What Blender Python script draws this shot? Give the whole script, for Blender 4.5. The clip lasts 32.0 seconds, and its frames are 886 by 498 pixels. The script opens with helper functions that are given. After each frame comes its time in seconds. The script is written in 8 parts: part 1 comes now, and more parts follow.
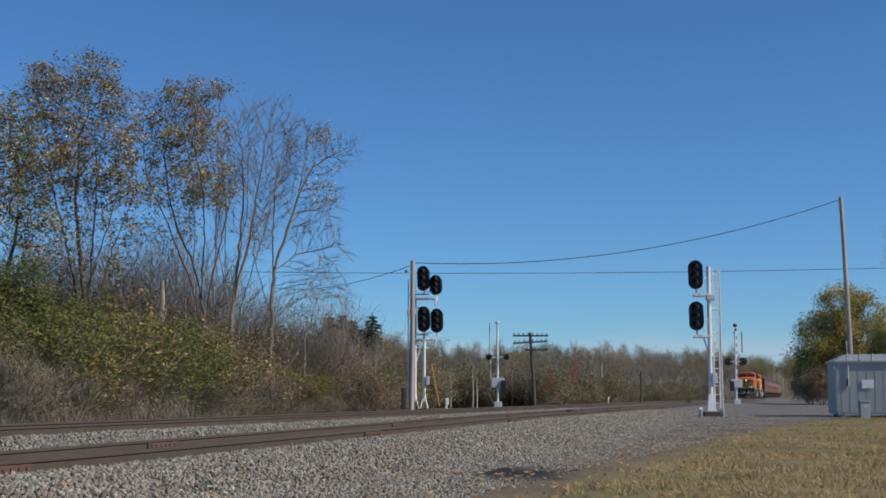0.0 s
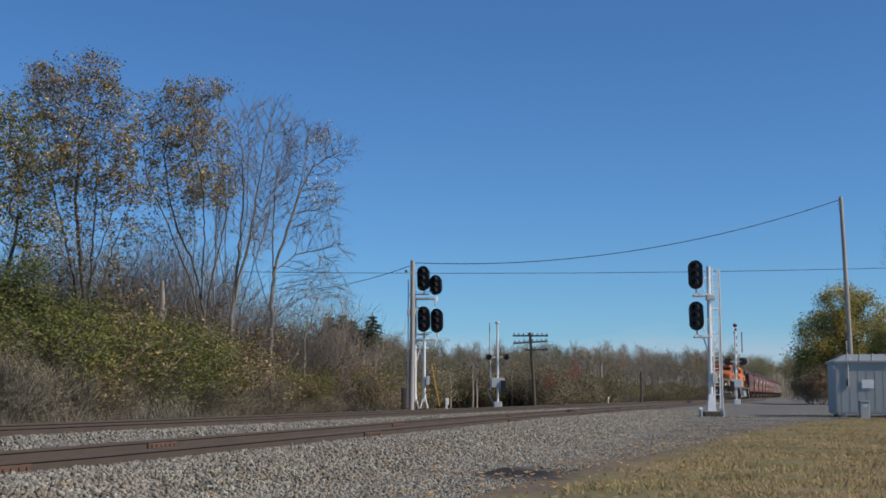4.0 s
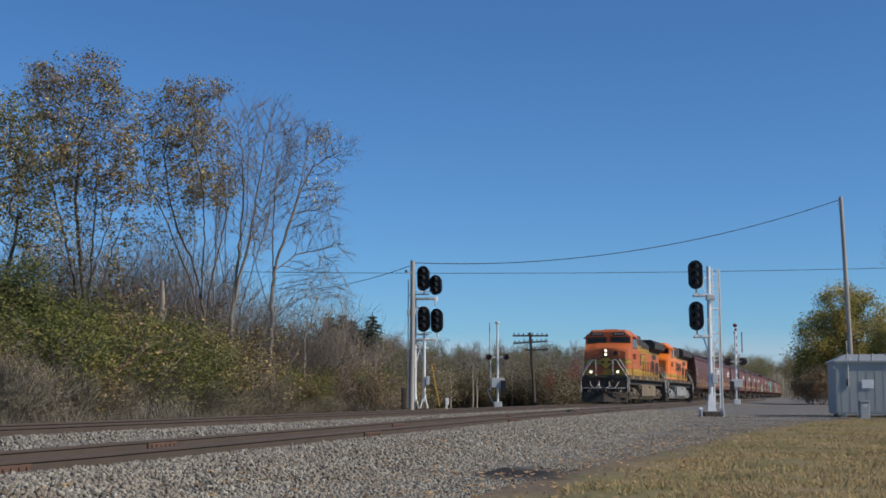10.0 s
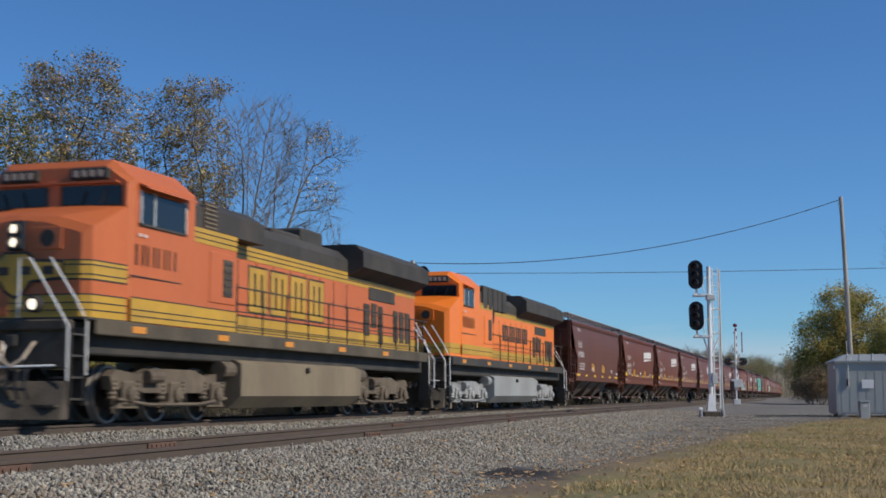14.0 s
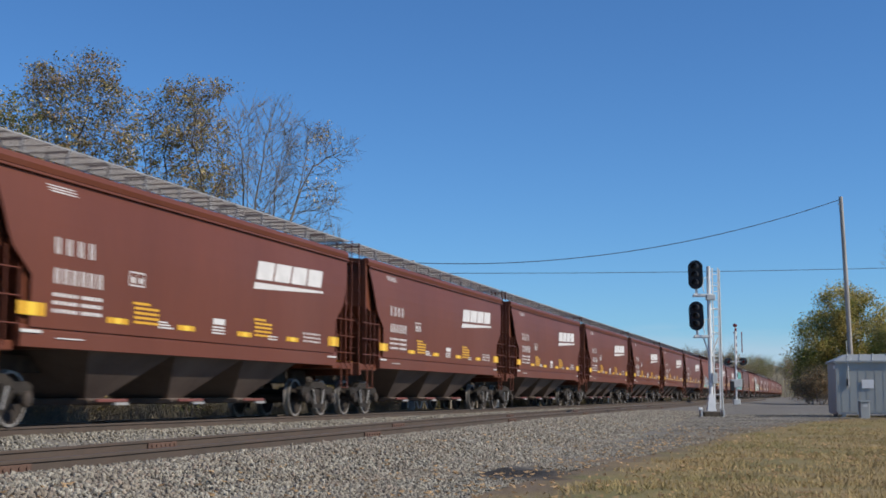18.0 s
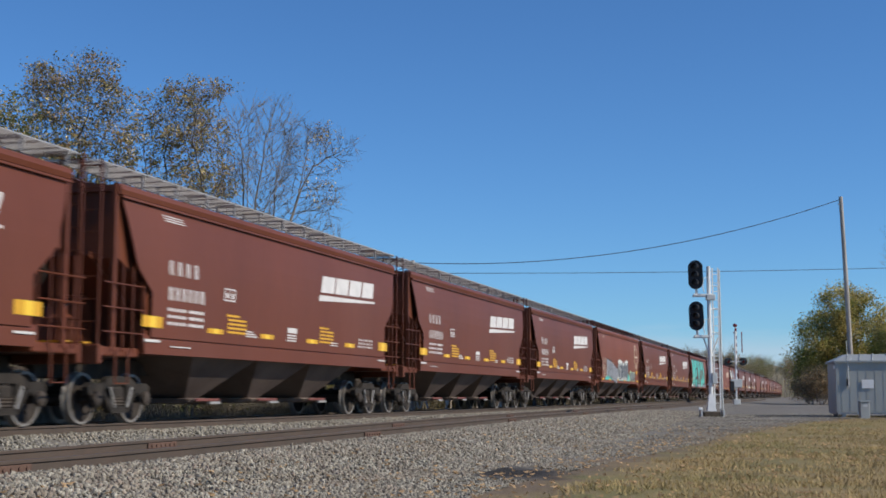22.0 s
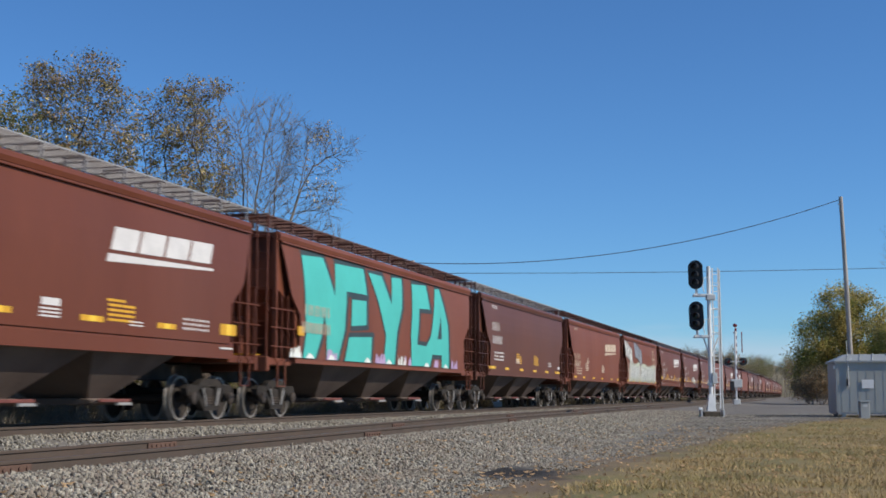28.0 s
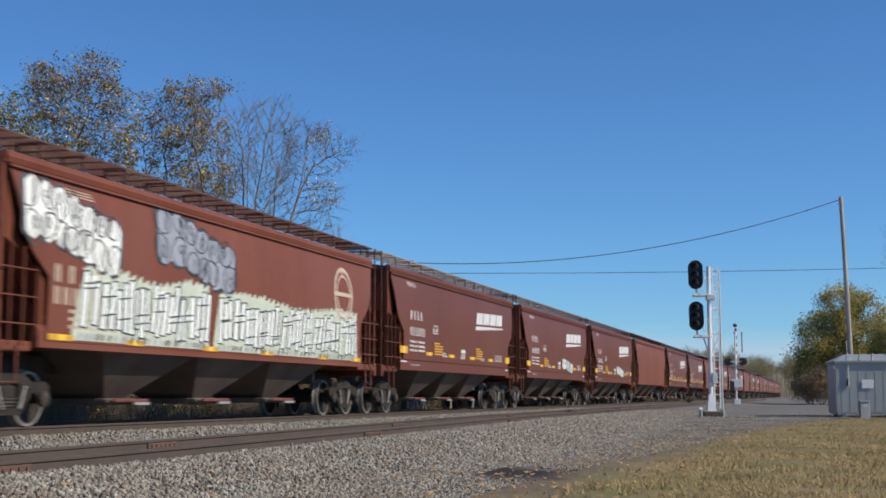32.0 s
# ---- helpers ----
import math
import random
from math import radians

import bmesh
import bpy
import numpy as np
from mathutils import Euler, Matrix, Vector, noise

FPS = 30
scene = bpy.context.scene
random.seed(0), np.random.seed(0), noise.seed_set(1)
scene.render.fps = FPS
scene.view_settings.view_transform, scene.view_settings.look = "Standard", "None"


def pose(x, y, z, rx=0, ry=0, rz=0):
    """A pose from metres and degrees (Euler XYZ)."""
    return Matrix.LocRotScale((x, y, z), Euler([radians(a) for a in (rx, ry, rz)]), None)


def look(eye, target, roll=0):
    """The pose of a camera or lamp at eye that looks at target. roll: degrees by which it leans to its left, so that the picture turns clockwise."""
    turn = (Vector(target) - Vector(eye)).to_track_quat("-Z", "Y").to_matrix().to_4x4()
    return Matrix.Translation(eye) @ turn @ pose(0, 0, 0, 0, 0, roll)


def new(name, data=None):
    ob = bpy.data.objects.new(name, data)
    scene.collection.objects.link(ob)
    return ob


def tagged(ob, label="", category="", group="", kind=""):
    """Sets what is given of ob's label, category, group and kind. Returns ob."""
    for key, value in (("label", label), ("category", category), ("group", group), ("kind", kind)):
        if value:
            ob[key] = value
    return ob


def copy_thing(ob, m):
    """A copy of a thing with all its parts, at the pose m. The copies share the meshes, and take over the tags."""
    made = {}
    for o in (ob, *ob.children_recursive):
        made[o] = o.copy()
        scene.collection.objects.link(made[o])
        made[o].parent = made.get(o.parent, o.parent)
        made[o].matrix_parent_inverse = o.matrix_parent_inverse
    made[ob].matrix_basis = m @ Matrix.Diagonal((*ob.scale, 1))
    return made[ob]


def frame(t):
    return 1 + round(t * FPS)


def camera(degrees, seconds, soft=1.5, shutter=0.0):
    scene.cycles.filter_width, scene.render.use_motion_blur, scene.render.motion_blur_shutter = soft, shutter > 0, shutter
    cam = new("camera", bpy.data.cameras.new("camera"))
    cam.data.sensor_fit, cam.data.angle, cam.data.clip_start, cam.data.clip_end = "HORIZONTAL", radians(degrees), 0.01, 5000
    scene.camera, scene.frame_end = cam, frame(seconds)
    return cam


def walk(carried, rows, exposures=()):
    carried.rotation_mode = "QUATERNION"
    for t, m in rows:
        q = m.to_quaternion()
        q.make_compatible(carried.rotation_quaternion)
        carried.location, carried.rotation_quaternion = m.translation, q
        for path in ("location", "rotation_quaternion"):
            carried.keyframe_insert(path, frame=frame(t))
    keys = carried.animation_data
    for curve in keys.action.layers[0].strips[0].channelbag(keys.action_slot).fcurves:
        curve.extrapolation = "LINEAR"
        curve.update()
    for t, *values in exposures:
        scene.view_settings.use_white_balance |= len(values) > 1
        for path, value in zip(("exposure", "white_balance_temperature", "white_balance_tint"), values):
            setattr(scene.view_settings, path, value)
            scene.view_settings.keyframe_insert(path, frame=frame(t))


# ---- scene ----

# ---- camera ----
EYE = (0.0, 0.0, 0.51)
TILT = 6.19
cam = camera(36.3, 32.0, soft=1.7, shutter=0.3)
walk(cam, [(0.0, pose(*EYE, 90 + TILT, 0, 0)), (32.0, pose(*EYE, 90 + TILT, 0, 0))],
     exposures=[(0.0, 0.0), (13.2, 0.0), (16.2, 0.18), (32.0, 0.2)])

# ---- light: clear autumn afternoon ----
SUN_EL, SUN_AZ = 36.0, 109.0          # azimuth clockwise from +Y (the way the camera looks)
sun_dir = Vector((math.sin(radians(SUN_AZ)) * math.cos(radians(SUN_EL)),
                  math.cos(radians(SUN_AZ)) * math.cos(radians(SUN_EL)), math.sin(radians(SUN_EL))))
world = bpy.data.worlds.new("sky")
scene.world = world
world.use_nodes = True
wn = world.node_tree
sky = wn.nodes.new("ShaderNodeTexSky")
sky.sky_type, sky.sun_disc = "NISHITA", False
sky.sun_elevation, sky.sun_rotation = radians(SUN_EL), radians(SUN_AZ)
sky.altitude, sky.air_density, sky.dust_density, sky.ozone_density = 900, 1.0, 0.0, 6.0
tint = wn.nodes.new("ShaderNodeVectorMath")
tint.operation = "MULTIPLY"
tint.inputs[1].default_value = (0.62, 0.90, 1.12)
wn.links.new(sky.outputs[0], tint.inputs[0])
wtc = wn.nodes.new("ShaderNodeTexCoord")
wsep = wn.nodes.new("ShaderNodeSeparateXYZ")
wn.links.new(wtc.outputs["Generated"], wsep.inputs[0])
wmap = wn.nodes.new("ShaderNodeMapping")
wmap.inputs["Scale"].default_value = (5, 5, 30)
wn.links.new(wtc.outputs["Generated"], wmap.inputs[0])
wnoise = wn.nodes.new("ShaderNodeTexNoise")
wnoise.inputs["Scale"].default_value, wnoise.inputs["Detail"].default_value = 1.6, 4
wn.links.new(wmap.outputs[0], wnoise.inputs["Vector"])
wadd = wn.nodes.new("ShaderNodeMath")
wadd.operation = "MULTIPLY_ADD"
wn.links.new(wnoise.outputs[0], wadd.inputs[0])
wadd.inputs[1].default_value = -0.05
wn.links.new(wsep.outputs["Z"], wadd.inputs[2])
wrng = wn.nodes.new("ShaderNodeMapRange")
wrng.inputs[1].default_value, wrng.inputs[2].default_value = 0.022, 0.006
wrng.inputs[3].default_value, wrng.inputs[4].default_value = 0.0, 0.55
wn.links.new(wadd.outputs[0], wrng.inputs[0])
wmix = wn.nodes.new("ShaderNodeMix")
wmix.data_type = "RGBA"
wn.links.new(wrng.outputs[0], wmix.inputs["Factor"])
wn.links.new(tint.outputs[0], wmix.inputs["A"])
wmix.inputs["B"].default_value = (4.6, 5.6, 6.9, 1)      # pale cloud low over the horizon
wn.links.new(wmix.outputs["Result"], wn.nodes["Background"].inputs[0])
wn.nodes["Background"].inputs[1].default_value = 0.095
sun = new("sun", bpy.data.lights.new("sun", "SUN"))
sun.data.energy, sun.data.angle, sun.data.color = 4.0, radians(0.6), (1.0, 0.92, 0.79)
sun.matrix_world = look((0, 0, 60), Vector((0, 0, 60)) - sun_dir)

# ---- materials ----
def mat(name, base, rough=0.7, metal=0.0, var=0.25, scale=3.0, fine=40.0, bump=0.15, dirt=None, dirt_amount=0.0,
        stretch=(1, 1, 1), rand=0.0, island=0.0, emit=None, spec=0.5):
    """A surface with variation at two scales, optional dirt patches, streaks by stretch, and a fine bump."""
    m = bpy.data.materials.new(name)
    m.use_nodes = True
    nt = m.node_tree
    n, l = nt.nodes, nt.links
    p = n["Principled BSDF"]
    p.inputs["Roughness"].default_value = rough
    p.inputs["Metallic"].default_value = metal
    p.inputs["Specular IOR Level"].default_value = spec
    tc = n.new("ShaderNodeTexCoord")
    mp = n.new("ShaderNodeMapping")
    mp.inputs["Scale"].default_value = stretch
    l.new(tc.outputs["Object"], mp.inputs[0])
    big = n.new("ShaderNodeTexNoise")
    big.inputs["Scale"].default_value, big.inputs["Detail"].default_value = scale, 6
    small = n.new("ShaderNodeTexNoise")
    small.inputs["Scale"].default_value, small.inputs["Detail"].default_value = fine, 3
    for t in (big, small):
        l.new(mp.outputs[0], t.inputs["Vector"])
    add = n.new("ShaderNodeMath")
    add.operation = "MULTIPLY_ADD"
    l.new(small.outputs[0], add.inputs[0])
    add.inputs[1].default_value = 0.5
    l.new(big.outputs[0], add.inputs[2])
    rng = n.new("ShaderNodeMapRange")
    rng.inputs[1].default_value, rng.inputs[2].default_value = 0.45, 1.05
    rng.inputs[3].default_value, rng.inputs[4].default_value = 1 - var, 1 + var
    l.new(add.outputs[0], rng.inputs[0])
    mul = n.new("ShaderNodeVectorMath")
    mul.operation = "SCALE"
    mul.inputs[0].default_value = base
    l.new(rng.outputs[0], mul.inputs["Scale"])
    col = mul.outputs[0]
    for amount, kind in ((rand, 0), (island, 1)):
        if not amount:
            continue
        src = n.new("ShaderNodeNewGeometry").outputs["Random Per Island"] if kind else n.new("ShaderNodeObjectInfo").outputs["Random"]
        r2 = n.new("ShaderNodeMapRange")
        r2.inputs[3].default_value, r2.inputs[4].default_value = 1 - amount, 1 + amount
        l.new(src, r2.inputs[0])
        m2 = n.new("ShaderNodeVectorMath")
        m2.operation = "SCALE"
        l.new(col, m2.inputs[0])
        l.new(r2.outputs[0], m2.inputs["Scale"])
        col = m2.outputs[0]
    if dirt:
        dn = n.new("ShaderNodeTexNoise")
        dn.inputs["Scale"].default_value, dn.inputs["Detail"].default_value = scale * 0.6, 8
        mp2 = n.new("ShaderNodeMapping")
        mp2.inputs["Location"].default_value = (7.3, 1.9, 4.4)
        mp2.inputs["Scale"].default_value = stretch
        l.new(tc.outputs["Object"], mp2.inputs[0])
        l.new(mp2.outputs[0], dn.inputs["Vector"])
        dr = n.new("ShaderNodeMapRange")
        dr.inputs[1].default_value, dr.inputs[2].default_value = 0.42, 0.68
        dr.inputs[3].default_value, dr.inputs[4].default_value = 0.0, dirt_amount
        l.new(dn.outputs[0], dr.inputs[0])
        mx = n.new("ShaderNodeMix")
        mx.data_type = "RGBA"
        l.new(dr.outputs[0], mx.inputs["Factor"])
        l.new(col, mx.inputs["A"])
        mx.inputs["B"].default_value = (*dirt, 1)
        col = mx.outputs["Result"]
    l.new(col, p.inputs["Base Color"])
    if bump:
        b = n.new("ShaderNodeBump")
        b.inputs["Strength"].default_value, b.inputs["Distance"].default_value = bump, 0.02
        l.new(small.outputs[0], b.inputs["Height"])
        l.new(b.outputs[0], p.inputs["Normal"])
    if emit:
        p.inputs["Emission Color"].default_value = (*emit[0], 1)
        p.inputs["Emission Strength"].default_value = emit[1]
    return m


def leaf_mat(name, base, island=0.45):
    """Leaves: diffuse with some light let through, varied leaf by leaf."""
    m = mat(name, base, rough=0.7, var=0.4, scale=0.5, fine=8, bump=0, rand=0.22, island=island, spec=0.2)
    p = m.node_tree.nodes["Principled BSDF"]
    p.inputs["Subsurface Weight"].default_value = 0.0
    tr = m.node_tree.nodes.new("ShaderNodeBsdfTranslucent")
    src = p.inputs["Base Color"].links[0].from_socket
    m.node_tree.links.new(src, tr.inputs[0])
    mix = m.node_tree.nodes.new("ShaderNodeMixShader")
    mix.inputs[0].default_value = 0.36
    out = m.node_tree.nodes["Material Output"]
    m.node_tree.links.new(p.outputs[0], mix.inputs[1])
    m.node_tree.links.new(tr.outputs[0], mix.inputs[2])
    m.node_tree.links.new(mix.outputs[0], out.inputs[0])
    return m


M = {}
M["hopper"] = mat("hopper_paint", (0.130, 0.037, 0.017), 0.48, 0, 0.14, 0.5, 9, 0.05, (0.19, 0.075, 0.05), 0.22, (1, 1, 0.25), spec=0.32)
M["hopper_dark"] = mat("dark_brown_paint", (0.114, 0.039, 0.021), 0.48, 0, 0.14, 0.5, 9, 0.05, (0.12, 0.05, 0.04), 0.25, (1, 1, 0.25), spec=0.32)
M["hopper_red"] = mat("faded_red_paint", (0.172, 0.051, 0.026), 0.54, 0, 0.18, 0.6, 9, 0.05, (0.23, 0.10, 0.07), 0.35, (1, 1, 0.25), spec=0.32)
M["slope"] = mat("dusty_brown_steel", (0.085, 0.058, 0.046), 0.8, 0, 0.3, 1.2, 15, 0.15, (0.16, 0.12, 0.095), 0.5)
M["under"] = mat("grimy_steel", (0.045, 0.038, 0.034), 0.75, 0.1, 0.4, 4, 40, 0.3, (0.12, 0.09, 0.07), 0.5, spec=0.2)
M["truck"] = mat("truck_steel", (0.030, 0.026, 0.023), 0.8, 0.05, 0.4, 5, 40, 0.3, (0.055, 0.044, 0.036), 0.5, spec=0.2)
M["wheel"] = mat("wheel_steel", (0.036, 0.029, 0.025), 0.7, 0.1, 0.3, 6, 40, 0.2, spec=0.2)
M["tread"] = mat("worn_tread", (0.26, 0.235, 0.21), 0.5, 0.35, 0.1, 6, 40, 0.0)
M["walkway"] = mat("galvanized_grating", (0.42, 0.40, 0.38), 0.55, 0.5, 0.2, 4, 60, 0.1)
M["walk_brown"] = mat("painted_brown_grating", (0.11, 0.05, 0.04), 0.7, 0.1, 0.25, 4, 60, 0.1, (0.16, 0.13, 0.11), 0.5)
M["sill_orange"] = mat("orange_reflector", (0.62, 0.24, 0.03), 0.5, 0, 0.1, 3, 20, 0)
M["white"] = mat("white_marking", (0.60, 0.58, 0.56), 0.6, 0, 0.12, 3, 20, 0.0)
M["cream"] = mat("faded_cream_marking", (0.50, 0.40, 0.30), 0.7, 0, 0.2, 3, 20, 0.0)
M["yellow"] = mat("yellow_marking", (0.62, 0.33, 0.02), 0.5, 0, 0.12, 3, 20, 0.0)
M["reflector"] = mat("bright_reflector", (0.85, 0.55, 0.05), 0.4, 0, 0.05, 3, 20, 0.0)
M["orange"] = mat("loco_orange", (0.50, 0.125, 0.036), 0.5, 0, 0.10, 0.8, 12, 0.03, (0.45, 0.13, 0.05), 0.18, (1, 1, 0.4))
M["orange_new"] = mat("fresh_orange", (0.80, 0.19, 0.018), 0.38, 0, 0.06, 0.8, 12, 0.02)
M["loco_black"] = mat("loco_black", (0.034, 0.031, 0.028), 0.75, 0, 0.3, 1.5, 20, 0.08, (0.085, 0.072, 0.055), 0.5)
M["loco_yellow"] = mat("loco_yellow", (0.50, 0.285, 0.028), 0.5, 0, 0.14, 1.5, 20, 0.04, (0.25, 0.18, 0.06), 0.25)
M["tank"] = mat("dusty_tank", (0.195, 0.155, 0.100), 0.8, 0, 0.22, 1.0, 14, 0.1, (0.12, 0.085, 0.06), 0.5, (1, 1, 0.3))
M["tank_grey"] = mat("silver_tank", (0.31, 0.315, 0.305), 0.55, 0.1, 0.15, 1.0, 14, 0.05, (0.2, 0.18, 0.16), 0.3)
M["truck_tan"] = mat("dusty_truck", (0.125, 0.096, 0.066), 0.85, 0, 0.3, 3, 30, 0.25, (0.06, 0.045, 0.035), 0.6)
M["truck_silver"] = mat("silver_truck", (0.33, 0.33, 0.32), 0.55, 0.2, 0.25, 3, 30, 0.2, (0.1, 0.09, 0.08), 0.4)
M["rail_white"] = mat("white_handrail", (0.78, 0.77, 0.75), 0.45, 0, 0.08, 3, 20, 0.0)
M["glass"] = mat("cab_glass", (0.010, 0.011, 0.012), 0.16, 0, 0.1, 1, 8, 0.0)
M["lamp"] = mat("lit_headlight", (1, 1, 1), 0.3, 0, 0, 1, 1, 0, emit=((1.0, 0.86, 0.66), 1.7))
M["steel_rail"] = mat("rusty_rail", (0.068, 0.050, 0.038), 0.85, 0.0, 0.2, 2.5, 60, 0.2, (0.09, 0.056, 0.04), 0.4)
M["rail_top"] = mat("worn_railhead", (0.11, 0.10, 0.10), 0.55, 0.6, 0.2, 1.5, 60, 0.05)
M["stone"] = mat("crushed_stone", (0.245, 0.228, 0.188), 0.9, 0, 0.25, 2, 60, 0.3, (0.22, 0.175, 0.13), 0.5, island=0.62)
M["stone_b"] = mat("brown_crushed_stone", (0.195, 0.158, 0.125), 0.9, 0, 0.25, 2, 60, 0.3, island=0.5)
M["galv"] = mat("galvanized_steel", (0.52, 0.53, 0.52), 0.5, 0.15, 0.12, 3, 30, 0.05)
M["alu"] = mat("aluminium_paint", (0.74, 0.745, 0.73), 0.45, 0.08, 0.1, 3, 30, 0.03)
M["signal_black"] = mat("signal_black", (0.014, 0.014, 0.016), 0.5, 0, 0.25, 4, 30, 0.05)
M["lens"] = mat("dark_lens", (0.03, 0.025, 0.025), 0.1, 0, 0.1, 3, 10, 0.0)
M["lens_red"] = mat("unlit_red_lens", (0.16, 0.012, 0.01), 0.15, 0, 0.1, 3, 10, 0.0)
M["wood_pole"] = mat("weathered_pole", (0.40, 0.365, 0.325), 0.9, 0, 0.25, 2, 30, 0.3, (0.22, 0.19, 0.16), 0.5, (4, 4, 0.3))
M["wood_dark"] = mat("dark_old_pole", (0.085, 0.07, 0.058), 0.9, 0, 0.3, 2, 30, 0.3, stretch=(4, 4, 0.3))
M["shed"] = mat("grey_shed_metal", (0.40, 0.415, 0.39), 0.55, 0.15, 0.10, 0.9, 20, 0.04, (0.27, 0.27, 0.25), 0.3, (1, 1, 0.3))
M["shed_roof"] = mat("shed_roof_metal", (0.33, 0.345, 0.335), 0.5, 0.2, 0.1, 1, 20, 0.04)
M["sign_white"] = mat("white_sign", (0.82, 0.82, 0.80), 0.6, 0, 0.05, 3, 10, 0)
M["wire"] = mat("dark_cable", (0.03, 0.03, 0.03), 0.7, 0, 0.1, 3, 10, 0)
M["bark"] = mat("grey_bark", (0.24, 0.21, 0.18), 0.95, 0, 0.35, 2.5, 25, 0.5, (0.12, 0.10, 0.085), 0.4, (1, 1, 0.4))
M["bark_dark"] = mat("dark_bark", (0.11, 0.09, 0.075), 0.95, 0, 0.35, 2.5, 25, 0.5, stretch=(1, 1, 0.4))
M["bark_pale"] = mat("pale_dead_bark", (0.36, 0.31, 0.26), 0.95, 0, 0.3, 2.5, 25, 0.4, (0.2, 0.15, 0.11), 0.5, (1, 1, 0.4))
M["twig"] = mat("bare_twig", (0.21, 0.175, 0.15), 0.95, 0, 0.3, 2, 15, 0)
M["brush"] = mat("grey_brush", (0.19, 0.162, 0.118), 0.95, 0, 0.3, 1, 8, 0, island=0.4)
M["leaf_gold"] = leaf_mat("gold_brown_leaves", (0.50, 0.38, 0.16))
M["leaf_rust"] = leaf_mat("rust_leaves", (0.33, 0.22, 0.12))
M["leaf_green"] = leaf_mat("dull_green_leaves", (0.145, 0.165, 0.058), 0.3)
M["leaf_yellow"] = leaf_mat("yellow_green_leaves", (0.235, 0.235, 0.06), 0.3)
M["leaf_olive"] = leaf_mat("olive_leaves", (0.215, 0.19, 0.085), 0.3)
M["leaf_red"] = leaf_mat("red_leaves", (0.36, 0.085, 0.04))
M["leaf_grey"] = leaf_mat("grey_olive_leaves", (0.235, 0.20, 0.125))
M["needle"] = leaf_mat("dark_needles", (0.05, 0.072, 0.04), 0.35)
M["grass"] = mat("dry_grass_blades", (0.40, 0.29, 0.13), 0.9, 0, 0.3, 0.5, 6, 0, (0.19, 0.20, 0.07), 0.6, island=0.3)
M["teal"] = mat("turquoise_spray_paint", (0.07, 0.46, 0.40), 0.5, 0, 0.08, 1.5, 20, 0.0)
M["spray_dark"] = mat("dark_spray_outline", (0.03, 0.05, 0.055), 0.6, 0, 0.15, 1.5, 20, 0.0)
M["spray_white"] = mat("white_spray_paint", (0.74, 0.75, 0.70), 0.55, 0, 0.10, 1.5, 20, 0.0)
M["spray_pale"] = mat("pale_grey_green_spray_paint", (0.52, 0.56, 0.44), 0.55, 0, 0.15, 1.5, 20, 0.0)
M["spray_grey"] = mat("grey_spray_outline", (0.085, 0.08, 0.085), 0.6, 0, 0.2, 1.5, 20, 0.0)
M["spray_silver"] = mat("silver_spray_paint", (0.36, 0.36, 0.39), 0.45, 0.2, 0.15, 1.5, 20, 0.0)
M["spray_lilac"] = mat("lilac_spray_paint", (0.45, 0.32, 0.50), 0.55, 0, 0.15, 1.5, 20, 0.0)
M["spray_green"] = mat("pale_green_spray_paint", (0.45, 0.58, 0.38), 0.55, 0, 0.15, 1.5, 20, 0.0)

M["pilot"] = mat("dusty_pilot_steel", (0.066, 0.055, 0.043), 0.85, 0, 0.4, 2.5, 25, 0.2, (0.15, 0.12, 0.085), 0.5, spec=0.25)
M["sill"] = mat("dusty_sill", (0.080, 0.068, 0.052), 0.85, 0, 0.35, 1.2, 20, 0.1, (0.15, 0.12, 0.08), 0.5, spec=0.25)
M["gate_red"] = mat("red_gate_paint", (0.15, 0.045, 0.036), 0.7, 0, 0.3, 3, 20, 0.05)

M["leaf_bronze"] = leaf_mat("bronze_leaves", (0.43, 0.35, 0.12), 0.35)
M["hillside"] = mat("wooded_hillside", (0.17, 0.145, 0.10), 0.95, 0, 0.45, 0.12, 1.6, 0.0, (0.075, 0.08, 0.045), 0.7, (1, 1, 0.5))

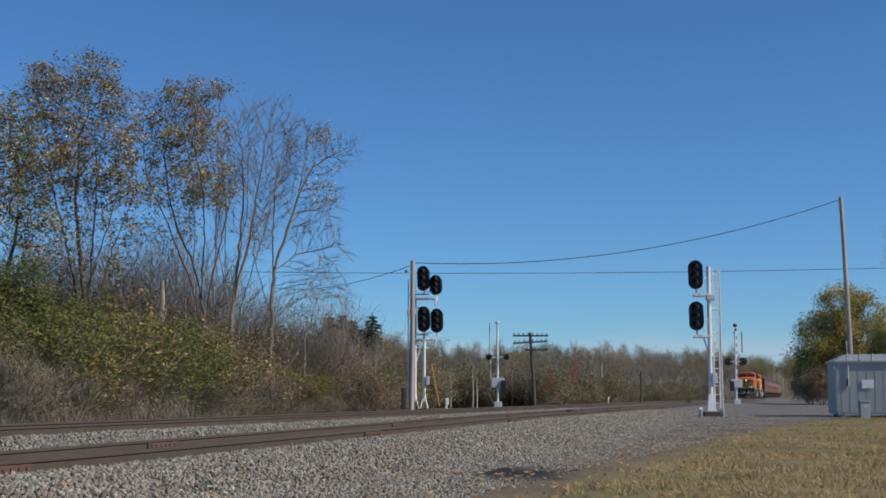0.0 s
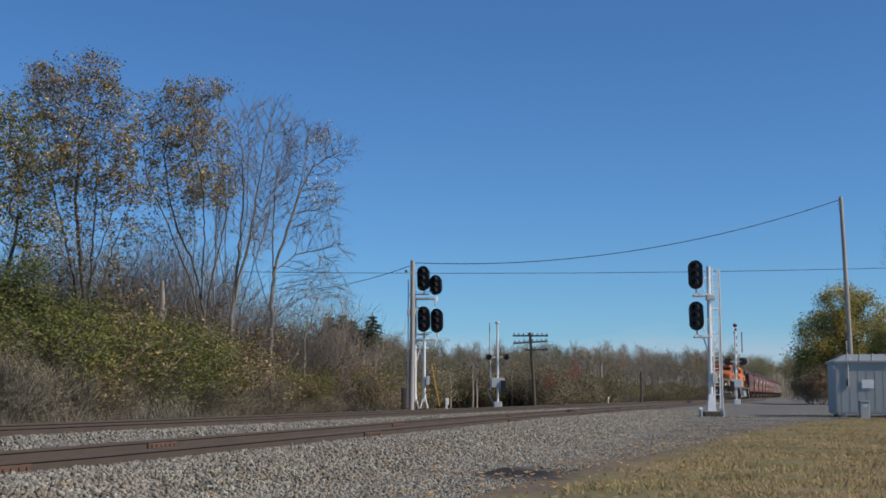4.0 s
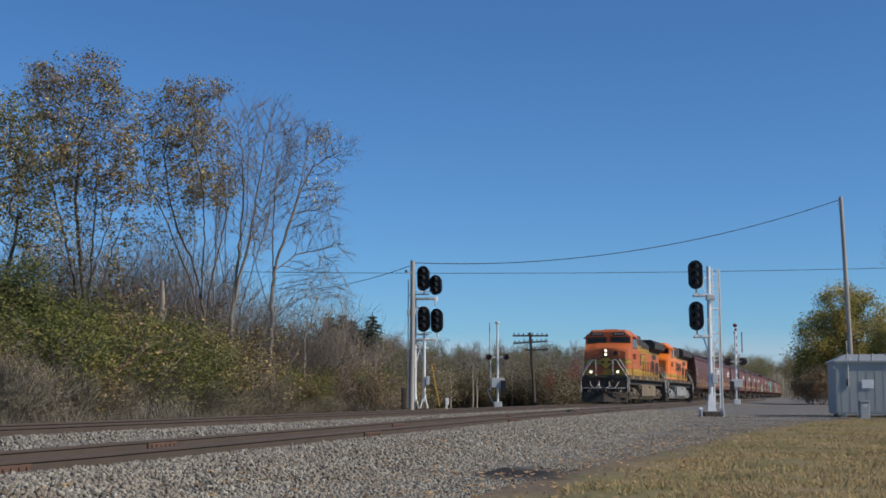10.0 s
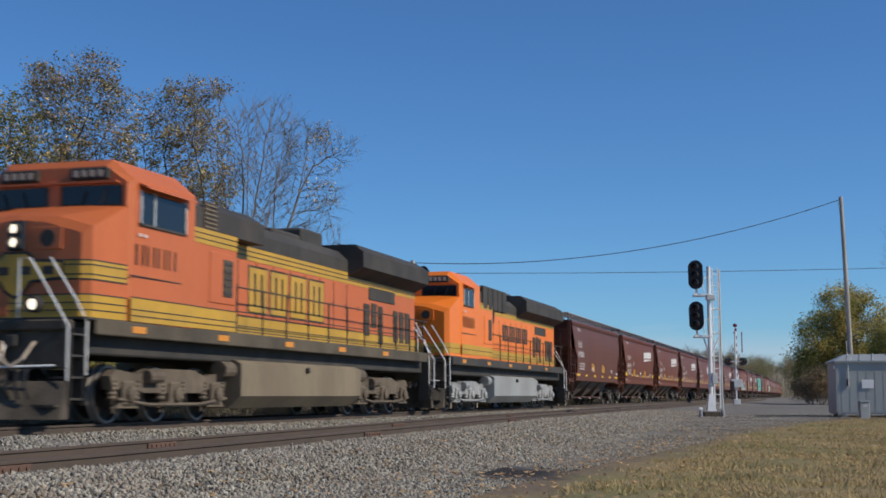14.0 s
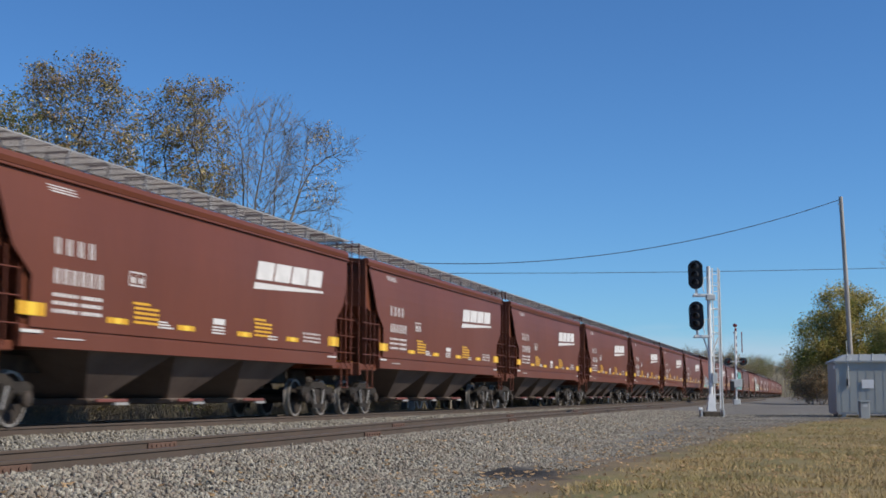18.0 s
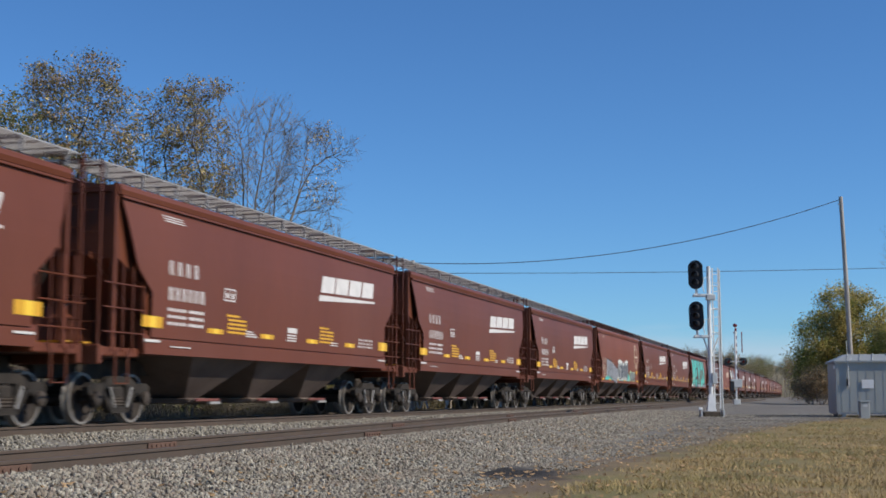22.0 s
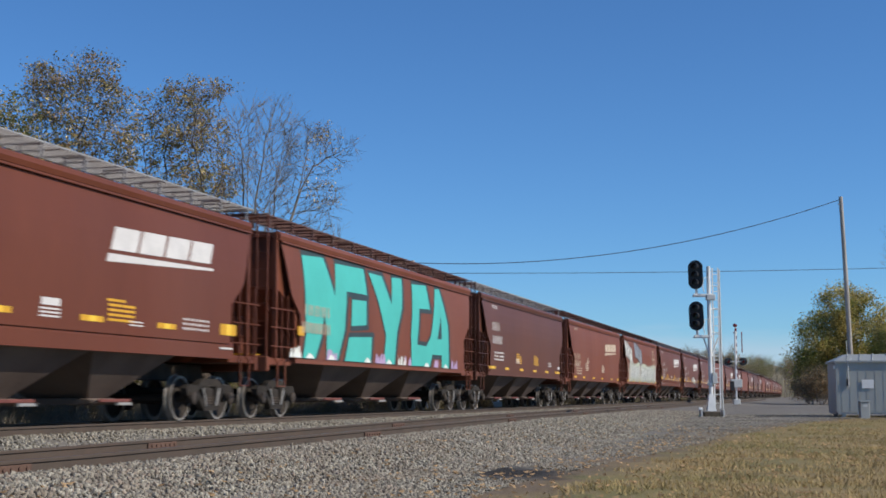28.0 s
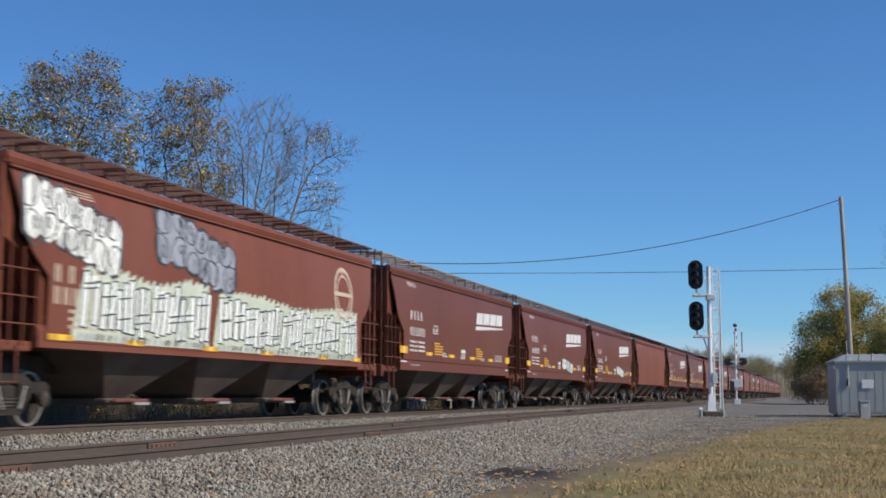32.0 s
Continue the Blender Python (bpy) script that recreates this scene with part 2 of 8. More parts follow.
def ground_mat():
    """Ground: crushed stone along the line, gravel lane, dry grass; zones by distance from the near track."""
    m = bpy.data.materials.new("ground_mixed")
    m.use_nodes = True
    n, l = m.node_tree.nodes, m.node_tree.links
    p = n["Principled BSDF"]
    p.inputs["Roughness"].default_value = 0.95
    p.inputs["Specular IOR Level"].default_value = 0.2
    geo = n.new("ShaderNodeNewGeometry")
    at = n.new("ShaderNodeAttribute")
    at.attribute_name = "grassy"
    def noise_tex(scale, detail, vec=None):
        t = n.new("ShaderNodeTexNoise")
        t.inputs["Scale"].default_value, t.inputs["Detail"].default_value = scale, detail
        l.new(vec or geo.outputs["Position"], t.inputs["Vector"])
        return t.outputs[0]
    def ramp(src, a, b, ca, cb):
        r = n.new("ShaderNodeMapRange")
        r.inputs[1].default_value, r.inputs[2].default_value = a, b
        l.new(src, r.inputs[0])
        x = n.new("ShaderNodeMix")
        x.data_type = "RGBA"
        l.new(r.outputs[0], x.inputs["Factor"])
        for k, c in (("A", ca), ("B", cb)):
            if isinstance(c, tuple):
                x.inputs[k].default_value = (*c, 1)
            else:
                l.new(c, x.inputs[k])
        return x.outputs["Result"]
    vor = n.new("ShaderNodeTexVoronoi")
    vor.inputs["Scale"].default_value = 30
    l.new(geo.outputs["Position"], vor.inputs["Vector"])
    bw = n.new("ShaderNodeRGBToBW")
    l.new(vor.outputs["Color"], bw.inputs[0])
    gravel = ramp(bw.outputs[0], 0.15, 0.9, (0.09, 0.084, 0.074), (0.27, 0.25, 0.22))
    lane = ramp(noise_tex(0.35, 5), 0.38, 0.62, gravel, (0.18, 0.168, 0.152))
    grass = ramp(noise_tex(0.55, 6), 0.44, 0.70, (0.25, 0.19, 0.095), (0.115, 0.13, 0.045))
    grass = ramp(noise_tex(9, 4), 0.40, 0.85, grass, (0.30, 0.225, 0.115))
    add = n.new("ShaderNodeMath")
    add.operation = "MULTIPLY_ADD"
    l.new(noise_tex(0.9, 5), add.inputs[0])
    add.inputs[1].default_value = 0.9
    l.new(at.outputs["Fac"], add.inputs[2])
    base = ramp(add.outputs[0], 0.50, 0.85, lane, (0.165, 0.125, 0.088))
    base = ramp(add.outputs[0], 0.85, 1.22, base, grass)
    off = n.new("ShaderNodeVectorMath")
    off.operation = "SUBTRACT"
    l.new(geo.outputs["Position"], off.inputs[0])
    off.inputs[1].default_value = (1.05, 19.7, -0.95)
    sq = n.new("ShaderNodeVectorMath")
    sq.operation = "MULTIPLY"
    l.new(off.outputs[0], sq.inputs[0])
    sq.inputs[1].default_value = (1.0, 0.45, 0.0)
    ln = n.new("ShaderNodeVectorMath")
    ln.operation = "LENGTH"
    l.new(sq.outputs[0], ln.inputs[0])
    wob = n.new("ShaderNodeMath")
    wob.operation = "MULTIPLY_ADD"
    l.new(noise_tex(2.5, 5), wob.inputs[0])
    wob.inputs[1].default_value = 1.1
    l.new(ln.outputs["Value"], wob.inputs[2])
    l.new(ramp(wob.outputs[0], 0.95, 1.45, (0.035, 0.032, 0.030), base), p.inputs["Base Color"])
    b = n.new("ShaderNodeBump")
    b.inputs["Strength"].default_value, b.inputs["Distance"].default_value = 0.6, 0.04
    l.new(noise_tex(26, 5), b.inputs["Height"])
    l.new(b.outputs[0], p.inputs["Normal"])
    return m


M["ground"] = ground_mat()

# ---- building helpers ----
class Shape:
    """Collects vertices and faces of one mesh."""

    def __init__(self):
        self.v, self.f = [], []

    def add(self, verts, faces):
        k = len(self.v)
        self.v.extend(tuple(p) for p in verts)
        self.f.extend(tuple(k + i for i in f) for f in faces)
        return self

    def box(self, c, s, m=None, b=0.0):
        """A box with its long edges chamfered by b."""
        hx, hy, hz = (a / 2 for a in s)
        if b <= 0:
            pts = [(x, y, z) for x in (-hx, hx) for y in (-hy, hy) for z in (-hz, hz)]
            fs = [(0, 1, 3, 2), (4, 6, 7, 5), (0, 4, 5, 1), (2, 3, 7, 6), (0, 2, 6, 4), (1, 5, 7, 3)]
        else:
            ring = lambda z, d: [(-hx + b + d, -hy + d, z), (hx - b - d, -hy + d, z), (hx - d, -hy + b + d, z), (hx - d, hy - b - d, z),
                                 (hx - b - d, hy - d, z), (-hx + b + d, hy - d, z), (-hx + d, hy - b - d, z), (-hx + d, -hy + b + d, z)]
            pts = ring(-hz, b * .7) + ring(-hz + b, 0) + ring(hz - b, 0) + ring(hz, b * .7)
            fs = [tuple(range(7, -1, -1)), tuple(range(24, 32))]
            for r in range(3):
                fs += [(r * 8 + i, r * 8 + (i + 1) % 8, r * 8 + 8 + (i + 1) % 8, r * 8 + 8 + i) for i in range(8)]
        pts = [Vector(q) for q in pts]
        if m is not None:
            pts = [m @ q for q in pts]
        return self.add([q + Vector(c) for q in pts], fs)

    def cyl(self, p0, p1, r0, r1=None, n=10, caps=True):
        p0, p1 = Vector(p0), Vector(p1)
        r1 = r0 if r1 is None else r1
        d = (p1 - p0).normalized()
        a = d.orthogonal().normalized()
        c = d.cross(a)
        pts = []
        for p, r in ((p0, r0), (p1, r1)):
            pts += [p + (a * math.cos(2 * math.pi * i / n) + c * math.sin(2 * math.pi * i / n)) * r for i in range(n)]
        fs = [(i, (i + 1) % n, n + (i + 1) % n, n + i) for i in range(n)]
        if caps:
            fs += [tuple(range(n - 1, -1, -1)), tuple(range(n, 2 * n))]
        return self.add(pts, fs)

    def tube(self, path, r, n=6):
        """A round bar along a path; r may be one radius or one a point."""
        path = [Vector(p) for p in path]
        rs = r if isinstance(r, (list, tuple)) else [r] * len(path)
        pts, last = [], None
        for i, p in enumerate(path):
            d = (path[min(i + 1, len(path) - 1)] - path[max(i - 1, 0)]).normalized()
            a = d.orthogonal().normalized() if last is None else (last - d * last.dot(d)).normalized()
            last = a
            c = d.cross(a)
            pts += [p + (a * math.cos(2 * math.pi * k / n) + c * math.sin(2 * math.pi * k / n)) * rs[i] for k in range(n)]
        fs = [(j * n + k, j * n + (k + 1) % n, (j + 1) * n + (k + 1) % n, (j + 1) * n + k) for j in range(len(path) - 1) for k in range(n)]
        fs += [tuple(range(n - 1, -1, -1)), tuple(range((len(path) - 1) * n, len(path) * n))]
        return self.add(pts, fs)

    def lathe(self, profile, p, axis="y", n=20):
        """A profile of (radius, along) turned round an axis through p."""
        pts = []
        for r, a in profile:
            for i in range(n):
                c, s = r * math.cos(2 * math.pi * i / n), r * math.sin(2 * math.pi * i / n)
                q = {"y": (c, a, s), "x": (a, c, s), "z": (c, s, a)}[axis]
                pts.append(Vector(q) + Vector(p))
        k = len(profile)
        fs = [(j * n + i, j * n + (i + 1) % n, (j + 1) * n + (i + 1) % n, (j + 1) * n + i) for j in range(k - 1) for i in range(n)]
        fs += [tuple(range(n)), tuple(range((k - 1) * n, k * n))]
        return self.add(pts, fs)

    def prism(self, poly, y0, y1, plane="xz"):
        """A polygon in the plane xz (along y), yz (along x) or xy (along z), drawn out from y0 to y1."""
        put = {"xz": lambda a, b, t: (a, t, b), "yz": lambda a, b, t: (t, a, b), "xy": lambda a, b, t: (a, b, t)}[plane]
        n = len(poly)
        pts = [put(a, b, y0) for a, b in poly] + [put(a, b, y1) for a, b in poly]
        fs = [tuple(range(n)), tuple(range(2 * n - 1, n - 1, -1))] + [(i, n + i, n + (i + 1) % n, (i + 1) % n) for i in range(n)]
        return self.add(pts, fs)

    def loft(self, rings, caps=True):
        """Closed rings of equal length joined one to the next."""
        n = len(rings[0])
        pts = [p for r in rings for p in r]
        fs = [(j * n + i, j * n + (i + 1) % n, (j + 1) * n + (i + 1) % n, (j + 1) * n + i) for j in range(len(rings) - 1) for i in range(n)]
        if caps:
            fs += [tuple(range(n - 1, -1, -1)), tuple(range((len(rings) - 1) * n, len(rings) * n))]
        return self.add(pts, fs)

    def mesh(self, name, material, smooth=False):
        me = bpy.data.meshes.new(name)
        me.from_pydata(self.v, [], self.f)
        bm = bmesh.new()
        bm.from_mesh(me)
        bmesh.ops.recalc_face_normals(bm, faces=bm.faces)
        bm.to_mesh(me)
        bm.free()
        me.materials.append(material)
        if smooth:
            me.shade_smooth()
        return me

    def raw(self, name, material):
        """The same with no clean-up, for very large meshes."""
        me = bpy.data.meshes.new(name)
        me.from_pydata(self.v, [], self.f)
        me.materials.append(material)
        return me


def part(name, shape, material, parent=None, label="", smooth=False):
    """Links a shape as one mesh object under a thing or a part."""
    data = shape.mesh(name, material, smooth) if isinstance(shape, Shape) else shape
    ob = new(name, data)
    if parent is not None:
        ob.parent = parent
    if label:
        ob["label"] = label
    return ob


def thing(name, m=None, label="", category="", group="", kind=""):
    ob = new(name)
    ob.empty_display_size = 0.2
    if m is not None:
        ob.matrix_basis = m
    return tagged(ob, label, category, group, kind)


# ---- the plan: two tracks running away to the right, z = 0 at the main railhead ----
SLOPE = 0.2798
ALPHA = math.atan(SLOPE)
COS = math.cos(ALPHA)
GAUGE = 1.505


def bend(y):
    """How far the line swings to the left far away."""
    return -4.5e-5 * max(0.0, y - 240) ** 2


def main_x(y):
    return -13.97 + SLOPE * y + bend(y)


def near_x(y):
    return -9.295 + SLOPE * y + bend(y)


def near_z(y):
    """The siding lies a little lower and rises to the main line's level."""
    return -0.166 + 0.116 * max(0.0, min(1.0, (y - 16.6) / 24)) + 0.03 * max(0.0, min(1.0, (y - 40.6) / 40))


def ground_z(x, y):
    """Height of the ground: ballast shoulders along both tracks, lower lane and lawn by the camera, flat further on."""
    dm = (x - main_x(y)) * COS
    dn = (x - near_x(y)) * COS
    far = max(0.0, min(1.0, (y - 16) / 36))
    low = -1.0 + 0.72 * far ** 0.8
    left = -0.75 + 0.25 * max(0.0, min(1.0, (y - 30) / 60))
    def shoulder(d, top, base, w0=1.55, w1=3.4):
        t = max(0.0, min(1.0, (abs(d) - w0) / (w1 - w0)))
        return top + (base - top) * t * t * (3 - 2 * t)
    zm = shoulder(dm, -0.16, left if dm < 0 else -0.6)
    zn = shoulder(dn, near_z(y) - 0.145, low if dn > 0 else -0.6, 1.5, 4.6 if dn > 0 else 2.6)
    z = max(zm, zn) if dm > -1 else zm
    if dm > 0 and dn < 0:
        z = max(z, -0.42)
    for d in (dm, dn):
        if abs(d) < 0.78:
            z -= 0.08 * min(1.0, (0.78 - abs(d)) / 0.12)
    return z


def make_ground():
    me = bpy.data.meshes.new("ground")
    xs = [-900, -500, -300, -200, -140, -100, -75] + [-60 + 2.0 * i for i in range(15)] + [-30 + 0.3 * i for i in range(200)] + \
         [30 + 1.5 * i for i in range(20)] + [62, 70, 80, 95, 115, 150, 200, 300, 500, 900]
    ys = [-300, -120, -60, -30, -15, -6, 0, 5] + [8 + 0.35 * i for i in range(130)] + [54 + 1.2 * i for i in range(45)] + \
         [110, 118, 128, 140, 155, 175, 200, 230, 270, 320, 400, 520, 700, 1000, 1600, 2600]
    verts, g = [], []
    for y in ys:
        for x0 in xs:
            x = x0 + SLOPE * max(0.0, min(y, 300.0)) - 5 if abs(x0) < 61 else x0 + 30 * (1 if x0 > 0 else 0)
            z = ground_z(x, y) + 0.03 * noise.noise((x * 0.6, y * 0.6, 0)) + 0.015 * noise.noise((x * 2.3, y * 2.3, 4))
            verts.append((x, y, z))
            dn = (x - near_x(y)) * COS
            dm = (x - main_x(y)) * COS
            edge = 5.6 + max(0.0, y - 18) * 0.037 + 0.16 * max(0.0, y - 36)
            lawn = max(0.0, min(1.0, (dn - edge) / 2.2 + 0.5)) * max(0.0, min(1.0, (52 - y) / 8))
            wild = max(0.0, min(1.0, (-dm - 3.0) / 1.5)) if y < 70 else max(0.0, min(1.0, (-dm - 5.0) / 2))
            far = max(0.0, min(1.0, (dn - 14) / 6)) * (1 if y > 60 else 0)
            g.append(max(lawn, wild, far))
    nx = len(xs)
    faces = [(j * nx + i, j * nx + i + 1, (j + 1) * nx + i + 1, (j + 1) * nx + i) for j in range(len(ys) - 1) for i in range(nx - 1)]
    me.from_pydata(verts, [], faces)
    a = me.attributes.new("grassy", "FLOAT", "POINT")
    a.data.foreach_set("value", g)
    me.materials.append(M["ground"])
    me.shade_smooth()
    tagged(new("ground", me), "crushed stone, gravel lane and dry autumn grass", "ground", kind="structure")


make_ground()

RAIL = [(-0.07, -0.17), (0.07, -0.17), (0.07, -0.155), (0.012, -0.135), (0.012, -0.048), (0.036, -0.036), (0.036, -0.008), (0.028, 0.0),
        (-0.028, 0.0), (-0.036, -0.008), (-0.036, -0.036), (-0.012, -0.048), (-0.012, -0.135), (-0.07, -0.155)]


def rail(track_x, track_z, side, ys, name, label):
    s = Shape()
    rings = []
    for y in ys:
        off = side * GAUGE / 2
        c = Vector((track_x(y) + off * COS, y - off * math.sin(ALPHA), track_z(y)))
        rings.append([(c.x + a * COS, c.y - a * math.sin(ALPHA), c.z + b) for a, b in RAIL])
    s.loft(rings)
    me = s.mesh(name, M["steel_rail"])
    me.materials.append(M["rail_top"])
    n = len(RAIL)
    for poly in me.polygons:
        if len(poly.vertices) == 4 and all(v % n in (7, 8) for v in poly.vertices):
            poly.material_index = 1
    return tagged(new(name, me), label, "rail", kind="structure")


def make_tracks():
    ys = [-40 + 4 * i for i in range(32)] + [90 + 10 * i for i in range(60)]
    for side in (-1, 1):
        rail(main_x, lambda y: 0.0, side, ys, "rail_main", "rusty brown steel rail of the main track")
        rail(near_x, near_z, side, ys[:44], "rail_siding", "rusty brown jointed steel rail of the near track")
    # joint bars of the near track, 11.9 m apart and staggered
    for side, start in ((1, 14.36), (-1, 20.5)):
        for k in range(7):
            y = start + (k - 1) * 11.45
            off = side * GAUGE / 2
            c = Vector((near_x(y) + off * COS, y - off * math.sin(ALPHA), near_z(y)))
            s = Shape()
            for w in (-0.03, 0.03):
                s.box((0, w, -0.09), (0.92, 0.028, 0.085), b=0.008)
            for i in range(6):
                x = -0.36 + 0.144 * i
                s.cyl((x, -0.06, -0.09), (x, 0.06, -0.09), 0.02, n=6)
            ob = part("joint_bar", s, M["rust"], None)
            ob.matrix_basis = Matrix.Translation(c) @ pose(0, 0, 0, 0, 0, 90 - math.degrees(ALPHA))
            tagged(ob, "rusty bolted joint bar on the near rail", "joint bar", "rail joints")


M["rust"] = mat("orange_rust", (0.105, 0.058, 0.04), 0.85, 0.05, 0.35, 4, 40, 0.3)
make_tracks()

# ---- the train: local x points the way it runs, y to its left (the side in view), z up from the railhead ----
SPEED = 16.6546
HEAD0 = 252.3          # arc length of the first coupler face from the foot abreast of the camera at 0 s, along the line
CAR = 17.65            # the newer hoppers
LONG_CAR = 19.06       # the older faded hoppers
LOCO = 23.2


def on_line(s):
    """Pose on the main line at arc length s beyond the camera, facing back along it."""
    y = s * COS + 3.625
    slope = SLOPE + (bend(y + 0.5) - bend(y - 0.5))
    return pose(main_x(y), y, 0, 0, 0, -90 - math.degrees(math.atan(slope)))


TRAIN = []             # (thing, distance of its middle behind the first coupler face)
WHEELS = []


def wheelset(parent, x, r=0.457, name="wheelset", material=None):
    """Two flanged wheels on an axle, pivoting on the axle's middle."""
    s = Shape()
    for sg in (-1, 1):
        a = sg * 0.70
        prof = [(0.08, a - sg * 0.02), (0.10, a + sg * 0.07), (r * 0.52, a + sg * 0.035), (r * 0.80, a + sg * 0.055), (r - 0.045, a + sg * 0.12), (r, a + sg * 0.12),
                (r + 0.002, a + sg * 0.02), (r + 0.026, a + sg * 0.008), (r + 0.026, a - sg * 0.015), (r - 0.05, a - sg * 0.02), (r * 0.8, a + sg * 0.02)]
        s.lathe(prof, (0, 0, 0), "y", 24)
        for k in range(4):
            t = k * math.pi / 2
            s.cyl((math.cos(t) * r * .62, a + sg * 0.03, math.sin(t) * r * .62), (math.cos(t) * r * .62, a + sg * 0.06, math.sin(t) * r * .62), 0.03, n=6)
    s.cyl((0, -0.98, 0), (0, 0.98, 0), 0.085, n=10)
    me = s.mesh(name, material or M["wheel"])
    me.materials.append(M["tread"])
    for poly in me.polygons:
        c = poly.center
        if abs(c.y) < 0.9 and math.hypot(c.x, c.z) > r - 0.035 and len(poly.vertices) == 4:
            poly.material_index = 1
    ob = part(name, me, None, parent, "steel wheels with bright worn rims")
    ob.matrix_basis = pose(x, 0, r)
    return ob


def freight_truck(parent, x):
    """Three-piece freight truck: cast side frames with springs, bolster, two wheelsets."""
    t = part("truck", Shape().box((0, 0, 0.56), (0.42, 2.1, 0.24), b=0.04), M["truck"], parent, "cast steel three-piece truck")
    t.matrix_basis = pose(x, 0, 0)
    for sg in (-1, 1):
        s = Shape()
        y0, y1 = sg * 0.93, sg * 1.07
        s.prism([(-1.08, 0.52), (-1.12, 0.66), (-0.98, 0.74), (-0.62, 0.72), (-0.34, 0.86), (0.34, 0.86), (0.62, 0.72), (0.98, 0.74), (1.12, 0.66), (1.08, 0.52),
                 (0.76, 0.50), (0.64, 0.58), (0.34, 0.70), (-0.34, 0.70), (-0.64, 0.58), (-0.76, 0.50)], min(y0, y1), max(y0, y1))
        s.prism([(-0.66, 0.60), (-0.30, 0.20), (0.30, 0.20), (0.66, 0.60), (0.54, 0.60), (0.24, 0.31), (-0.24, 0.31), (-0.54, 0.60)], min(y0, y1), max(y0, y1))
        for px in (-0.30, 0.30):
            s.box((px, sg * 1.0, 0.5), (0.10, 0.16, 0.5), b=0.015)
        part("side_frame", s, M["truck"], t)
        for px in (-0.16, 0.0, 0.16):
            c = Shape()
            c.lathe([(0.075 if i % 2 else 0.055, 0.31 + 0.028 * i) for i in range(8)], (px, sg * 1.0, 0), "z", 10)
            part("spring", c, M["under"], t)
        for px in (-0.89, 0.89):
            part("bearing", Shape().lathe([(0.06, 0), (0.13, 0.01), (0.13, 0.09), (0.06, 0.12)], (px, sg * 1.06 if sg > 0 else -1.18, 0.457), "y", 12), M["under"], t, "round axle bearing cap")
    for px in (-0.42, 0.42):
        part("brake_beam", Shape().tube([(px, -0.8, 0.42), (px * 1.1, 0, 0.36), (px, 0.8, 0.42)], 0.04, 6), M["under"], t)
        for sg in (-1, 1):
            part("spring_guide", Shape().tube([(px * 0.55, sg * 1.09, 0.30), (px * 0.95, sg * 1.09, 0.66)], 0.022, 5), M["walkway"], t)
    for px in (-0.89, 0.89):
        wheelset(t, px)
    return t


def ladder(parent, x, y, z0, z1, w, along="x", step=0.38, name="ladder"):
    s = Shape()
    for k in (-1, 1):
        p = (x + k * w / 2, y) if along == "x" else (x, y + k * w / 2)
        s.box((p[0], p[1], (z0 + z1) / 2), (0.032, 0.032, z1 - z0))
    n = int((z1 - z0) / step)
    for i in range(n + 1):
        z = z0 + 0.1 + i * (z1 - z0 - 0.2) / max(1, n)
        a = (x - w / 2, y, z) if along == "x" else (x, y - w / 2, z)
        b = (x + w / 2, y, z) if along == "x" else (x, y + w / 2, z)
        s.cyl(a, b, 0.014, n=5)
    return part(name, s, CURRENT[0], parent)


CURRENT = [None]
LEN = [CAR]            # length over couplers of the car that is being lettered
SHARED = {}
HW = 1.60              # half width of a hopper


def side_y(z):
    """Half width of the gently bowed side sheet at height z."""
    t = (z - 2.8) / 1.4
    return HW - (0.13 if t > 0 else 0.03) * t * t


def hopper_side(sg, low=1.58, front=7.85):
    """Bowed side sheet with cut-back lower corners."""
    s = Shape()
    zs = [low, 1.8, 2.1, 2.4, 2.6, 2.8, 3.0, 3.3, 3.6, 3.85, 4.06]
    def ext(z):
        if z < 2.4:
            return 6.8
        if z < 2.85:
            return 6.8 + 0.6 * (z - 2.4) / 0.45
        return 7.4 + (front - 7.4) * (z - 2.85) / 1.21
    rows = []
    for z in zs:
        e = ext(z)
        rows.append([(-e, side_y(z), z), (-e * 0.5, side_y(z), z), (0, side_y(z), z), (e * 0.5, side_y(z), z), (e, side_y(z), z)])
    n = 5
    for t in (0, -0.03):
        k = len(s.v)
        s.v += [(p[0], sg * (p[1] + t), p[2]) for r in rows for p in r]
        s.f += [(k + j * n + i, k + j * n + i + 1, k + (j + 1) * n + i + 1, k + (j + 1) * n + i) for j in range(len(zs) - 1) for i in range(n - 1)]
    m = len(zs) * n
    for j in range(len(zs) - 1):
        for i in (0, n - 1):
            a, b = j * n + i, (j + 1) * n + i
            s.f.append((a, b, m + b, m + a))
    return s


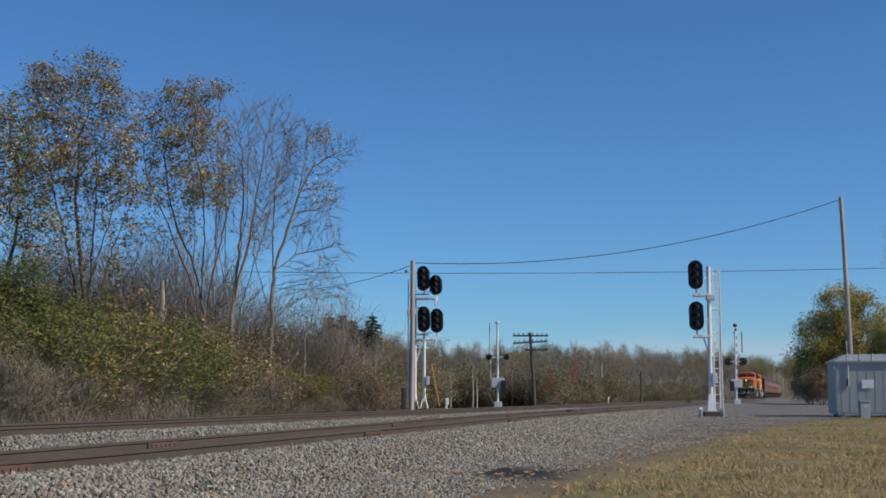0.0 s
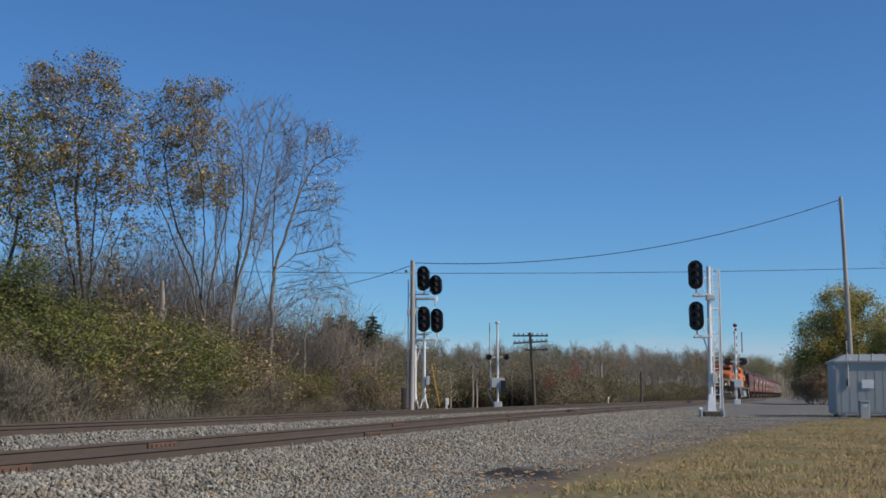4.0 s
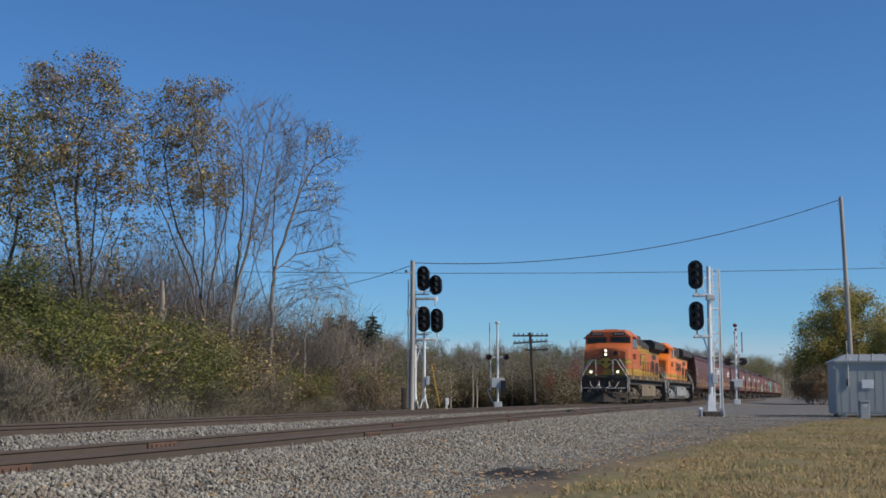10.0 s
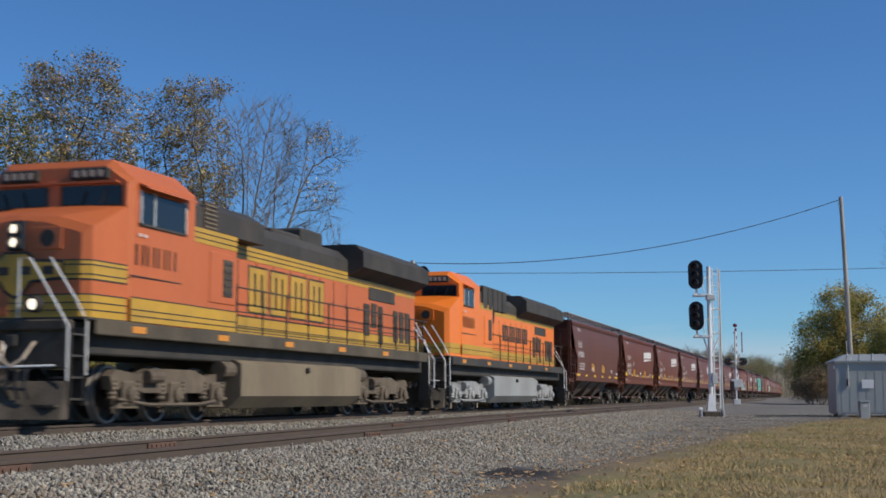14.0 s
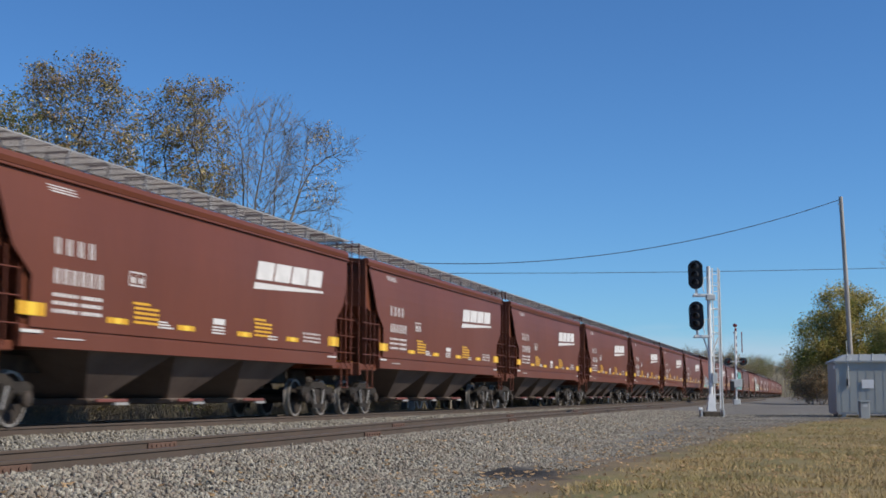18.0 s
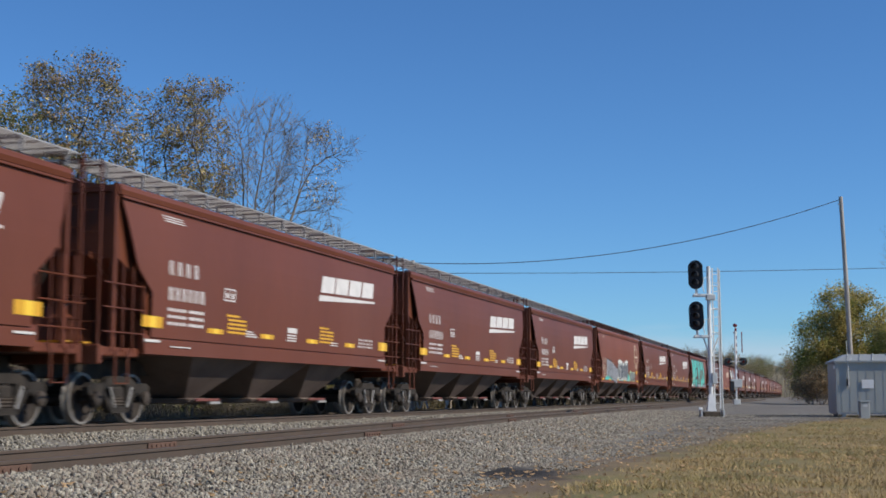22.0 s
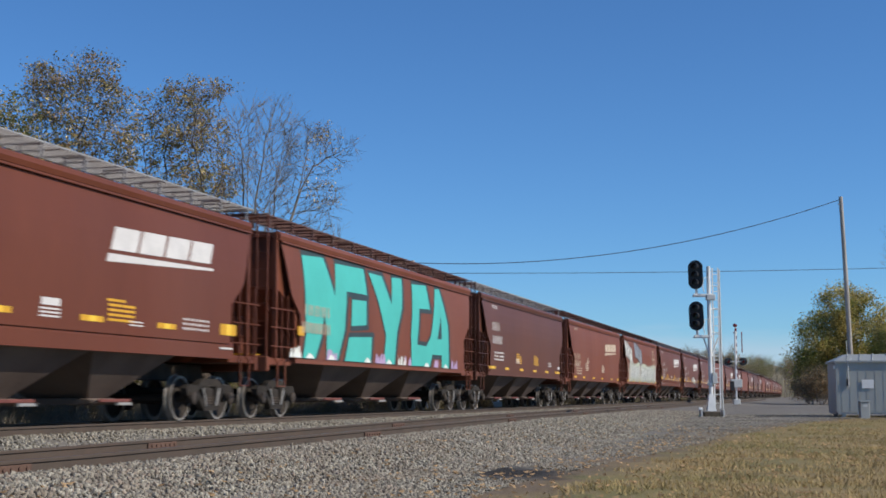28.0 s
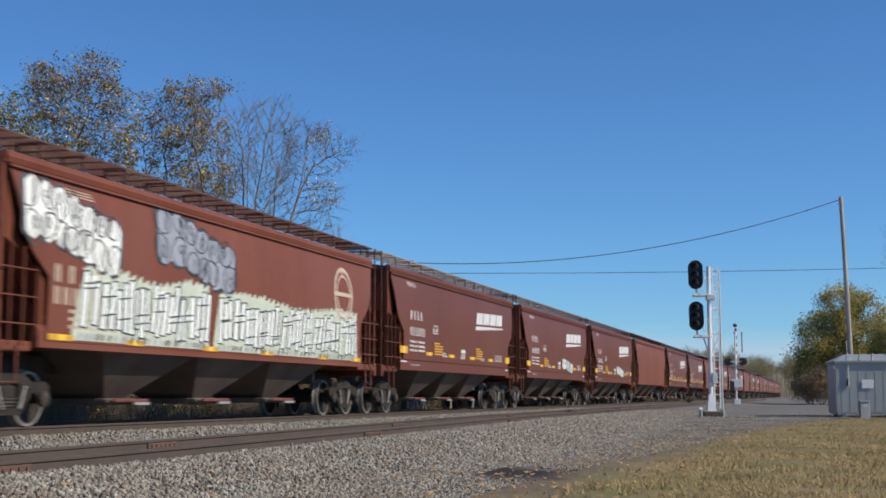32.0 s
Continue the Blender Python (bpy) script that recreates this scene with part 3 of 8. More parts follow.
def build_hopper(paint):
    CURRENT[0] = paint
    walkm = M["walk_brown"] if paint is M["hopper_red"] else M["walkway"]
    h = thing("covered_hopper", None, category="hopper car", group="cars of the grain train")
    # inner body: vertical end sheets above, slope sheets below, three bays
    prof = [(-7.8, 4.25), (-7.8, 2.95), (-7.3, 2.75), (-4.9, 1.30), (4.9, 1.30), (7.3, 2.75), (7.8, 2.95), (7.8, 4.25)]
    part("body", Shape().prism(prof, -1.42, 1.42), paint, h)
    for sg in (-1, 1):
        part("side_sheet", hopper_side(sg, 1.58 if paint is M["hopper"] else 1.38), paint, h, smooth=False)
        part("top_chord", Shape().loft([[(x, sg * (1.44 + 0.10 * math.cos(a)), 4.17 + 0.12 * math.sin(a)) for a in [k * math.pi / 4 for k in range(8)]] for x in (-7.95, 7.95)]), paint, h)
        part("side_sill", Shape().prism([(sg * 1.40, 1.27), (sg * 1.555, 1.27), (sg * 1.555, 1.54), (sg * 1.53, 1.62), (sg * 1.40, 1.62)], -7.0, 7.0, "yz"), paint, h)
        part("eave_trim", Shape().box((0, sg * 1.535, 4.04), (15.8, 0.05, 0.04)), paint, h)
    rf = Shape()
    ring = [(-1.40, 4.15)] + [(-1.40 + 0.28 * i, 4.24 + 0.13 * math.sin(math.pi * i / 10)) for i in range(11)] + [(1.40, 4.15)]
    rf.prism(ring, -7.9, 7.9, "yz")
    part("roof", rf, paint, h)
    part("hatch_cover", Shape().prism([(-0.36, 4.33), (-0.36, 4.44), (-0.25, 4.50), (0.25, 4.50), (0.36, 4.44), (0.36, 4.33)], -7.4, 7.4, "yz"), paint, h, "long roof loading hatch")
    for sg in (-1, 1):
        s = Shape()
        for k in range(13):
            s.box((0, sg * (0.50 + 0.07 * k), 4.62), (16.9, 0.024, 0.025))
        for i in range(29):
            s.box((-8.4 + 0.6 * i, sg * 0.92, 4.60), (0.03, 0.90, 0.02))
        w = part("running_board", s, walkm, h, "grating roof walk")
        for i in range(13):
            if ("bracket", walkm.name) not in SHARED:
                SHARED["bracket", walkm.name] = Shape().box((0, 0.2, -0.13), (0.035, 0.04, 0.26)).box((0, -0.2, -0.13), (0.035, 0.03, 0.26)).box((0, 0, -0.02), (0.04, 0.44, 0.03)).mesh("walk_bracket", walkm)
            part("walk_bracket", SHARED["bracket", walkm.name], None, w).matrix_basis = pose(-8.1 + 1.35 * i, sg * 1.12, 4.61)
    for e in (-1, 1):
        s = Shape()
        for k in range(3):
            s.box((e * (8.25 + 0.13 * k), 0, 4.62), (0.06, 2.2, 0.03))
        part("cross_walk", s, walkm, h)
        # end platform and centre plate
        p = Shape()
        p.box((e * 7.75, 0, 1.28), (1.45, 2.9, 0.16), b=0.02)
        p.box((e * 8.42, 0, 1.22), (0.12, 2.95, 0.34), b=0.02)
        part("end_platform", p, paint, h)
        part("end_web", Shape().prism([(e * 6.6, 1.36), (e * 8.1, 1.36), (e * 7.6, 2.1), (e * 6.7, 2.45)], -0.25, 0.25), paint, h)
        part("end_apron", Shape().box((e * 8.02, 0, 1.62), (0.05, 1.3, 0.55), b=0.01), paint, h)
        part("slope_stiffener", Shape().prism([(e * 7.9, 3.1), (e * 7.9, 3.0), (e * 5.2, 1.42), (e * 5.0, 1.42)], -0.9, 0.9), paint, h)
        for sg in (-1, 1):
            part("end_post", Shape().box((e * 7.95, sg * 1.42, 2.78), (0.09, 0.09, 2.95)), paint, h)
            part("corner_post", Shape().box((e * 6.86, sg * 1.46, 1.95), (0.10, 0.10, 1.3)), paint, h)
            ladder(h, e * 8.45, sg * 1.22, 1.3, 4.62, 0.42, "y", 0.4)
            cage = Shape()
            for dx_ in (7.02, 7.40, 7.76, 8.12):
                cage.box((e * dx_, sg * 1.52, 2.05), (0.028, 0.028, 1.55 - (0.35 if dx_ < 7.3 else 0)))
            for z in (1.62, 2.05, 2.48):
                cage.cyl((e * 7.0, sg * 1.53, z), (e * 8.44, sg * 1.53, z), 0.014, n=5)
            part("side_cage", cage, paint, h)
            part("side_gusset", Shape().prism([(e * 6.78, 2.45), (e * 7.38, 2.9), (e * 7.30, 2.95), (e * 6.78, 2.58)], *sorted((sg * 1.50, sg * 1.56))), paint, h)
            part("side_step", Shape().tube([(e * 7.5, sg * 1.5, 1.3), (e * 7.5, sg * 1.5, 0.72), (e * 7.95, sg * 1.5, 0.72), (e * 7.95, sg * 1.5, 1.3)], 0.02, 5), paint, h)
        c = Shape()
        c.box((e * 8.5, 0, 0.86), (0.55, 0.22, 0.24), b=0.03)
        c.box((e * 8.78, 0.03, 0.86), (0.26, 0.34, 0.30), b=0.06)
        part("coupler", c, M["under"], h, "cast steel knuckle coupler")
        part("draft_sill", Shape().box((e * 6.9, 0, 1.0), (3.0, 0.36, 0.36), b=0.02), M["under"], h)
        part("air_hose", Shape().tube([(e * 8.55, 0.35, 0.8), (e * 8.7, 0.36, 0.45), (e * 8.86, 0.30, 0.32)], 0.03, 6), M["signal_black"], h)
        part("crossover_step", Shape().box((e * 8.44, 0.95, 1.42), (0.2, 0.55, 0.035)), M["yellow"], h, "yellow end step")
        freight_truck(h, e * 6.97)
    # bays: inverted pyramids with outlet gates
    for k, x in enumerate((-3.15, 0.0, 3.15)):
        s = Shape()
        top = [(x - 1.55, -1.42, 1.30), (x + 1.55, -1.42, 1.30), (x + 1.55, 1.42, 1.30), (x - 1.55, 1.42, 1.30)]
        bot = [(x - 0.32, -0.62, 0.46), (x + 0.32, -0.62, 0.46), (x + 0.32, 0.62, 0.46), (x - 0.32, 0.62, 0.46)]
        s.loft([top, bot])
        part("hopper_bay", s, M["slope"], h, "dusty sloped discharge bay")
        g = Shape()
        g.box((x, 0, 0.40), (0.95, 1.5, 0.12), b=0.02)
        g.box((x, 0.82, 0.40), (1.15, 0.10, 0.08), b=0.02)
        g.cyl((x - 0.55, 0.9, 0.40), (x + 0.55, 0.9, 0.40), 0.03, n=6)
        og = part("outlet_gate", g, M["slope"], h, "sliding outlet gate")
        part("gate_bar", Shape().box((x, 0.98, 0.42), (1.1, 0.05, 0.06), b=0.01), M["gate_red"], og, "red operating bar")
        part("gate_pin", Shape().box((x - 0.3, 1.0, 0.36), (0.5, 0.06, 0.05)), M["walkway"], og)
    part("brake_cylinder", Shape().cyl((-7.4, 0.5, 1.55), (-6.7, 0.5, 1.55), 0.16, n=12), M["under"], h)
    part("air_tank", Shape().cyl((-7.5, -0.5, 1.6), (-6.4, -0.5, 1.6), 0.2, n=12), M["under"], h)
    part("brake_wheel", Shape().lathe([(0.05, 0), (0.28, 0.01), (0.29, 0.035), (0.26, 0.05), (0.05, 0.05)], (-8.3, 0.6, 2.6), "x", 16), M["under"], h, "round hand brake wheel")
    part("centre_sill", Shape().box((0, 0, 1.05), (11.0, 0.30, 0.30)), M["under"], h)
    return h


def lengthen(h, dx):
    """Draws a hopper's ends apart by dx each: the trucks shift, the sheets grow."""
    def out(x):
        return x + math.copysign(dx * min(1.0, abs(x) / 4.6), x)
    done = set()
    for c in h.children_recursive:
        if c.name.startswith("truck"):
            c.location.x = out(c.location.x)
        elif c.parent.name.startswith("truck") or c.parent is not h and c.parent.parent is not h:
            continue
        elif c.name.startswith("walk_bracket"):
            c.location.x = out(c.location.x)
        elif c.data.name not in done:
            done.add(c.data.name)
            for v in c.data.vertices:
                v.co.x = out(v.co.x)


def paint_patch(name, poly, material, parent, lift=0.006, at=None, sg=1):
    """A flat painted shape laid on the bowed side sheet: poly in (distance from the leading end, height)."""
    half = LEN[0] / 2
    bm = bmesh.new()
    vs = [bm.verts.new((half - u, 0, z)) for u, z in poly]
    bm.faces.new(vs)
    zmin, zmax = min(z for _, z in poly), max(z for _, z in poly)
    k = 1
    while zmin + 0.25 * k < zmax:
        bmesh.ops.bisect_plane(bm, geom=bm.verts[:] + bm.edges[:] + bm.faces[:], plane_co=(0, 0, zmin + 0.25 * k), plane_no=(0, 0, 1))
        k += 1
    for v in bm.verts:
        v.co.y = sg * ((side_y(v.co.z) if at is None else at) + lift)
    bmesh.ops.triangulate(bm, faces=bm.faces[:])
    me = bpy.data.meshes.new(name)
    bm.to_mesh(me)
    bm.free()
    me.materials.append(material)
    return part(name, me, material, parent)


def rects(rows, lift=0.006, at=None):
    """Small painted bars as one shape: rows of (u, z, width, height), u from the leading end to the bar's start."""
    s = Shape()
    half = LEN[0] / 2
    for u, z, w, h in rows:
        x0, x1 = half - u, half - u - w
        y0 = (side_y(z) if at is None else at) + lift
        y1 = (side_y(z + h) if at is None else at) + lift
        k = len(s.v)
        s.v += [(x0, y0, z), (x1, y0, z), (x1, y1, z + h), (x0, y1, z + h)]
        s.f.append((k, k + 1, k + 2, k + 3))
    return s


def rings(u, z, n, w, h, gap=0.28, t=0.055):
    """Pairs of upright bars the size of n painted characters."""
    p = w / n
    g = p * (1 - gap)
    return [(u + i * p + e, z, t, h) for i in range(n) for e in (0, g - t)]


def glyphs(u, z, n, w, h, gap=0.25):
    """n blocks the size of painted characters."""
    p = w / n
    return [(u + i * p, z, p * (1 - gap), h) for i in range(n)]


def emblem_blocks(h, u0, z0, ink):
    """Slanted painted blocks over a long thin wedge, on the upper side sheet."""
    b = Shape()
    def bar(ua, ub, za, zb):
        k = len(b.v)
        for du, dz in ((ua, za), (ub, za), (ub, zb), (ua, zb)):
            z = z0 + dz + 0.028 * du
            b.v.append((LEN[0] / 2 - u0 - du - dz * 0.48, side_y(z) + 0.007, z))
        b.f.append((k, k + 1, k + 2, k + 3))
    for i in range(4):
        ua = 1.02 * i
        bar(ua, ua + 0.93, 0.0, 0.42)
    lg = part("painted_emblem", b, ink, h, "slanted painted emblem blocks")
    wd = Shape()
    wd.v = [(LEN[0] / 2 - a, side_y(z) + 0.006, z) for a, z in ((u0 - 0.14, z0 - 0.22), (u0 + 4.15, z0 - 0.02), (u0 + 4.15, z0 + 0.03), (u0 - 0.06, z0 - 0.07))]
    wd.f = [(0, 1, 2, 3)]
    part("emblem_wedge", wd, ink, lg)


def standard_marks(h, rng, ink, style):
    """Data bars, reflectors and lettering blocks of a hopper's side; style is new, dark, old (long car) or bare."""
    old, dark = style == "old", style == "dark"
    if style != "bare":
        rows_ = ((2.34, 4, 1.7, 0.29), (1.98, 6, 1.7, 0.29)) if old else ((2.95, 4, 1.25, 0.32), (2.46, 6, 1.65, 0.30)) if dark else ((2.79, 4, 1.41, 0.27), (2.31, 6, 1.61, 0.25))
        for z, cnt, w, hh in rows_:
            for i in range(cnt):
                key = ("glyph", z, i % 2, ink.name)
                if key not in SHARED:
                    SHARED[key] = rects([(LEN[0] / 2, z, 0.055, hh), (LEN[0] / 2 + 0.11, z, 0.055, hh)]).mesh("painted_mark", ink)
                part("painted_mark", SHARED[key], None, h).matrix_basis = pose(LEN[0] / 2 - (2.1 if old else 2.28 if dark else 2.60) - i * w / cnt, 0, 0)
    rows = [(2.41 + 0.04 * i, 3.89 - 0.045 * i, 0.86, 0.018) for i in range(3)]
    if style != "bare":
        for i in range(3):
            z = (1.86 if old else 2.10) - 0.13 * i
            rows += glyphs(2.58, z, 6, 0.8, 0.06, 0.3) + glyphs(3.46, z, 6, 0.68, 0.06, 0.2)
    if style == "new":
        rows += [(1.72, 1.49, 0.6, 0.05), (2.75, 1.42, 0.85, 0.02), (15.2, 1.46, 0.6, 0.04)]
        rows += [(6.2, 1.76 + 0.05 * i, 0.6 - 0.12 * i, 0.028) for i in range(3)] + [(8.54, 1.95, 0.56, 0.12)] + [(8.5, 1.76 + 0.06 * i, 0.6, 0.03) for i in range(3)]
        for i in range(3):
            rows += glyphs(13.5, 1.78 + 0.09 * i, 7, 1.2, 0.045, 0.45)
        rows += [(11.4, 1.75 + 0.06 * i, 0.5, 0.025) for i in range(2)]
    if style in ("new", "old"):
        a, z = (5.05, 2.46) if style == "new" else (5.73, 2.18)
        rows += [(a, z, 0.03, 0.25), (a + 0.27, z, 0.025, 0.25), (a + 0.53, z, 0.03, 0.25), (a, z, 0.56, 0.025), (a, z + 0.235, 0.56, 0.025), (a + 0.08, z + 0.06, 0.12, 0.1), (a + 0.36, z + 0.06, 0.12, 0.1)]
    if dark:
        rows += [(6.3, 1.80 + 0.07 * i, 0.7, 0.03) for i in range(3)] + [(13.0, 1.80 + 0.07 * i, 0.6, 0.03) for i in range(3)] + [(15.2, 1.72, 0.5, 0.10)]
    tagged(part("data_stencil", rects(rows), ink, h), "small white stencilled data bars", kind="stuff")
    if style == "bare":
        return
    if style == "new":
        panels = [(1.59, 1.76, 0.79, 0.21), (15.18, 1.75, 0.77, 0.23)] + [(u, 1.76, 0.75, 0.10) for u in (4.31, 6.98, 9.74, 12.45)]
    elif dark:
        panels = [(1.75, 1.51, 1.12, 0.10), (14.6, 1.51, 1.12, 0.10)] + [(u, 1.51, 0.74, 0.09) for u in (4.36, 7.03, 9.66, 12.3)]
    else:
        panels = [(2.0, 1.40, 0.75, 0.10), (16.4, 1.40, 0.78, 0.10)] + [(u, 1.40, 0.72, 0.09) for u in (4.5, 7.6, 10.5, 14.0)]
    for r in panels:
        k = part("reflector_panel", rects([r]), M["yellow"], h, "yellow reflective panel")
        part("reflector_stripe", rects([(r[0] + r[2] * 0.36, r[1], r[2] * 0.32, r[3])], 0.009), M["reflector"], k)
    for u in (5.21, 10.58) if not dark else (6.34, 9.75):
        part("warning_stencil", rects([(u + 0.05 * (i < 4), 1.80 + 0.085 * i, 0.95 - (0.3 if i == 4 else 0.0), 0.045) for i in range(5)]), M["yellow"] if not old else M["cream"], h, "yellow stencilled warning lines")


def loco_truck(parent, x, material, bare):
    """Six-wheel locomotive truck: frame, axle boxes, springs, traction links and three wheelsets."""
    t = part("truck", Shape().box((0, 0, 0.72), (4.3, 1.9, 0.22), b=0.03), bare, parent, "six-wheel locomotive truck")
    t.matrix_basis = pose(x, 0, 0)
    for sg in (-1, 1):
        s = Shape()
        y0, y1 = sorted((sg * 1.00, sg * 1.20))
        s.prism([(-2.35, 0.62), (-2.45, 0.86), (-2.2, 0.98), (-1.4, 0.90), (-0.9, 1.02), (0.9, 1.02), (1.4, 0.90), (2.2, 0.98), (2.45, 0.86), (2.35, 0.62),
                 (1.5, 0.64), (1.2, 0.56), (-1.2, 0.56), (-1.5, 0.64)], y0, y1)
        part("side_frame", s, material, t)
        for ax in (-1.85, 0.0, 1.85):
            b = Shape()
            b.box((ax, sg * 1.20, 0.55), (0.46, 0.16, 0.46), b=0.04)
            b.lathe([(0.05, 0), (0.15, 0.01), (0.15, 0.08), (0.08, 0.12)], (ax, sg * 1.26 if sg > 0 else -1.38, 0.54), "y", 12)
            b.prism([(ax - 0.42, 0.28), (ax + 0.42, 0.28), (ax + 0.30, 0.40), (ax - 0.30, 0.40)], *sorted((sg * 1.08, sg * 1.24)))
            part("axle_box", b, material, t)
            for dx in (-0.42, 0.42):
                part("spring", Shape().lathe([(0.10 if i % 2 else 0.075, 0.42 + 0.04 * i) for i in range(10)], (ax + dx, sg * 1.14, 0), "z", 10), material, t)
        part("brake_cylinder", Shape().cyl((0.7, sg * 1.28, 0.86), (1.25, sg * 1.28, 0.86), 0.12, n=10), material, t)
        part("brake_rigging", Shape().tube([(-2.3, sg * 1.26, 0.45), (-1.1, sg * 1.28, 0.34), (1.1, sg * 1.28, 0.34), (2.3, sg * 1.26, 0.45)], 0.035, 6), material, t)
    for ax in (-1.85, 0.0, 1.85):
        wheelset(t, ax, 0.533)
    return t


def build_loco(old):
    body = M["orange"] if old else M["orange_new"]
    tankm = M["tank"] if old else M["tank_grey"]
    truckm = M["truck_tan"] if old else M["truck_silver"]
    blk, yel = M["loco_black"], M["loco_yellow"]
    h = thing("diesel_locomotive", None, "orange and black diesel freight locomotive, grimy, yellow striped, headlights lit" if old else
              "clean orange and black diesel freight locomotive with silver trucks", "locomotive", "locomotives of the train")
    F = LOCO / 2
    # frame, deck, fuel tank
    part("underframe", Shape().box((0, 0, 1.50), (20.8, 2.5, 0.56), b=0.03), blk, h)
    part("side_sill", Shape().box((0, 1.50, 1.69), (20.2, 0.08, 0.28), b=0.02), M["sill"] if old else blk, h)
    part("side_sill", Shape().box((0, -1.50, 1.69), (20.2, 0.08, 0.28), b=0.02), M["sill"] if old else blk, h)
    part("deck", Shape().box((0, 0, 1.815), (21.0, 3.06, 0.04)), blk, h)
    tk = Shape()
    ring = [(-1.5, 0.50), (-1.2, 0.24), (1.2, 0.24), (1.5, 0.50), (1.5, 1.18), (1.34, 1.27), (-1.34, 1.27), (-1.5, 1.18)]
    tk.prism(ring, -3.8, 4.0, "yz")
    tank = part("fuel_tank", tk, tankm, h, "dusty tan fuel tank" if old else "light grey fuel tank")
    part("tank_filler", Shape().cyl((0.2, 1.40, 1.08), (0.2, 1.58, 1.12), 0.07, n=10), blk, tank)
    part("air_reservoir", Shape().cyl((4.05, 1.25, 1.05), (4.6, 1.25, 1.05), 0.18, n=12), truckm, h)
    part("air_reservoir", Shape().cyl((-4.5, 1.25, 1.05), (-3.85, 1.25, 1.05), 0.18, n=12), truckm, h)
    for x in (6.55, -6.55):
        loco_truck(h, x, truckm, M["under"])
    # pilot and plow
    for e in (1, -1):
        p = Shape()
        p.box((e * (F - 0.80), 0, 1.28), (0.14, 2.9, 0.66), b=0.03)
        p.box((e * (F - 0.78), 0, 1.68), (0.30, 2.9, 0.18), b=0.03)
        part("pilot_plate", p, M["pilot"], h)
        pl = Shape()
        pl.add([(e * (F - 0.55), -1.45, 0.12), (e * (F - 0.10), 0, 0.12), (e * (F - 0.55), 1.45, 0.12), (e * (F - 0.75), 1.45, 0.75), (e * (F - 0.42), 0, 0.75), (e * (F - 0.75), -1.45, 0.75),
                (e * (F - 0.80), -1.45, 0.12), (e * (F - 0.80), 1.45, 0.12), (e * (F - 0.85), 1.45, 0.75), (e * (F - 0.85), -1.45, 0.75)],
               [(0, 1, 4, 5), (1, 2, 3, 4), (0, 6, 7, 2, 1), (5, 4, 3, 8, 9), (6, 9, 8, 7), (2, 7, 8, 3), (0, 5, 9, 6)])
        part("plow", pl, M["pilot"], h, "steel snow plow pilot")
        c = Shape()
        c.box((e * (F - 0.4), 0, 0.88), (0.6, 0.26, 0.26), b=0.03)
        c.box((e * (F - 0.10), 0.03, 0.88), (0.28, 0.38, 0.34), b=0.06)
        part("coupler", c, M["under"], h, "cast steel knuckle coupler")
        for k, y in enumerate((-0.95, -0.75, -0.55, 0.5, 0.68, 0.86)):
            part("brake_hose", Shape().tube([(e * (F - 0.62), y, 1.05), (e * (F - 0.42), y + 0.03, 0.95), (e * (F - 0.34), y + 0.05, 0.62), (e * (F - 0.40), y + 0.1, 0.45)], 0.026, 6), M["signal_black"], h)
        for k in range(7):
            y = -0.75 + 0.25 * k
            part("plow_bar", Shape().tube([(e * (F - 0.30 - 0.22 * abs(y)), y, 0.18), (e * (F - 0.48 - 0.2 * abs(y)), y, 0.72)], 0.02, 5), M["under"], h)
        for sg in (-1, 1):
            part("footboard", Shape().box((e * (F - 0.62), sg * 1.1, 0.34), (0.3, 0.6, 0.04)), M["pilot"], h)
            part("receptacle", Shape().box((e * (F - 0.66), sg * 0.45, 1.42), (0.14, 0.2, 0.2), b=0.02), M["gate_red"] if sg < 0 else blk, h)
            part("cable_loop", Shape().tube([(e * (F - 0.6), sg * 0.3, 1.4), (e * (F - 0.42), sg * 0.42, 1.1), (e * (F - 0.36), sg * 0.62, 0.98), (e * (F - 0.42), sg * 0.82, 1.12), (e * (F - 0.6), sg * 0.92, 1.4)], 0.028, 6), M["cream"] if e > 0 else blk, h)
        part("drawbar_pocket", Shape().box((e * (F - 0.72), 0, 0.9), (0.3, 0.6, 0.5), b=0.03), M["under"], h)
        part("uncoupling_lever", Shape().tube([(e * (F - 0.5), -1.35, 1.0), (e * (F - 0.4), -0.6, 0.98), (e * (F - 0.38), 0.6, 0.98), (e * (F - 0.5), 1.35, 1.0)], 0.02, 6), M["rail_white"], h)
        part("multiple_unit_cable", Shape().tube([(e * (F - 0.62), -0.35, 1.35), (e * (F - 0.45), -0.3, 1.05), (e * (F - 0.42), 0.0, 0.95), (e * (F - 0.45), 0.3, 1.05), (e * (F - 0.62), 0.35, 1.35)], 0.03, 6), M["rail_white"] if e > 0 else blk, h)
        for sg in (-1, 1):
            # steps at the corners, with grab irons
            st = Shape()
            for i in range(4):
                st.box((e * (F - 0.98), sg * 1.32, 0.45 + 0.36 * i), (0.42, 0.34, 0.035))
            st.box((e * (F - 1.2), sg * 1.32, 1.0), (0.03, 0.36, 1.3))
            st.box((e * (F - 0.78), sg * 1.48, 1.0), (0.03, 0.03, 1.3))
            part("corner_steps", st, blk, h)
            gi = [(e * (F - 1.25), sg * 1.5, 0.85), (e * (F - 1.25), sg * 1.5, 1.75), (e * (F - 1.1), sg * 1.35, 2.15), (e * (F - 0.95), sg * 0.95, 2.84)]
            part("grab_iron", Shape().tube(gi, 0.017, 6), M["rail_white"], h, "white grab rail")
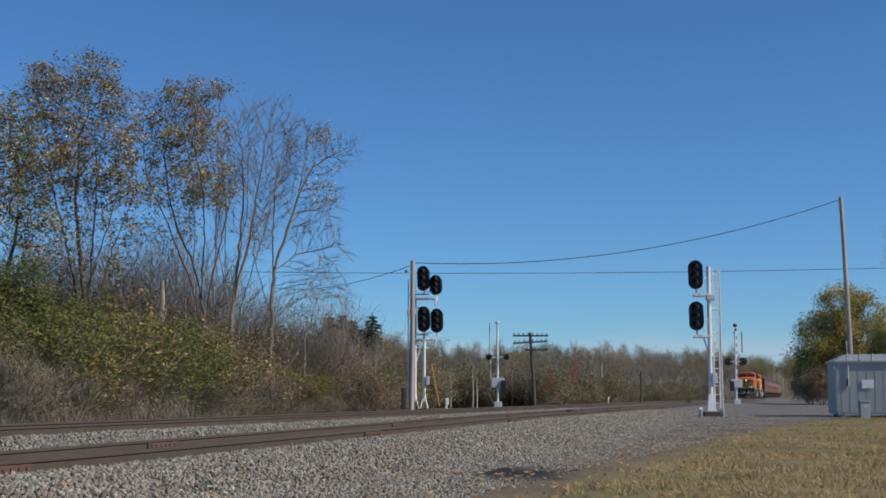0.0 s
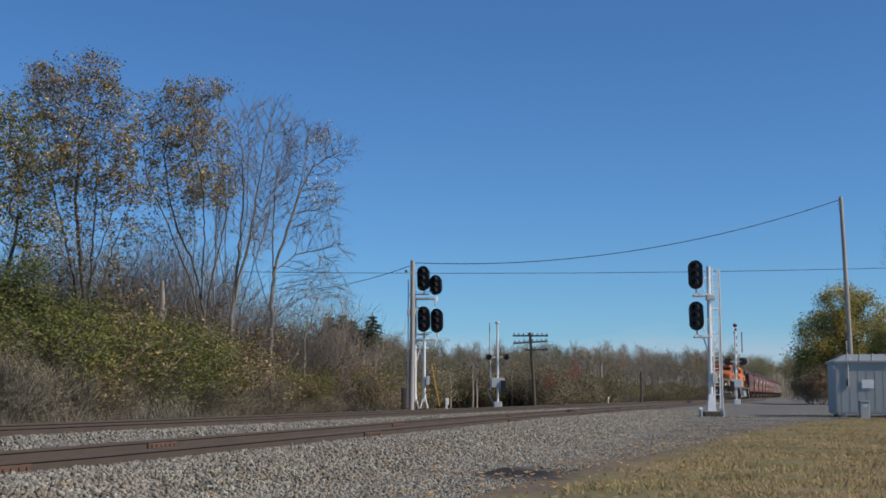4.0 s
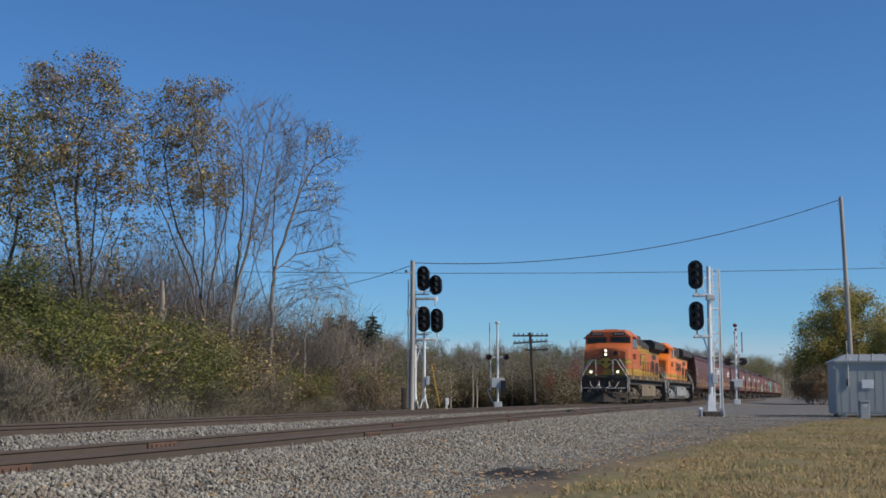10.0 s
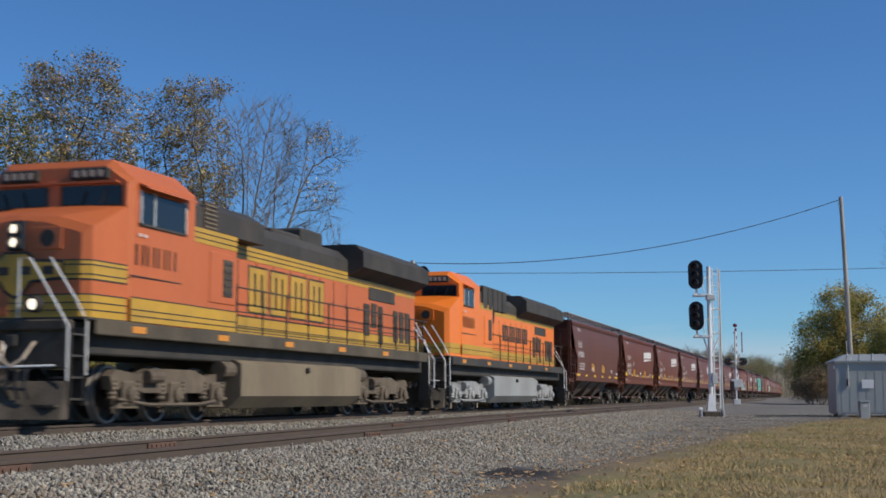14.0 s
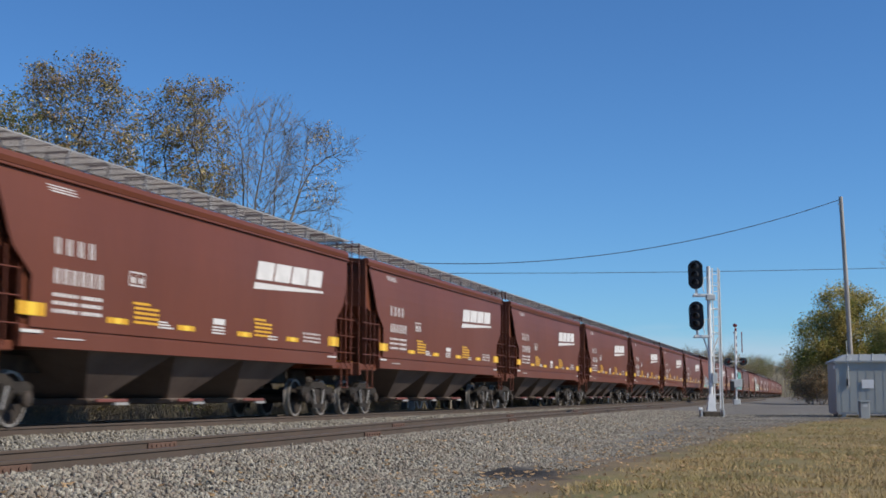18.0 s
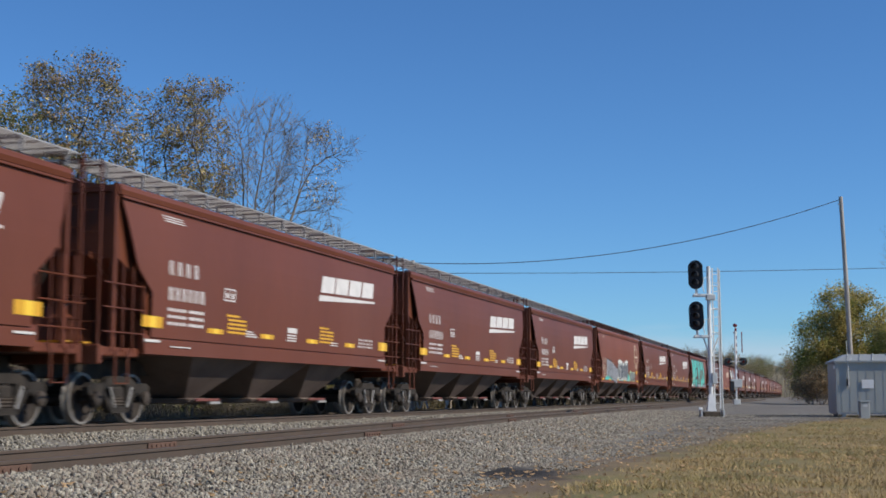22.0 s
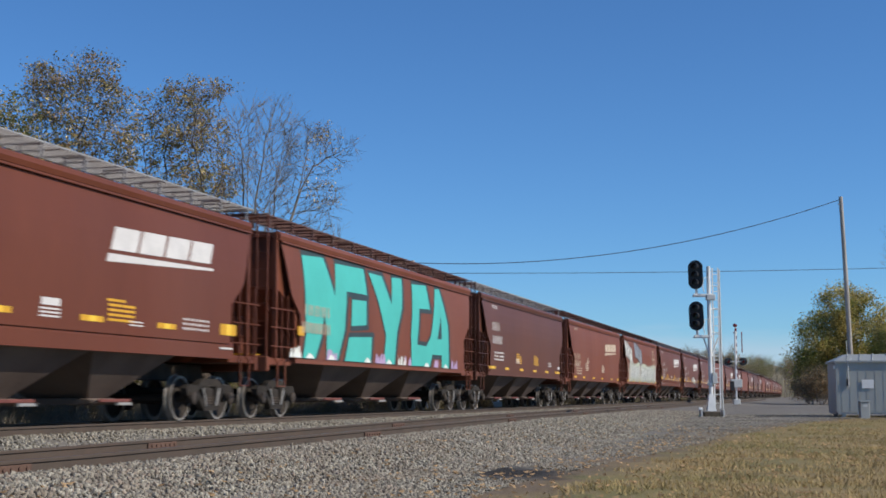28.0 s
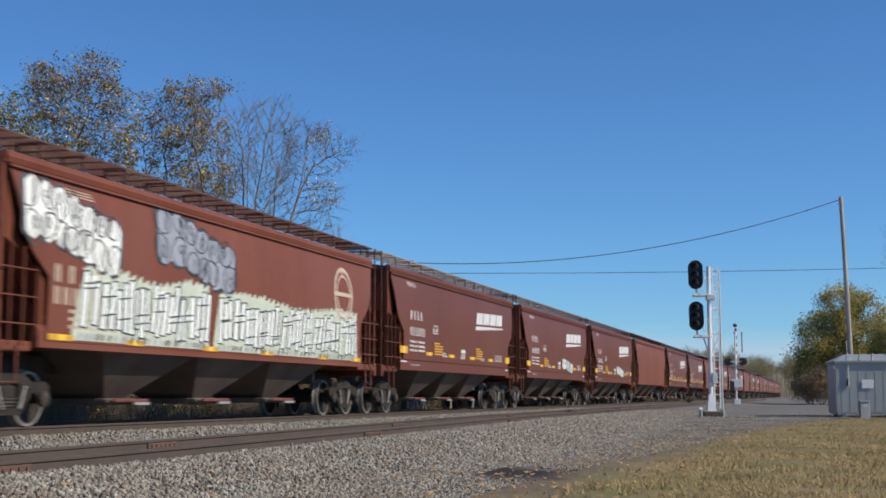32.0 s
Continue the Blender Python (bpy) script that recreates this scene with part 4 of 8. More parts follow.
            gj = [(e * (F - 0.66), sg * 1.5, 0.75), (e * (F - 0.66), sg * 1.5, 1.65), (e * (F - 0.66), sg * 1.25, 2.05), (e * (F - 0.66), sg * 0.75, 2.80), (e * (F - 0.66), sg * 0.55, 2.80), (e * (F - 0.66), sg * 0.55, 1.80)]
            part("end_handrail", Shape().tube(gj, 0.017, 6), M["rail_white"], h, "white handrail at the platform")
    # nose: its top rises from the front corners to the foot of the windshields
    n0, n1 = F - 1.40, F - 2.60
    ns = Shape()
    rings_ = []
    for x, w, zs, zi, zt in ((n0, 1.26, 3.30, 3.50, 3.56), (n0 - 0.10, 1.42, 3.42, 3.62, 3.66), (n1 - 0.05, 1.49, 3.93, 3.97, 3.98)):
        rings_.append([(x, -w, 1.82), (x, -w, zs), (x, -w + 0.7, zi), (x, 0, zt), (x, w - 0.7, zi), (x, w, zs), (x, w, 1.82)])
    ns.loft(rings_)
    nose = part("nose", ns, body, h, "orange short hood nose with yellow stripes")
    part("nose_door", Shape().box((n0 + 0.012, -0.45, 2.55), (0.03, 0.66, 1.35), b=0.01), body, nose)
    def wrap(z0, z1, mt, lift, name):
        """A stripe over the nose's face and round both corners."""
        part(name, Shape().box((n0 + 0.006 + lift, 0, (z0 + z1) / 2), (0.016, 2.5, z1 - z0)), mt, nose)
        for sg in (-1, 1):
            q = Shape()
            e = lift + 0.006
            prof = [(n0 + e, 1.25), (n0 + e * 0.7, 1.262 + e), (n0 - 0.10, 1.422 + e), (n1 + 0.02, 1.487 + e)]
            q.v = [(x, sg * y, z) for z in (z0, z1) for x, y in prof]
            q.f = [(i, i + 1, i + 5, i + 4) for i in range(3)]
            part(name, q, mt, nose)
    if old:
        wrap(2.51, 2.83, yel, 0.004, "nose_stripe")
        wrap(1.84, 2.24, yel, 0.004, "nose_stripe")
        for z in (2.50, 2.585, 2.75, 2.83, 1.97, 2.10, 2.24):
            wrap(z - 0.011, z + 0.011, blk, 0.010, "nose_pinstripe")
    else:
        wrap(1.94, 2.28, yel, 0.004, "nose_stripe")
        wrap(2.10, 2.12, blk, 0.010, "nose_pinstripe")
    if old:
        em = Shape().prism([(-0.95, 2.50), (-0.32, 2.44), (-0.2, 2.28), (0, 2.16), (0.2, 2.28), (0.32, 2.44), (0.95, 2.50), (0.95, 2.84), (0.4, 2.86), (0.25, 3.0), (-0.25, 3.0), (-0.4, 2.86), (-0.95, 2.84)], n0 + 0.03, n0 + 0.038, "yz")
        part("nose_emblem", em, blk, nose, "dark outlined winged nose emblem")
        em2 = Shape().prism([(-0.9, 2.55), (-0.28, 2.49), (-0.16, 2.32), (0, 2.22), (0.16, 2.32), (0.28, 2.49), (0.9, 2.55), (0.9, 2.79), (0.36, 2.81), (0.2, 2.95), (-0.2, 2.95), (-0.36, 2.81), (-0.9, 2.79)], n0 + 0.038, n0 + 0.046, "yz")
        part("emblem_face", em2, yel, nose, "yellow winged nose emblem")
        for i in range(4):
            part("emblem_block", Shape().box((n0 + 0.05, -0.66 + 0.44 * i, 2.66), (0.01, 0.22, 0.15)), blk, nose)
    box = part("headlight_box", Shape().box((n0 + 0.0, 0, 3.27), (0.14, 0.34, 0.52), b=0.03), M["lens"] if old else body, nose)
    for z in (3.15, 3.39):
        lamp = M["lamp"] if old else M["lens"]
        part("headlight", Shape().lathe([(0.001, 0.02), (0.06, 0.016), (0.088, 0.004), (0.09, -0.05)], (n0 + 0.085, 0, z), "x", 14), lamp, box)
        part("lamp_bezel", Shape().lathe([(0.094, -0.03), (0.112, -0.02), (0.112, 0.10), (0.096, 0.10), (0.094, -0.03)], (n0 + 0.085, 0, z), "x", 14), blk, box)
    for sg in (-1, 1):
        d = part("ditch_light", Shape().lathe([(0.05, -0.12), (0.14, -0.10), (0.14, 0.12), (0.118, 0.12), (0.115, 0.02)], (F - 0.62, sg * 0.86, 2.02), "x", 16), blk, h, "lit ditch light on the platform" if old else "")
        part("ditch_lens", Shape().lathe([(0.001, 0.05), (0.06, 0.045), (0.085, 0.035), (0.105, 0.0)], (F - 0.62, sg * 0.86, 2.02), "x", 16), M["lamp"] if old else M["lens"], d)
    part("vent_plate", Shape().box((n0 + 0.02, 0.62, 3.22), (0.03, 0.56, 0.40), b=0.012), body, nose)
    part("vent_opening", Shape().lathe([(0.02, 0.03), (0.15, 0.03), (0.16, -0.03)], (n0 + 0.02, 0.62, 3.22), "x", 14), blk, nose)
    # cab
    c0, c1 = n1 + 0.02, F - 5.15
    cb = Shape()
    def cring(x, w, zt, zs):
        return [(x, -w, 1.82), (x, -w, zs), (x, -w + 0.45, zt), (x, w - 0.45, zt), (x, w, zs), (x, w, 1.82)]
    xf = c0
    cb.loft([cring(xf, 1.47, 4.66, 4.34), cring(xf - 0.14, 1.53, 4.80, 4.42), cring(c1, 1.55, 4.82, 4.44)])
    cab = part("cab", cb, body, h, "wide orange crew cab")
    part("antiglare_panel", Shape().prism([(-1.44, 3.78), (1.44, 3.78), (1.44, 4.30), (-1.44, 4.30)], xf + 0.001, xf + 0.012, "yz"), M["pilot"], cab, "dull black panel under the windshields")
    part("centre_post", Shape().box((xf + 0.02, 0, 4.16), (0.05, 0.24, 0.5), b=0.01), body, cab)
    for sg in (-1, 1):
        wv = [(0.17, 3.98), (0.7, 3.95), (1.36, 3.95), (1.36, 4.24), (1.30, 4.29), (0.17, 4.31)]
        w = Shape().prism([(sg * a_, z_) for a_, z_ in wv], xf + 0.014, xf + 0.03, "yz")
        part("windshield", w, M["glass"], cab, "dark windshield pane")
        part("corner_post", Shape().box((xf + 0.012, sg * 1.43, 4.12), (0.04, 0.09, 0.42), b=0.008), body, cab)
        for yy, lean in ((0.55, 0.1), (0.95, 0.12)):
            part("wiper", Shape().tube([(xf + 0.05, sg * yy, 3.90), (xf + 0.05, sg * (yy + lean), 4.22)], 0.012, 5), blk, cab)
        wa, wb = c0 - 0.34, c0 - (2.15 if old else 1.65)
        part("side_window", Shape().box(((wa + wb) / 2, sg * 1.545, 3.93), (wa - wb, 0.03, 0.60), b=0.012), M["glass"], cab)
        for x_ in (wa, wa - 0.52, wb):
            part("window_frame", Shape().box((x_, sg * 1.556, 3.93), (0.05, 0.04, 0.64)), M["galv"], cab)
        part("window_frame", Shape().box(((wa + wb) / 2, sg * 1.556, 3.62), (wa - wb + 0.06, 0.04, 0.04)), blk, cab)
        part("awning", Shape().prism([(sg * 1.50, 4.40), (sg * 1.74, 4.29), (sg * 1.74, 4.26), (sg * 1.50, 4.36)], wb - 0.15, wa + 0.05, "yz"), body, cab)
        part("number_board", Shape().box((xf + 0.03, sg * 0.72, 4.52), (0.14, 0.78, 0.21), b=0.02), blk, cab, "black number board with pale blocks")
        for i in range(4):
            part("number_block", Shape().box((xf + 0.105, sg * 0.72 - 0.25 + 0.165 * i, 4.52), (0.01, 0.10, 0.12)), M["cream"], cab)
        for i in range(4):
            nb = Shape()
            x_ = c0 - 0.36 - 0.42 * i
            for dx_ in (-0.12, 0.12):
                nb.box((x_ + dx_, sg * 1.556, 3.06), (0.05, 0.01, 0.38))
            part("painted_mark", nb, blk, cab, "pair of dark painted bars")
        part("cab_panel_line", Shape().box((c0 - 1.0, sg * 1.553, 2.66), (2.0, 0.012, 0.02)), blk, cab)
        for dx_ in (0.35, 0.55):
            part("lifting_mark", Shape().box((c0 + dx_ - 0.9, sg * 1.554, 3.42), (0.10, 0.01, 0.06)), M["white"], cab)
    part("cab_brow", Shape().box((xf + 0.05, 0, 4.36), (0.12, 2.6, 0.035)), body, cab)
    part("roof_antenna", Shape().box((c0 - 1.5, 0, 4.84), (0.8, 0.9, 0.09), b=0.03), body if old else blk, cab)
    for y in (-0.3, -0.1, 0.15, 0.35):
        part("horn", Shape().lathe([(0.03, -0.2), (0.04, 0.1), (0.10, 0.22)], (c1 - 5.6, y, 4.62), "x", 10), M["alu"], h)
    # equipment cabinet as wide as the cab, then the long hood: orange below, black above
    e1 = F - 7.25
    g0, g1 = e1, -F + 1.25
    hy = 1.02
    part("equipment_cabinet", Shape().box(((c1 + e1) / 2, 0, 2.86), (c1 - e1, 3.04, 2.06), b=0.03), body, h, "orange equipment cabinet behind the cab")
    hood = part("long_hood", Shape().box(((g0 + g1) / 2, 0, 2.86), (g0 - g1, 2 * hy, 2.06), b=0.03), body, h, "orange engine hood")
    part("cabinet_top", Shape().prism([(-1.46, 3.86), (-1.46, 4.30), (-1.05, 4.55), (1.05, 4.55), (1.46, 4.30), (1.46, 3.86)], e1 - (1.6 if old else 2.4), c1, "yz"), blk, h, "black roof of the equipment cabinet")
    part("hood_top", Shape().prism([(-hy - 0.01, 3.86), (-hy - 0.01, 4.18), (-0.76, 4.44), (0.76, 4.44), (hy + 0.01, 4.18), (hy + 0.01, 3.86)], g1, g0, "yz"), blk, h, "black hood roof")
    for sg in (-1, 1):
        for xa, xb, y in ((c1, e1, 1.524), (g0, g1, hy + 0.004)):
            for z0, z1 in ((1.84, 2.27), (3.55, 3.87)) if old else ((1.94, 2.28), (3.66, 3.86)):
                b = part("yellow_band", Shape().box(((xa + xb) / 2, sg * y, (z0 + z1) / 2), (xa - xb - 0.04, 0.012, z1 - z0)), yel, h)
                for z in (z0 + 0.10, z0 + 0.21, z1) if old else (z0 + 0.17,):
                    part("pinstripe", Shape().box(((xa + xb) / 2, sg * (y + 0.008), z), (xa - xb - 0.06, 0.012, 0.02)), blk, b)
        b = part("cab_band", Shape().box(((c0 + c1) / 2 - 0.02, sg * 1.552, 2.05 if old else 2.11), (c0 - c1 - 0.06, 0.012, 0.43 if old else 0.34)), yel, h)
        for z in (1.94, 2.05, 2.27) if old else (2.11,):
            part("pinstripe", Shape().box(((c0 + c1) / 2 - 0.02, sg * 1.56, z), (c0 - c1 - 0.08, 0.012, 0.02)), blk, b)
        # door and grille in the cabinet side
        part("cabinet_door", Shape().box((e1 + 0.72, sg * 1.526, 2.92), (1.24, 0.03, 1.05), b=0.012), body, h)
        part("door_grille", Shape().box((e1 + 0.50, sg * 1.54, 2.93), (0.46, 0.03, 0.78), b=0.012), M["pilot"], h)
        for i in range(5):
            part("door_slat", Shape().box((e1 + 0.50, sg * 1.558, 2.63 + 0.15 * i), (0.42, 0.02, 0.05)), blk, h)
        if old:
            part("roof_louvre", Shape().box((c1 - 0.85, sg * 1.46, 4.14), (0.62, 0.05, 0.6), b=0.012), M["under"], h)
            for i in range(6):
                part("louvre_slat", Shape().box((c1 - 0.85, sg * 1.49, 3.92 + 0.09 * i), (0.56, 0.03, 0.03)), M["tank"], h)
        else:
            for i in range(5):
                part("vent_louvre", Shape().box((c1 - 0.95 - 0.78 * i, sg * 1.46, 4.12), (0.62, 0.16, 0.84), b=0.03), blk, h)
        # hood doors with seams, hinges and latches
        for i in range(9):
            x = g0 - 0.62 - 1.02 * i
            d = part("engine_door", Shape().box((x, sg * (hy + 0.006), 2.90), (0.96, 0.022, 1.22), b=0.008), body, h)
            part("door_latch", Shape().box((x - 0.4, sg * (hy + 0.022), 2.9), (0.04, 0.02, 0.12)), blk, d)
            part("door_seam", Shape().box((x + 0.51, sg * (hy + 0.004), 2.90), (0.02, 0.014, 1.24)), blk, d)
    # emblem letters are plain slabs, outlined
    e_lo, e_hi = (2.40, 3.40) if old else (2.72, 3.36)
    e_u = 8.95 if old else 10.9
    for sg in (-1, 1):
        for i in range(4):
            x0_, w_ = F - e_u - 1.24 * i, 1.06
            parts_ = [(0.14, 0.24, 0.0, 1.0), (0.86, 0.24, 0.0, 1.0), (0.5, 0.24, 0.0, 1.0)] + [(f_, 0.14, zf, zf + 0.12) for f_ in (0.32, 0.68) for zf in (0.0, 0.88)]
            for grow, mt, lift, nm in ((0.05, blk, 0.020, "emblem_outline"), (0.0, yel if old else blk, 0.028, "emblem_slab")):
                if grow and not old:
                    continue
                q = Shape()
                for fx, fw, za, zb in parts_:
                    za_, zb_ = e_lo + za * (e_hi - e_lo), e_lo + zb * (e_hi - e_lo)
                    q.box((x0_ - fx * w_, sg * (hy + lift), (za_ + zb_) / 2), (fw * w_ + 2 * grow, 0.008, zb_ - za_ + 2 * grow))
                part(nm, q, mt, h, "large painted emblem block")
    part("exhaust_hood", Shape().box((F - 14.3, 0, 4.62), (1.5, 1.0, 0.5), b=0.06), blk, h)
    part("roof_hatch", Shape().box((F - 11.9, 0, 4.46), (1.8, 1.5, 0.20), b=0.05), blk, h)
    # radiator section with overhanging wings
    r0, r1 = F - (15.6 if old else 13.6), -F + 1.25
    rd = Shape()
    top = 4.58 if old else 4.66
    ww = 1.48
    low_ = 4.0 if old else 4.05
    prof = [(-1.03, low_ - 0.24), (-ww, low_), (-ww, top - 0.16), (-ww + 0.22, top), (ww - 0.22, top), (ww, top - 0.16), (ww, low_), (1.03, low_ - 0.24)]
    rd.prism(prof, r1, r0, "yz")
    part("radiator", rd, blk, h, "black flared radiator section")
    part("radiator_cap", Shape().prism([(-ww + 0.2, top - 0.02), (-ww + 0.35, top + 0.08), (ww - 0.35, top + 0.08), (ww - 0.2, top - 0.02)], r1 + 0.2, r0 - 0.3, "yz"), blk, h)
    for sg in (-1, 1):
        part("radiator_screen", Shape().box((F - 18.6, sg * (hy + 0.01), 3.42), (2.4, 0.03, 0.36), b=0.01), blk, h, "dark radiator intake screen")
        for i, (u_, w_, za, zb) in enumerate(((17.2, 0.5, 2.2, 3.1), (17.85, 0.45, 2.45, 3.15), (18.45, 0.4, 2.0, 3.1), (19.9, 0.42, 2.1, 3.05), (20.5, 0.42, 2.1, 3.05), (21.1, 0.42, 2.1, 3.05))):
            lv_ = part("rear_louvre", Shape().box((F - u_, sg * (hy + 0.012), (za + zb) / 2), (w_, 0.03, zb - za), b=0.01), blk, h)
            for k in range(5):
                part("louvre_slat", Shape().box((F - u_, sg * (hy + 0.032), za + (k + 0.5) * (zb - za) / 5), (w_ - 0.06, 0.02, 0.05)), M["pilot"], lv_)
        # walkway handrail with stanchions
        rail_s = Shape()
        y = sg * 1.44
        rail_s.tube([(g0 - 0.05, y, 2.82), (-F + 1.3, y, 2.82)], 0.02, 6)
        rail_s.tube([(g0 - 0.05, y, 2.3), (-F + 1.3, y, 2.3)], 0.014, 6)
        hr = part("walkway_handrail", rail_s, blk, h)
        for i in range(11):
            x = g0 - 0.2 - 1.40 * i
            part("stanchion", Shape().cyl((x, y, 1.77), (x, y, 2.84), 0.02, n=6), blk, hr)
        for i in range(5):
            part("sill_marker", Shape().box((8.6 - 3.6 * i, sg * 1.542, 1.69), (0.5, 0.012, 0.12)), M["sill_orange"], h)
    return h


# ---- the consist, from the head ----
def big_letters(h):
    """Turquoise block letters over most of the side, each with a dark sprayed outline."""
    letters = (
        [(2.15, 1.40), (2.30, 1.95), (2.10, 3.85), (3.55, 3.93), (4.25, 3.02), (4.40, 3.86), (6.65, 3.92), (6.75, 3.22), (5.15, 3.20), (5.0, 2.2), (4.55, 1.40), (3.75, 1.40), (3.70, 2.0), (3.5, 2.55), (3.3, 1.9), (2.95, 1.40)],
        [(5.55, 3.02), (6.70, 3.05), (6.72, 2.40), (5.50, 2.32)],
        [(5.35, 2.02), (7.2, 2.10), (7.15, 1.40), (5.1, 1.40)],
        [(7.05, 3.86), (8.2, 3.86), (8.94, 3.10), (9.15, 3.90), (10.1, 3.95), (9.95, 3.1), (9.45, 2.3), (9.3, 1.40), (8.3, 1.40), (8.45, 2.2), (7.75, 3.1)],
        [(11.1, 3.86), (12.65, 3.94), (12.9, 3.20), (11.72, 3.16), (11.52, 2.05), (12.5, 2.03), (13.0, 2.35), (13.66, 3.90), (14.16, 3.94), (15.0, 2.75), (15.2, 1.40), (14.35, 1.40), (14.3, 1.80), (13.2, 1.79), (12.95, 1.42), (11.0, 1.40), (10.85, 2.3)],
    )
    for i, flat in enumerate(letters):
        o = paint_patch("letter_outline", [(a + 0.08, max(1.385, b)) for a, b in offset(flat, 0.13)], M["spray_dark"], h, 0.004 + 0.001 * i)
        o["label"] = "dark sprayed outline of a letter"
        paint_patch("letter_fill", flat, M["teal"], o, 0.014)
    paint_patch("letter_hole", [(13.75, 2.30), (14.25, 2.32), (14.1, 3.05)], M["spray_dark"], h, 0.018)
    rng = random.Random(5)
    for i in range(44):
        u = (1.3, 3.6, 7.3, 7.9, 9.6, 10.2, 13.3, 15.3)[i % 8] + rng.random() * 0.7
        w = 0.10 + 0.16 * rng.random()
        paint_patch("overspray", [(u, 1.40), (u + w, 1.40), (u + w * 0.8, 1.50 + 0.22 * rng.random()), (u + 0.3 * w, 1.55 + 0.12 * rng.random())], M["spray_lilac"] if i % 4 else M["spray_white"], h, 0.02)
    for u in (2.6, 4.1, 6.9, 8.8, 12.6, 14.8):
        paint_patch("overspray", [(u - 0.28, 1.40), (u + 0.28, 1.40), (u + 0.12, 1.49), (u - 0.08, 1.54)], M["spray_white"], h, 0.021)


def ribbon(s, pts, w, lift, closed=False):
    """A sprayed line of even width along points (u, z), added to a shape on the car's side."""
    n = len(pts)
    rows = []
    for i in range(n):
        a = pts[i - 1] if (i or closed) else pts[0]
        b = pts[(i + 1) % n] if (i < n - 1 or closed) else pts[-1]
        du, dz = b[0] - a[0], b[1] - a[1]
        k = math.hypot(du, dz) or 1.0
        ou, oz = -dz / k * w / 2, du / k * w / 2
        rows.append([(pts[i][0] + ou, pts[i][1] + oz), (pts[i][0] - ou, pts[i][1] - oz)])
    base = len(s.v)
    for r in rows:
        for u, z in r:
            s.v.append((LEN[0] / 2 - u, side_y(z) + lift, z))
    for i in range(n if closed else n - 1):
        a, b = base + 2 * i, base + 2 * ((i + 1) % n)
        s.f.append((a, a + 1, b + 1, b))


def loop(cu, cz, ru, rz, rng, lean=0.0, n=14, wob=0.12):
    out = []
    ph = rng.random() * 6.28
    for i in range(n):
        a = 2 * math.pi * i / n
        r = 1 + wob * math.sin(2 * a + ph) + 0.5 * wob * math.sin(3 * a + 2 * ph)
        z = rz * r * math.sin(a)
        out.append((cu + ru * r * math.cos(a) + lean * z, cz + z))
    return out


def throw_up(h, u, z, w, hh, n, fill, line, rng, label, rows=2):
    """Swollen sprayed letters run together: a lumpy fill, an outer halo and thin looped lines inside."""
    edge = []
    m = 4 * n
    for i in range(m):
        f = i / (m - 1)
        edge.append((u + w * f + 0.04 * hh, z + hh * (0.86 - 0.12 * f + 0.13 * abs(math.sin(f * n * 3.14)) + 0.05 * rng.random())))
    for i in range(m):
        f = 1 - i / (m - 1)
        edge.append((u + w * f * 0.97 + 0.12 * hh * (1 if i % 4 < 2 else 0.6), z + hh * (0.13 - 0.12 * abs(math.sin(f * n * 3.14)) - 0.05 * f + 0.04 * rng.random())))

    def warp(p):
        f = (p[0] - u) / w
        return (p[0] + 0.12 * (p[1] - z), p[1] + hh * (0.12 - 0.26 * f + 0.07 * math.sin(5.5 * f)))

    edge = [warp(p) for p in edge]
    cu, cz = u + w / 2, z + hh / 2
    g = paint_patch("tag_outline", [(cu + (a - cu) * (1 + 0.16 / w), cz + (b - cz) * (1 + 0.10 / hh)) for a, b in edge], line, h, 0.005)
    g["label"] = label
    paint_patch("tag_fill", edge, fill, g, 0.009)
    for row in range(rows):
        rh = hh / rows
        for i in range(n):
            s = Shape()
            c = (u + (i + 0.5 + 0.3 * rng.uniform(-1, 1)) * w / n, z + rh * (rows - row - 0.5) + 0.05 * hh * rng.uniform(-1, 1))
            ru, rz = w / n * rng.uniform(0.42, 0.66), rh * rng.uniform(0.42, 0.56)
            lean = rng.uniform(-0.15, 0.25)
            c = warp(c)
            ribbon(s, loop(*c, ru, rz, rng, lean), 0.026, 0.013 + 0.001 * i, True)
            if rng.random() < 0.7:
                ribbon(s, loop(c[0] + ru * rng.uniform(-.2, .2), c[1] + rz * rng.uniform(-.3, .3), ru * 0.25, rz * rng.uniform(0.25, 0.5), rng, lean, 9), 0.022, 0.016, True)
            for k in range(2):
                x = c[0] + ru * rng.uniform(-0.7, 0.7)
                ribbon(s, [(x - 0.03, c[1] - rz * 0.8), (x + 0.04 * rng.uniform(-1, 1), c[1]), (x + lean * rz + 0.05, c[1] + rz * rng.uniform(0.4, 0.9))], 0.022, 0.018)
            part("tag_line", s, line, g)


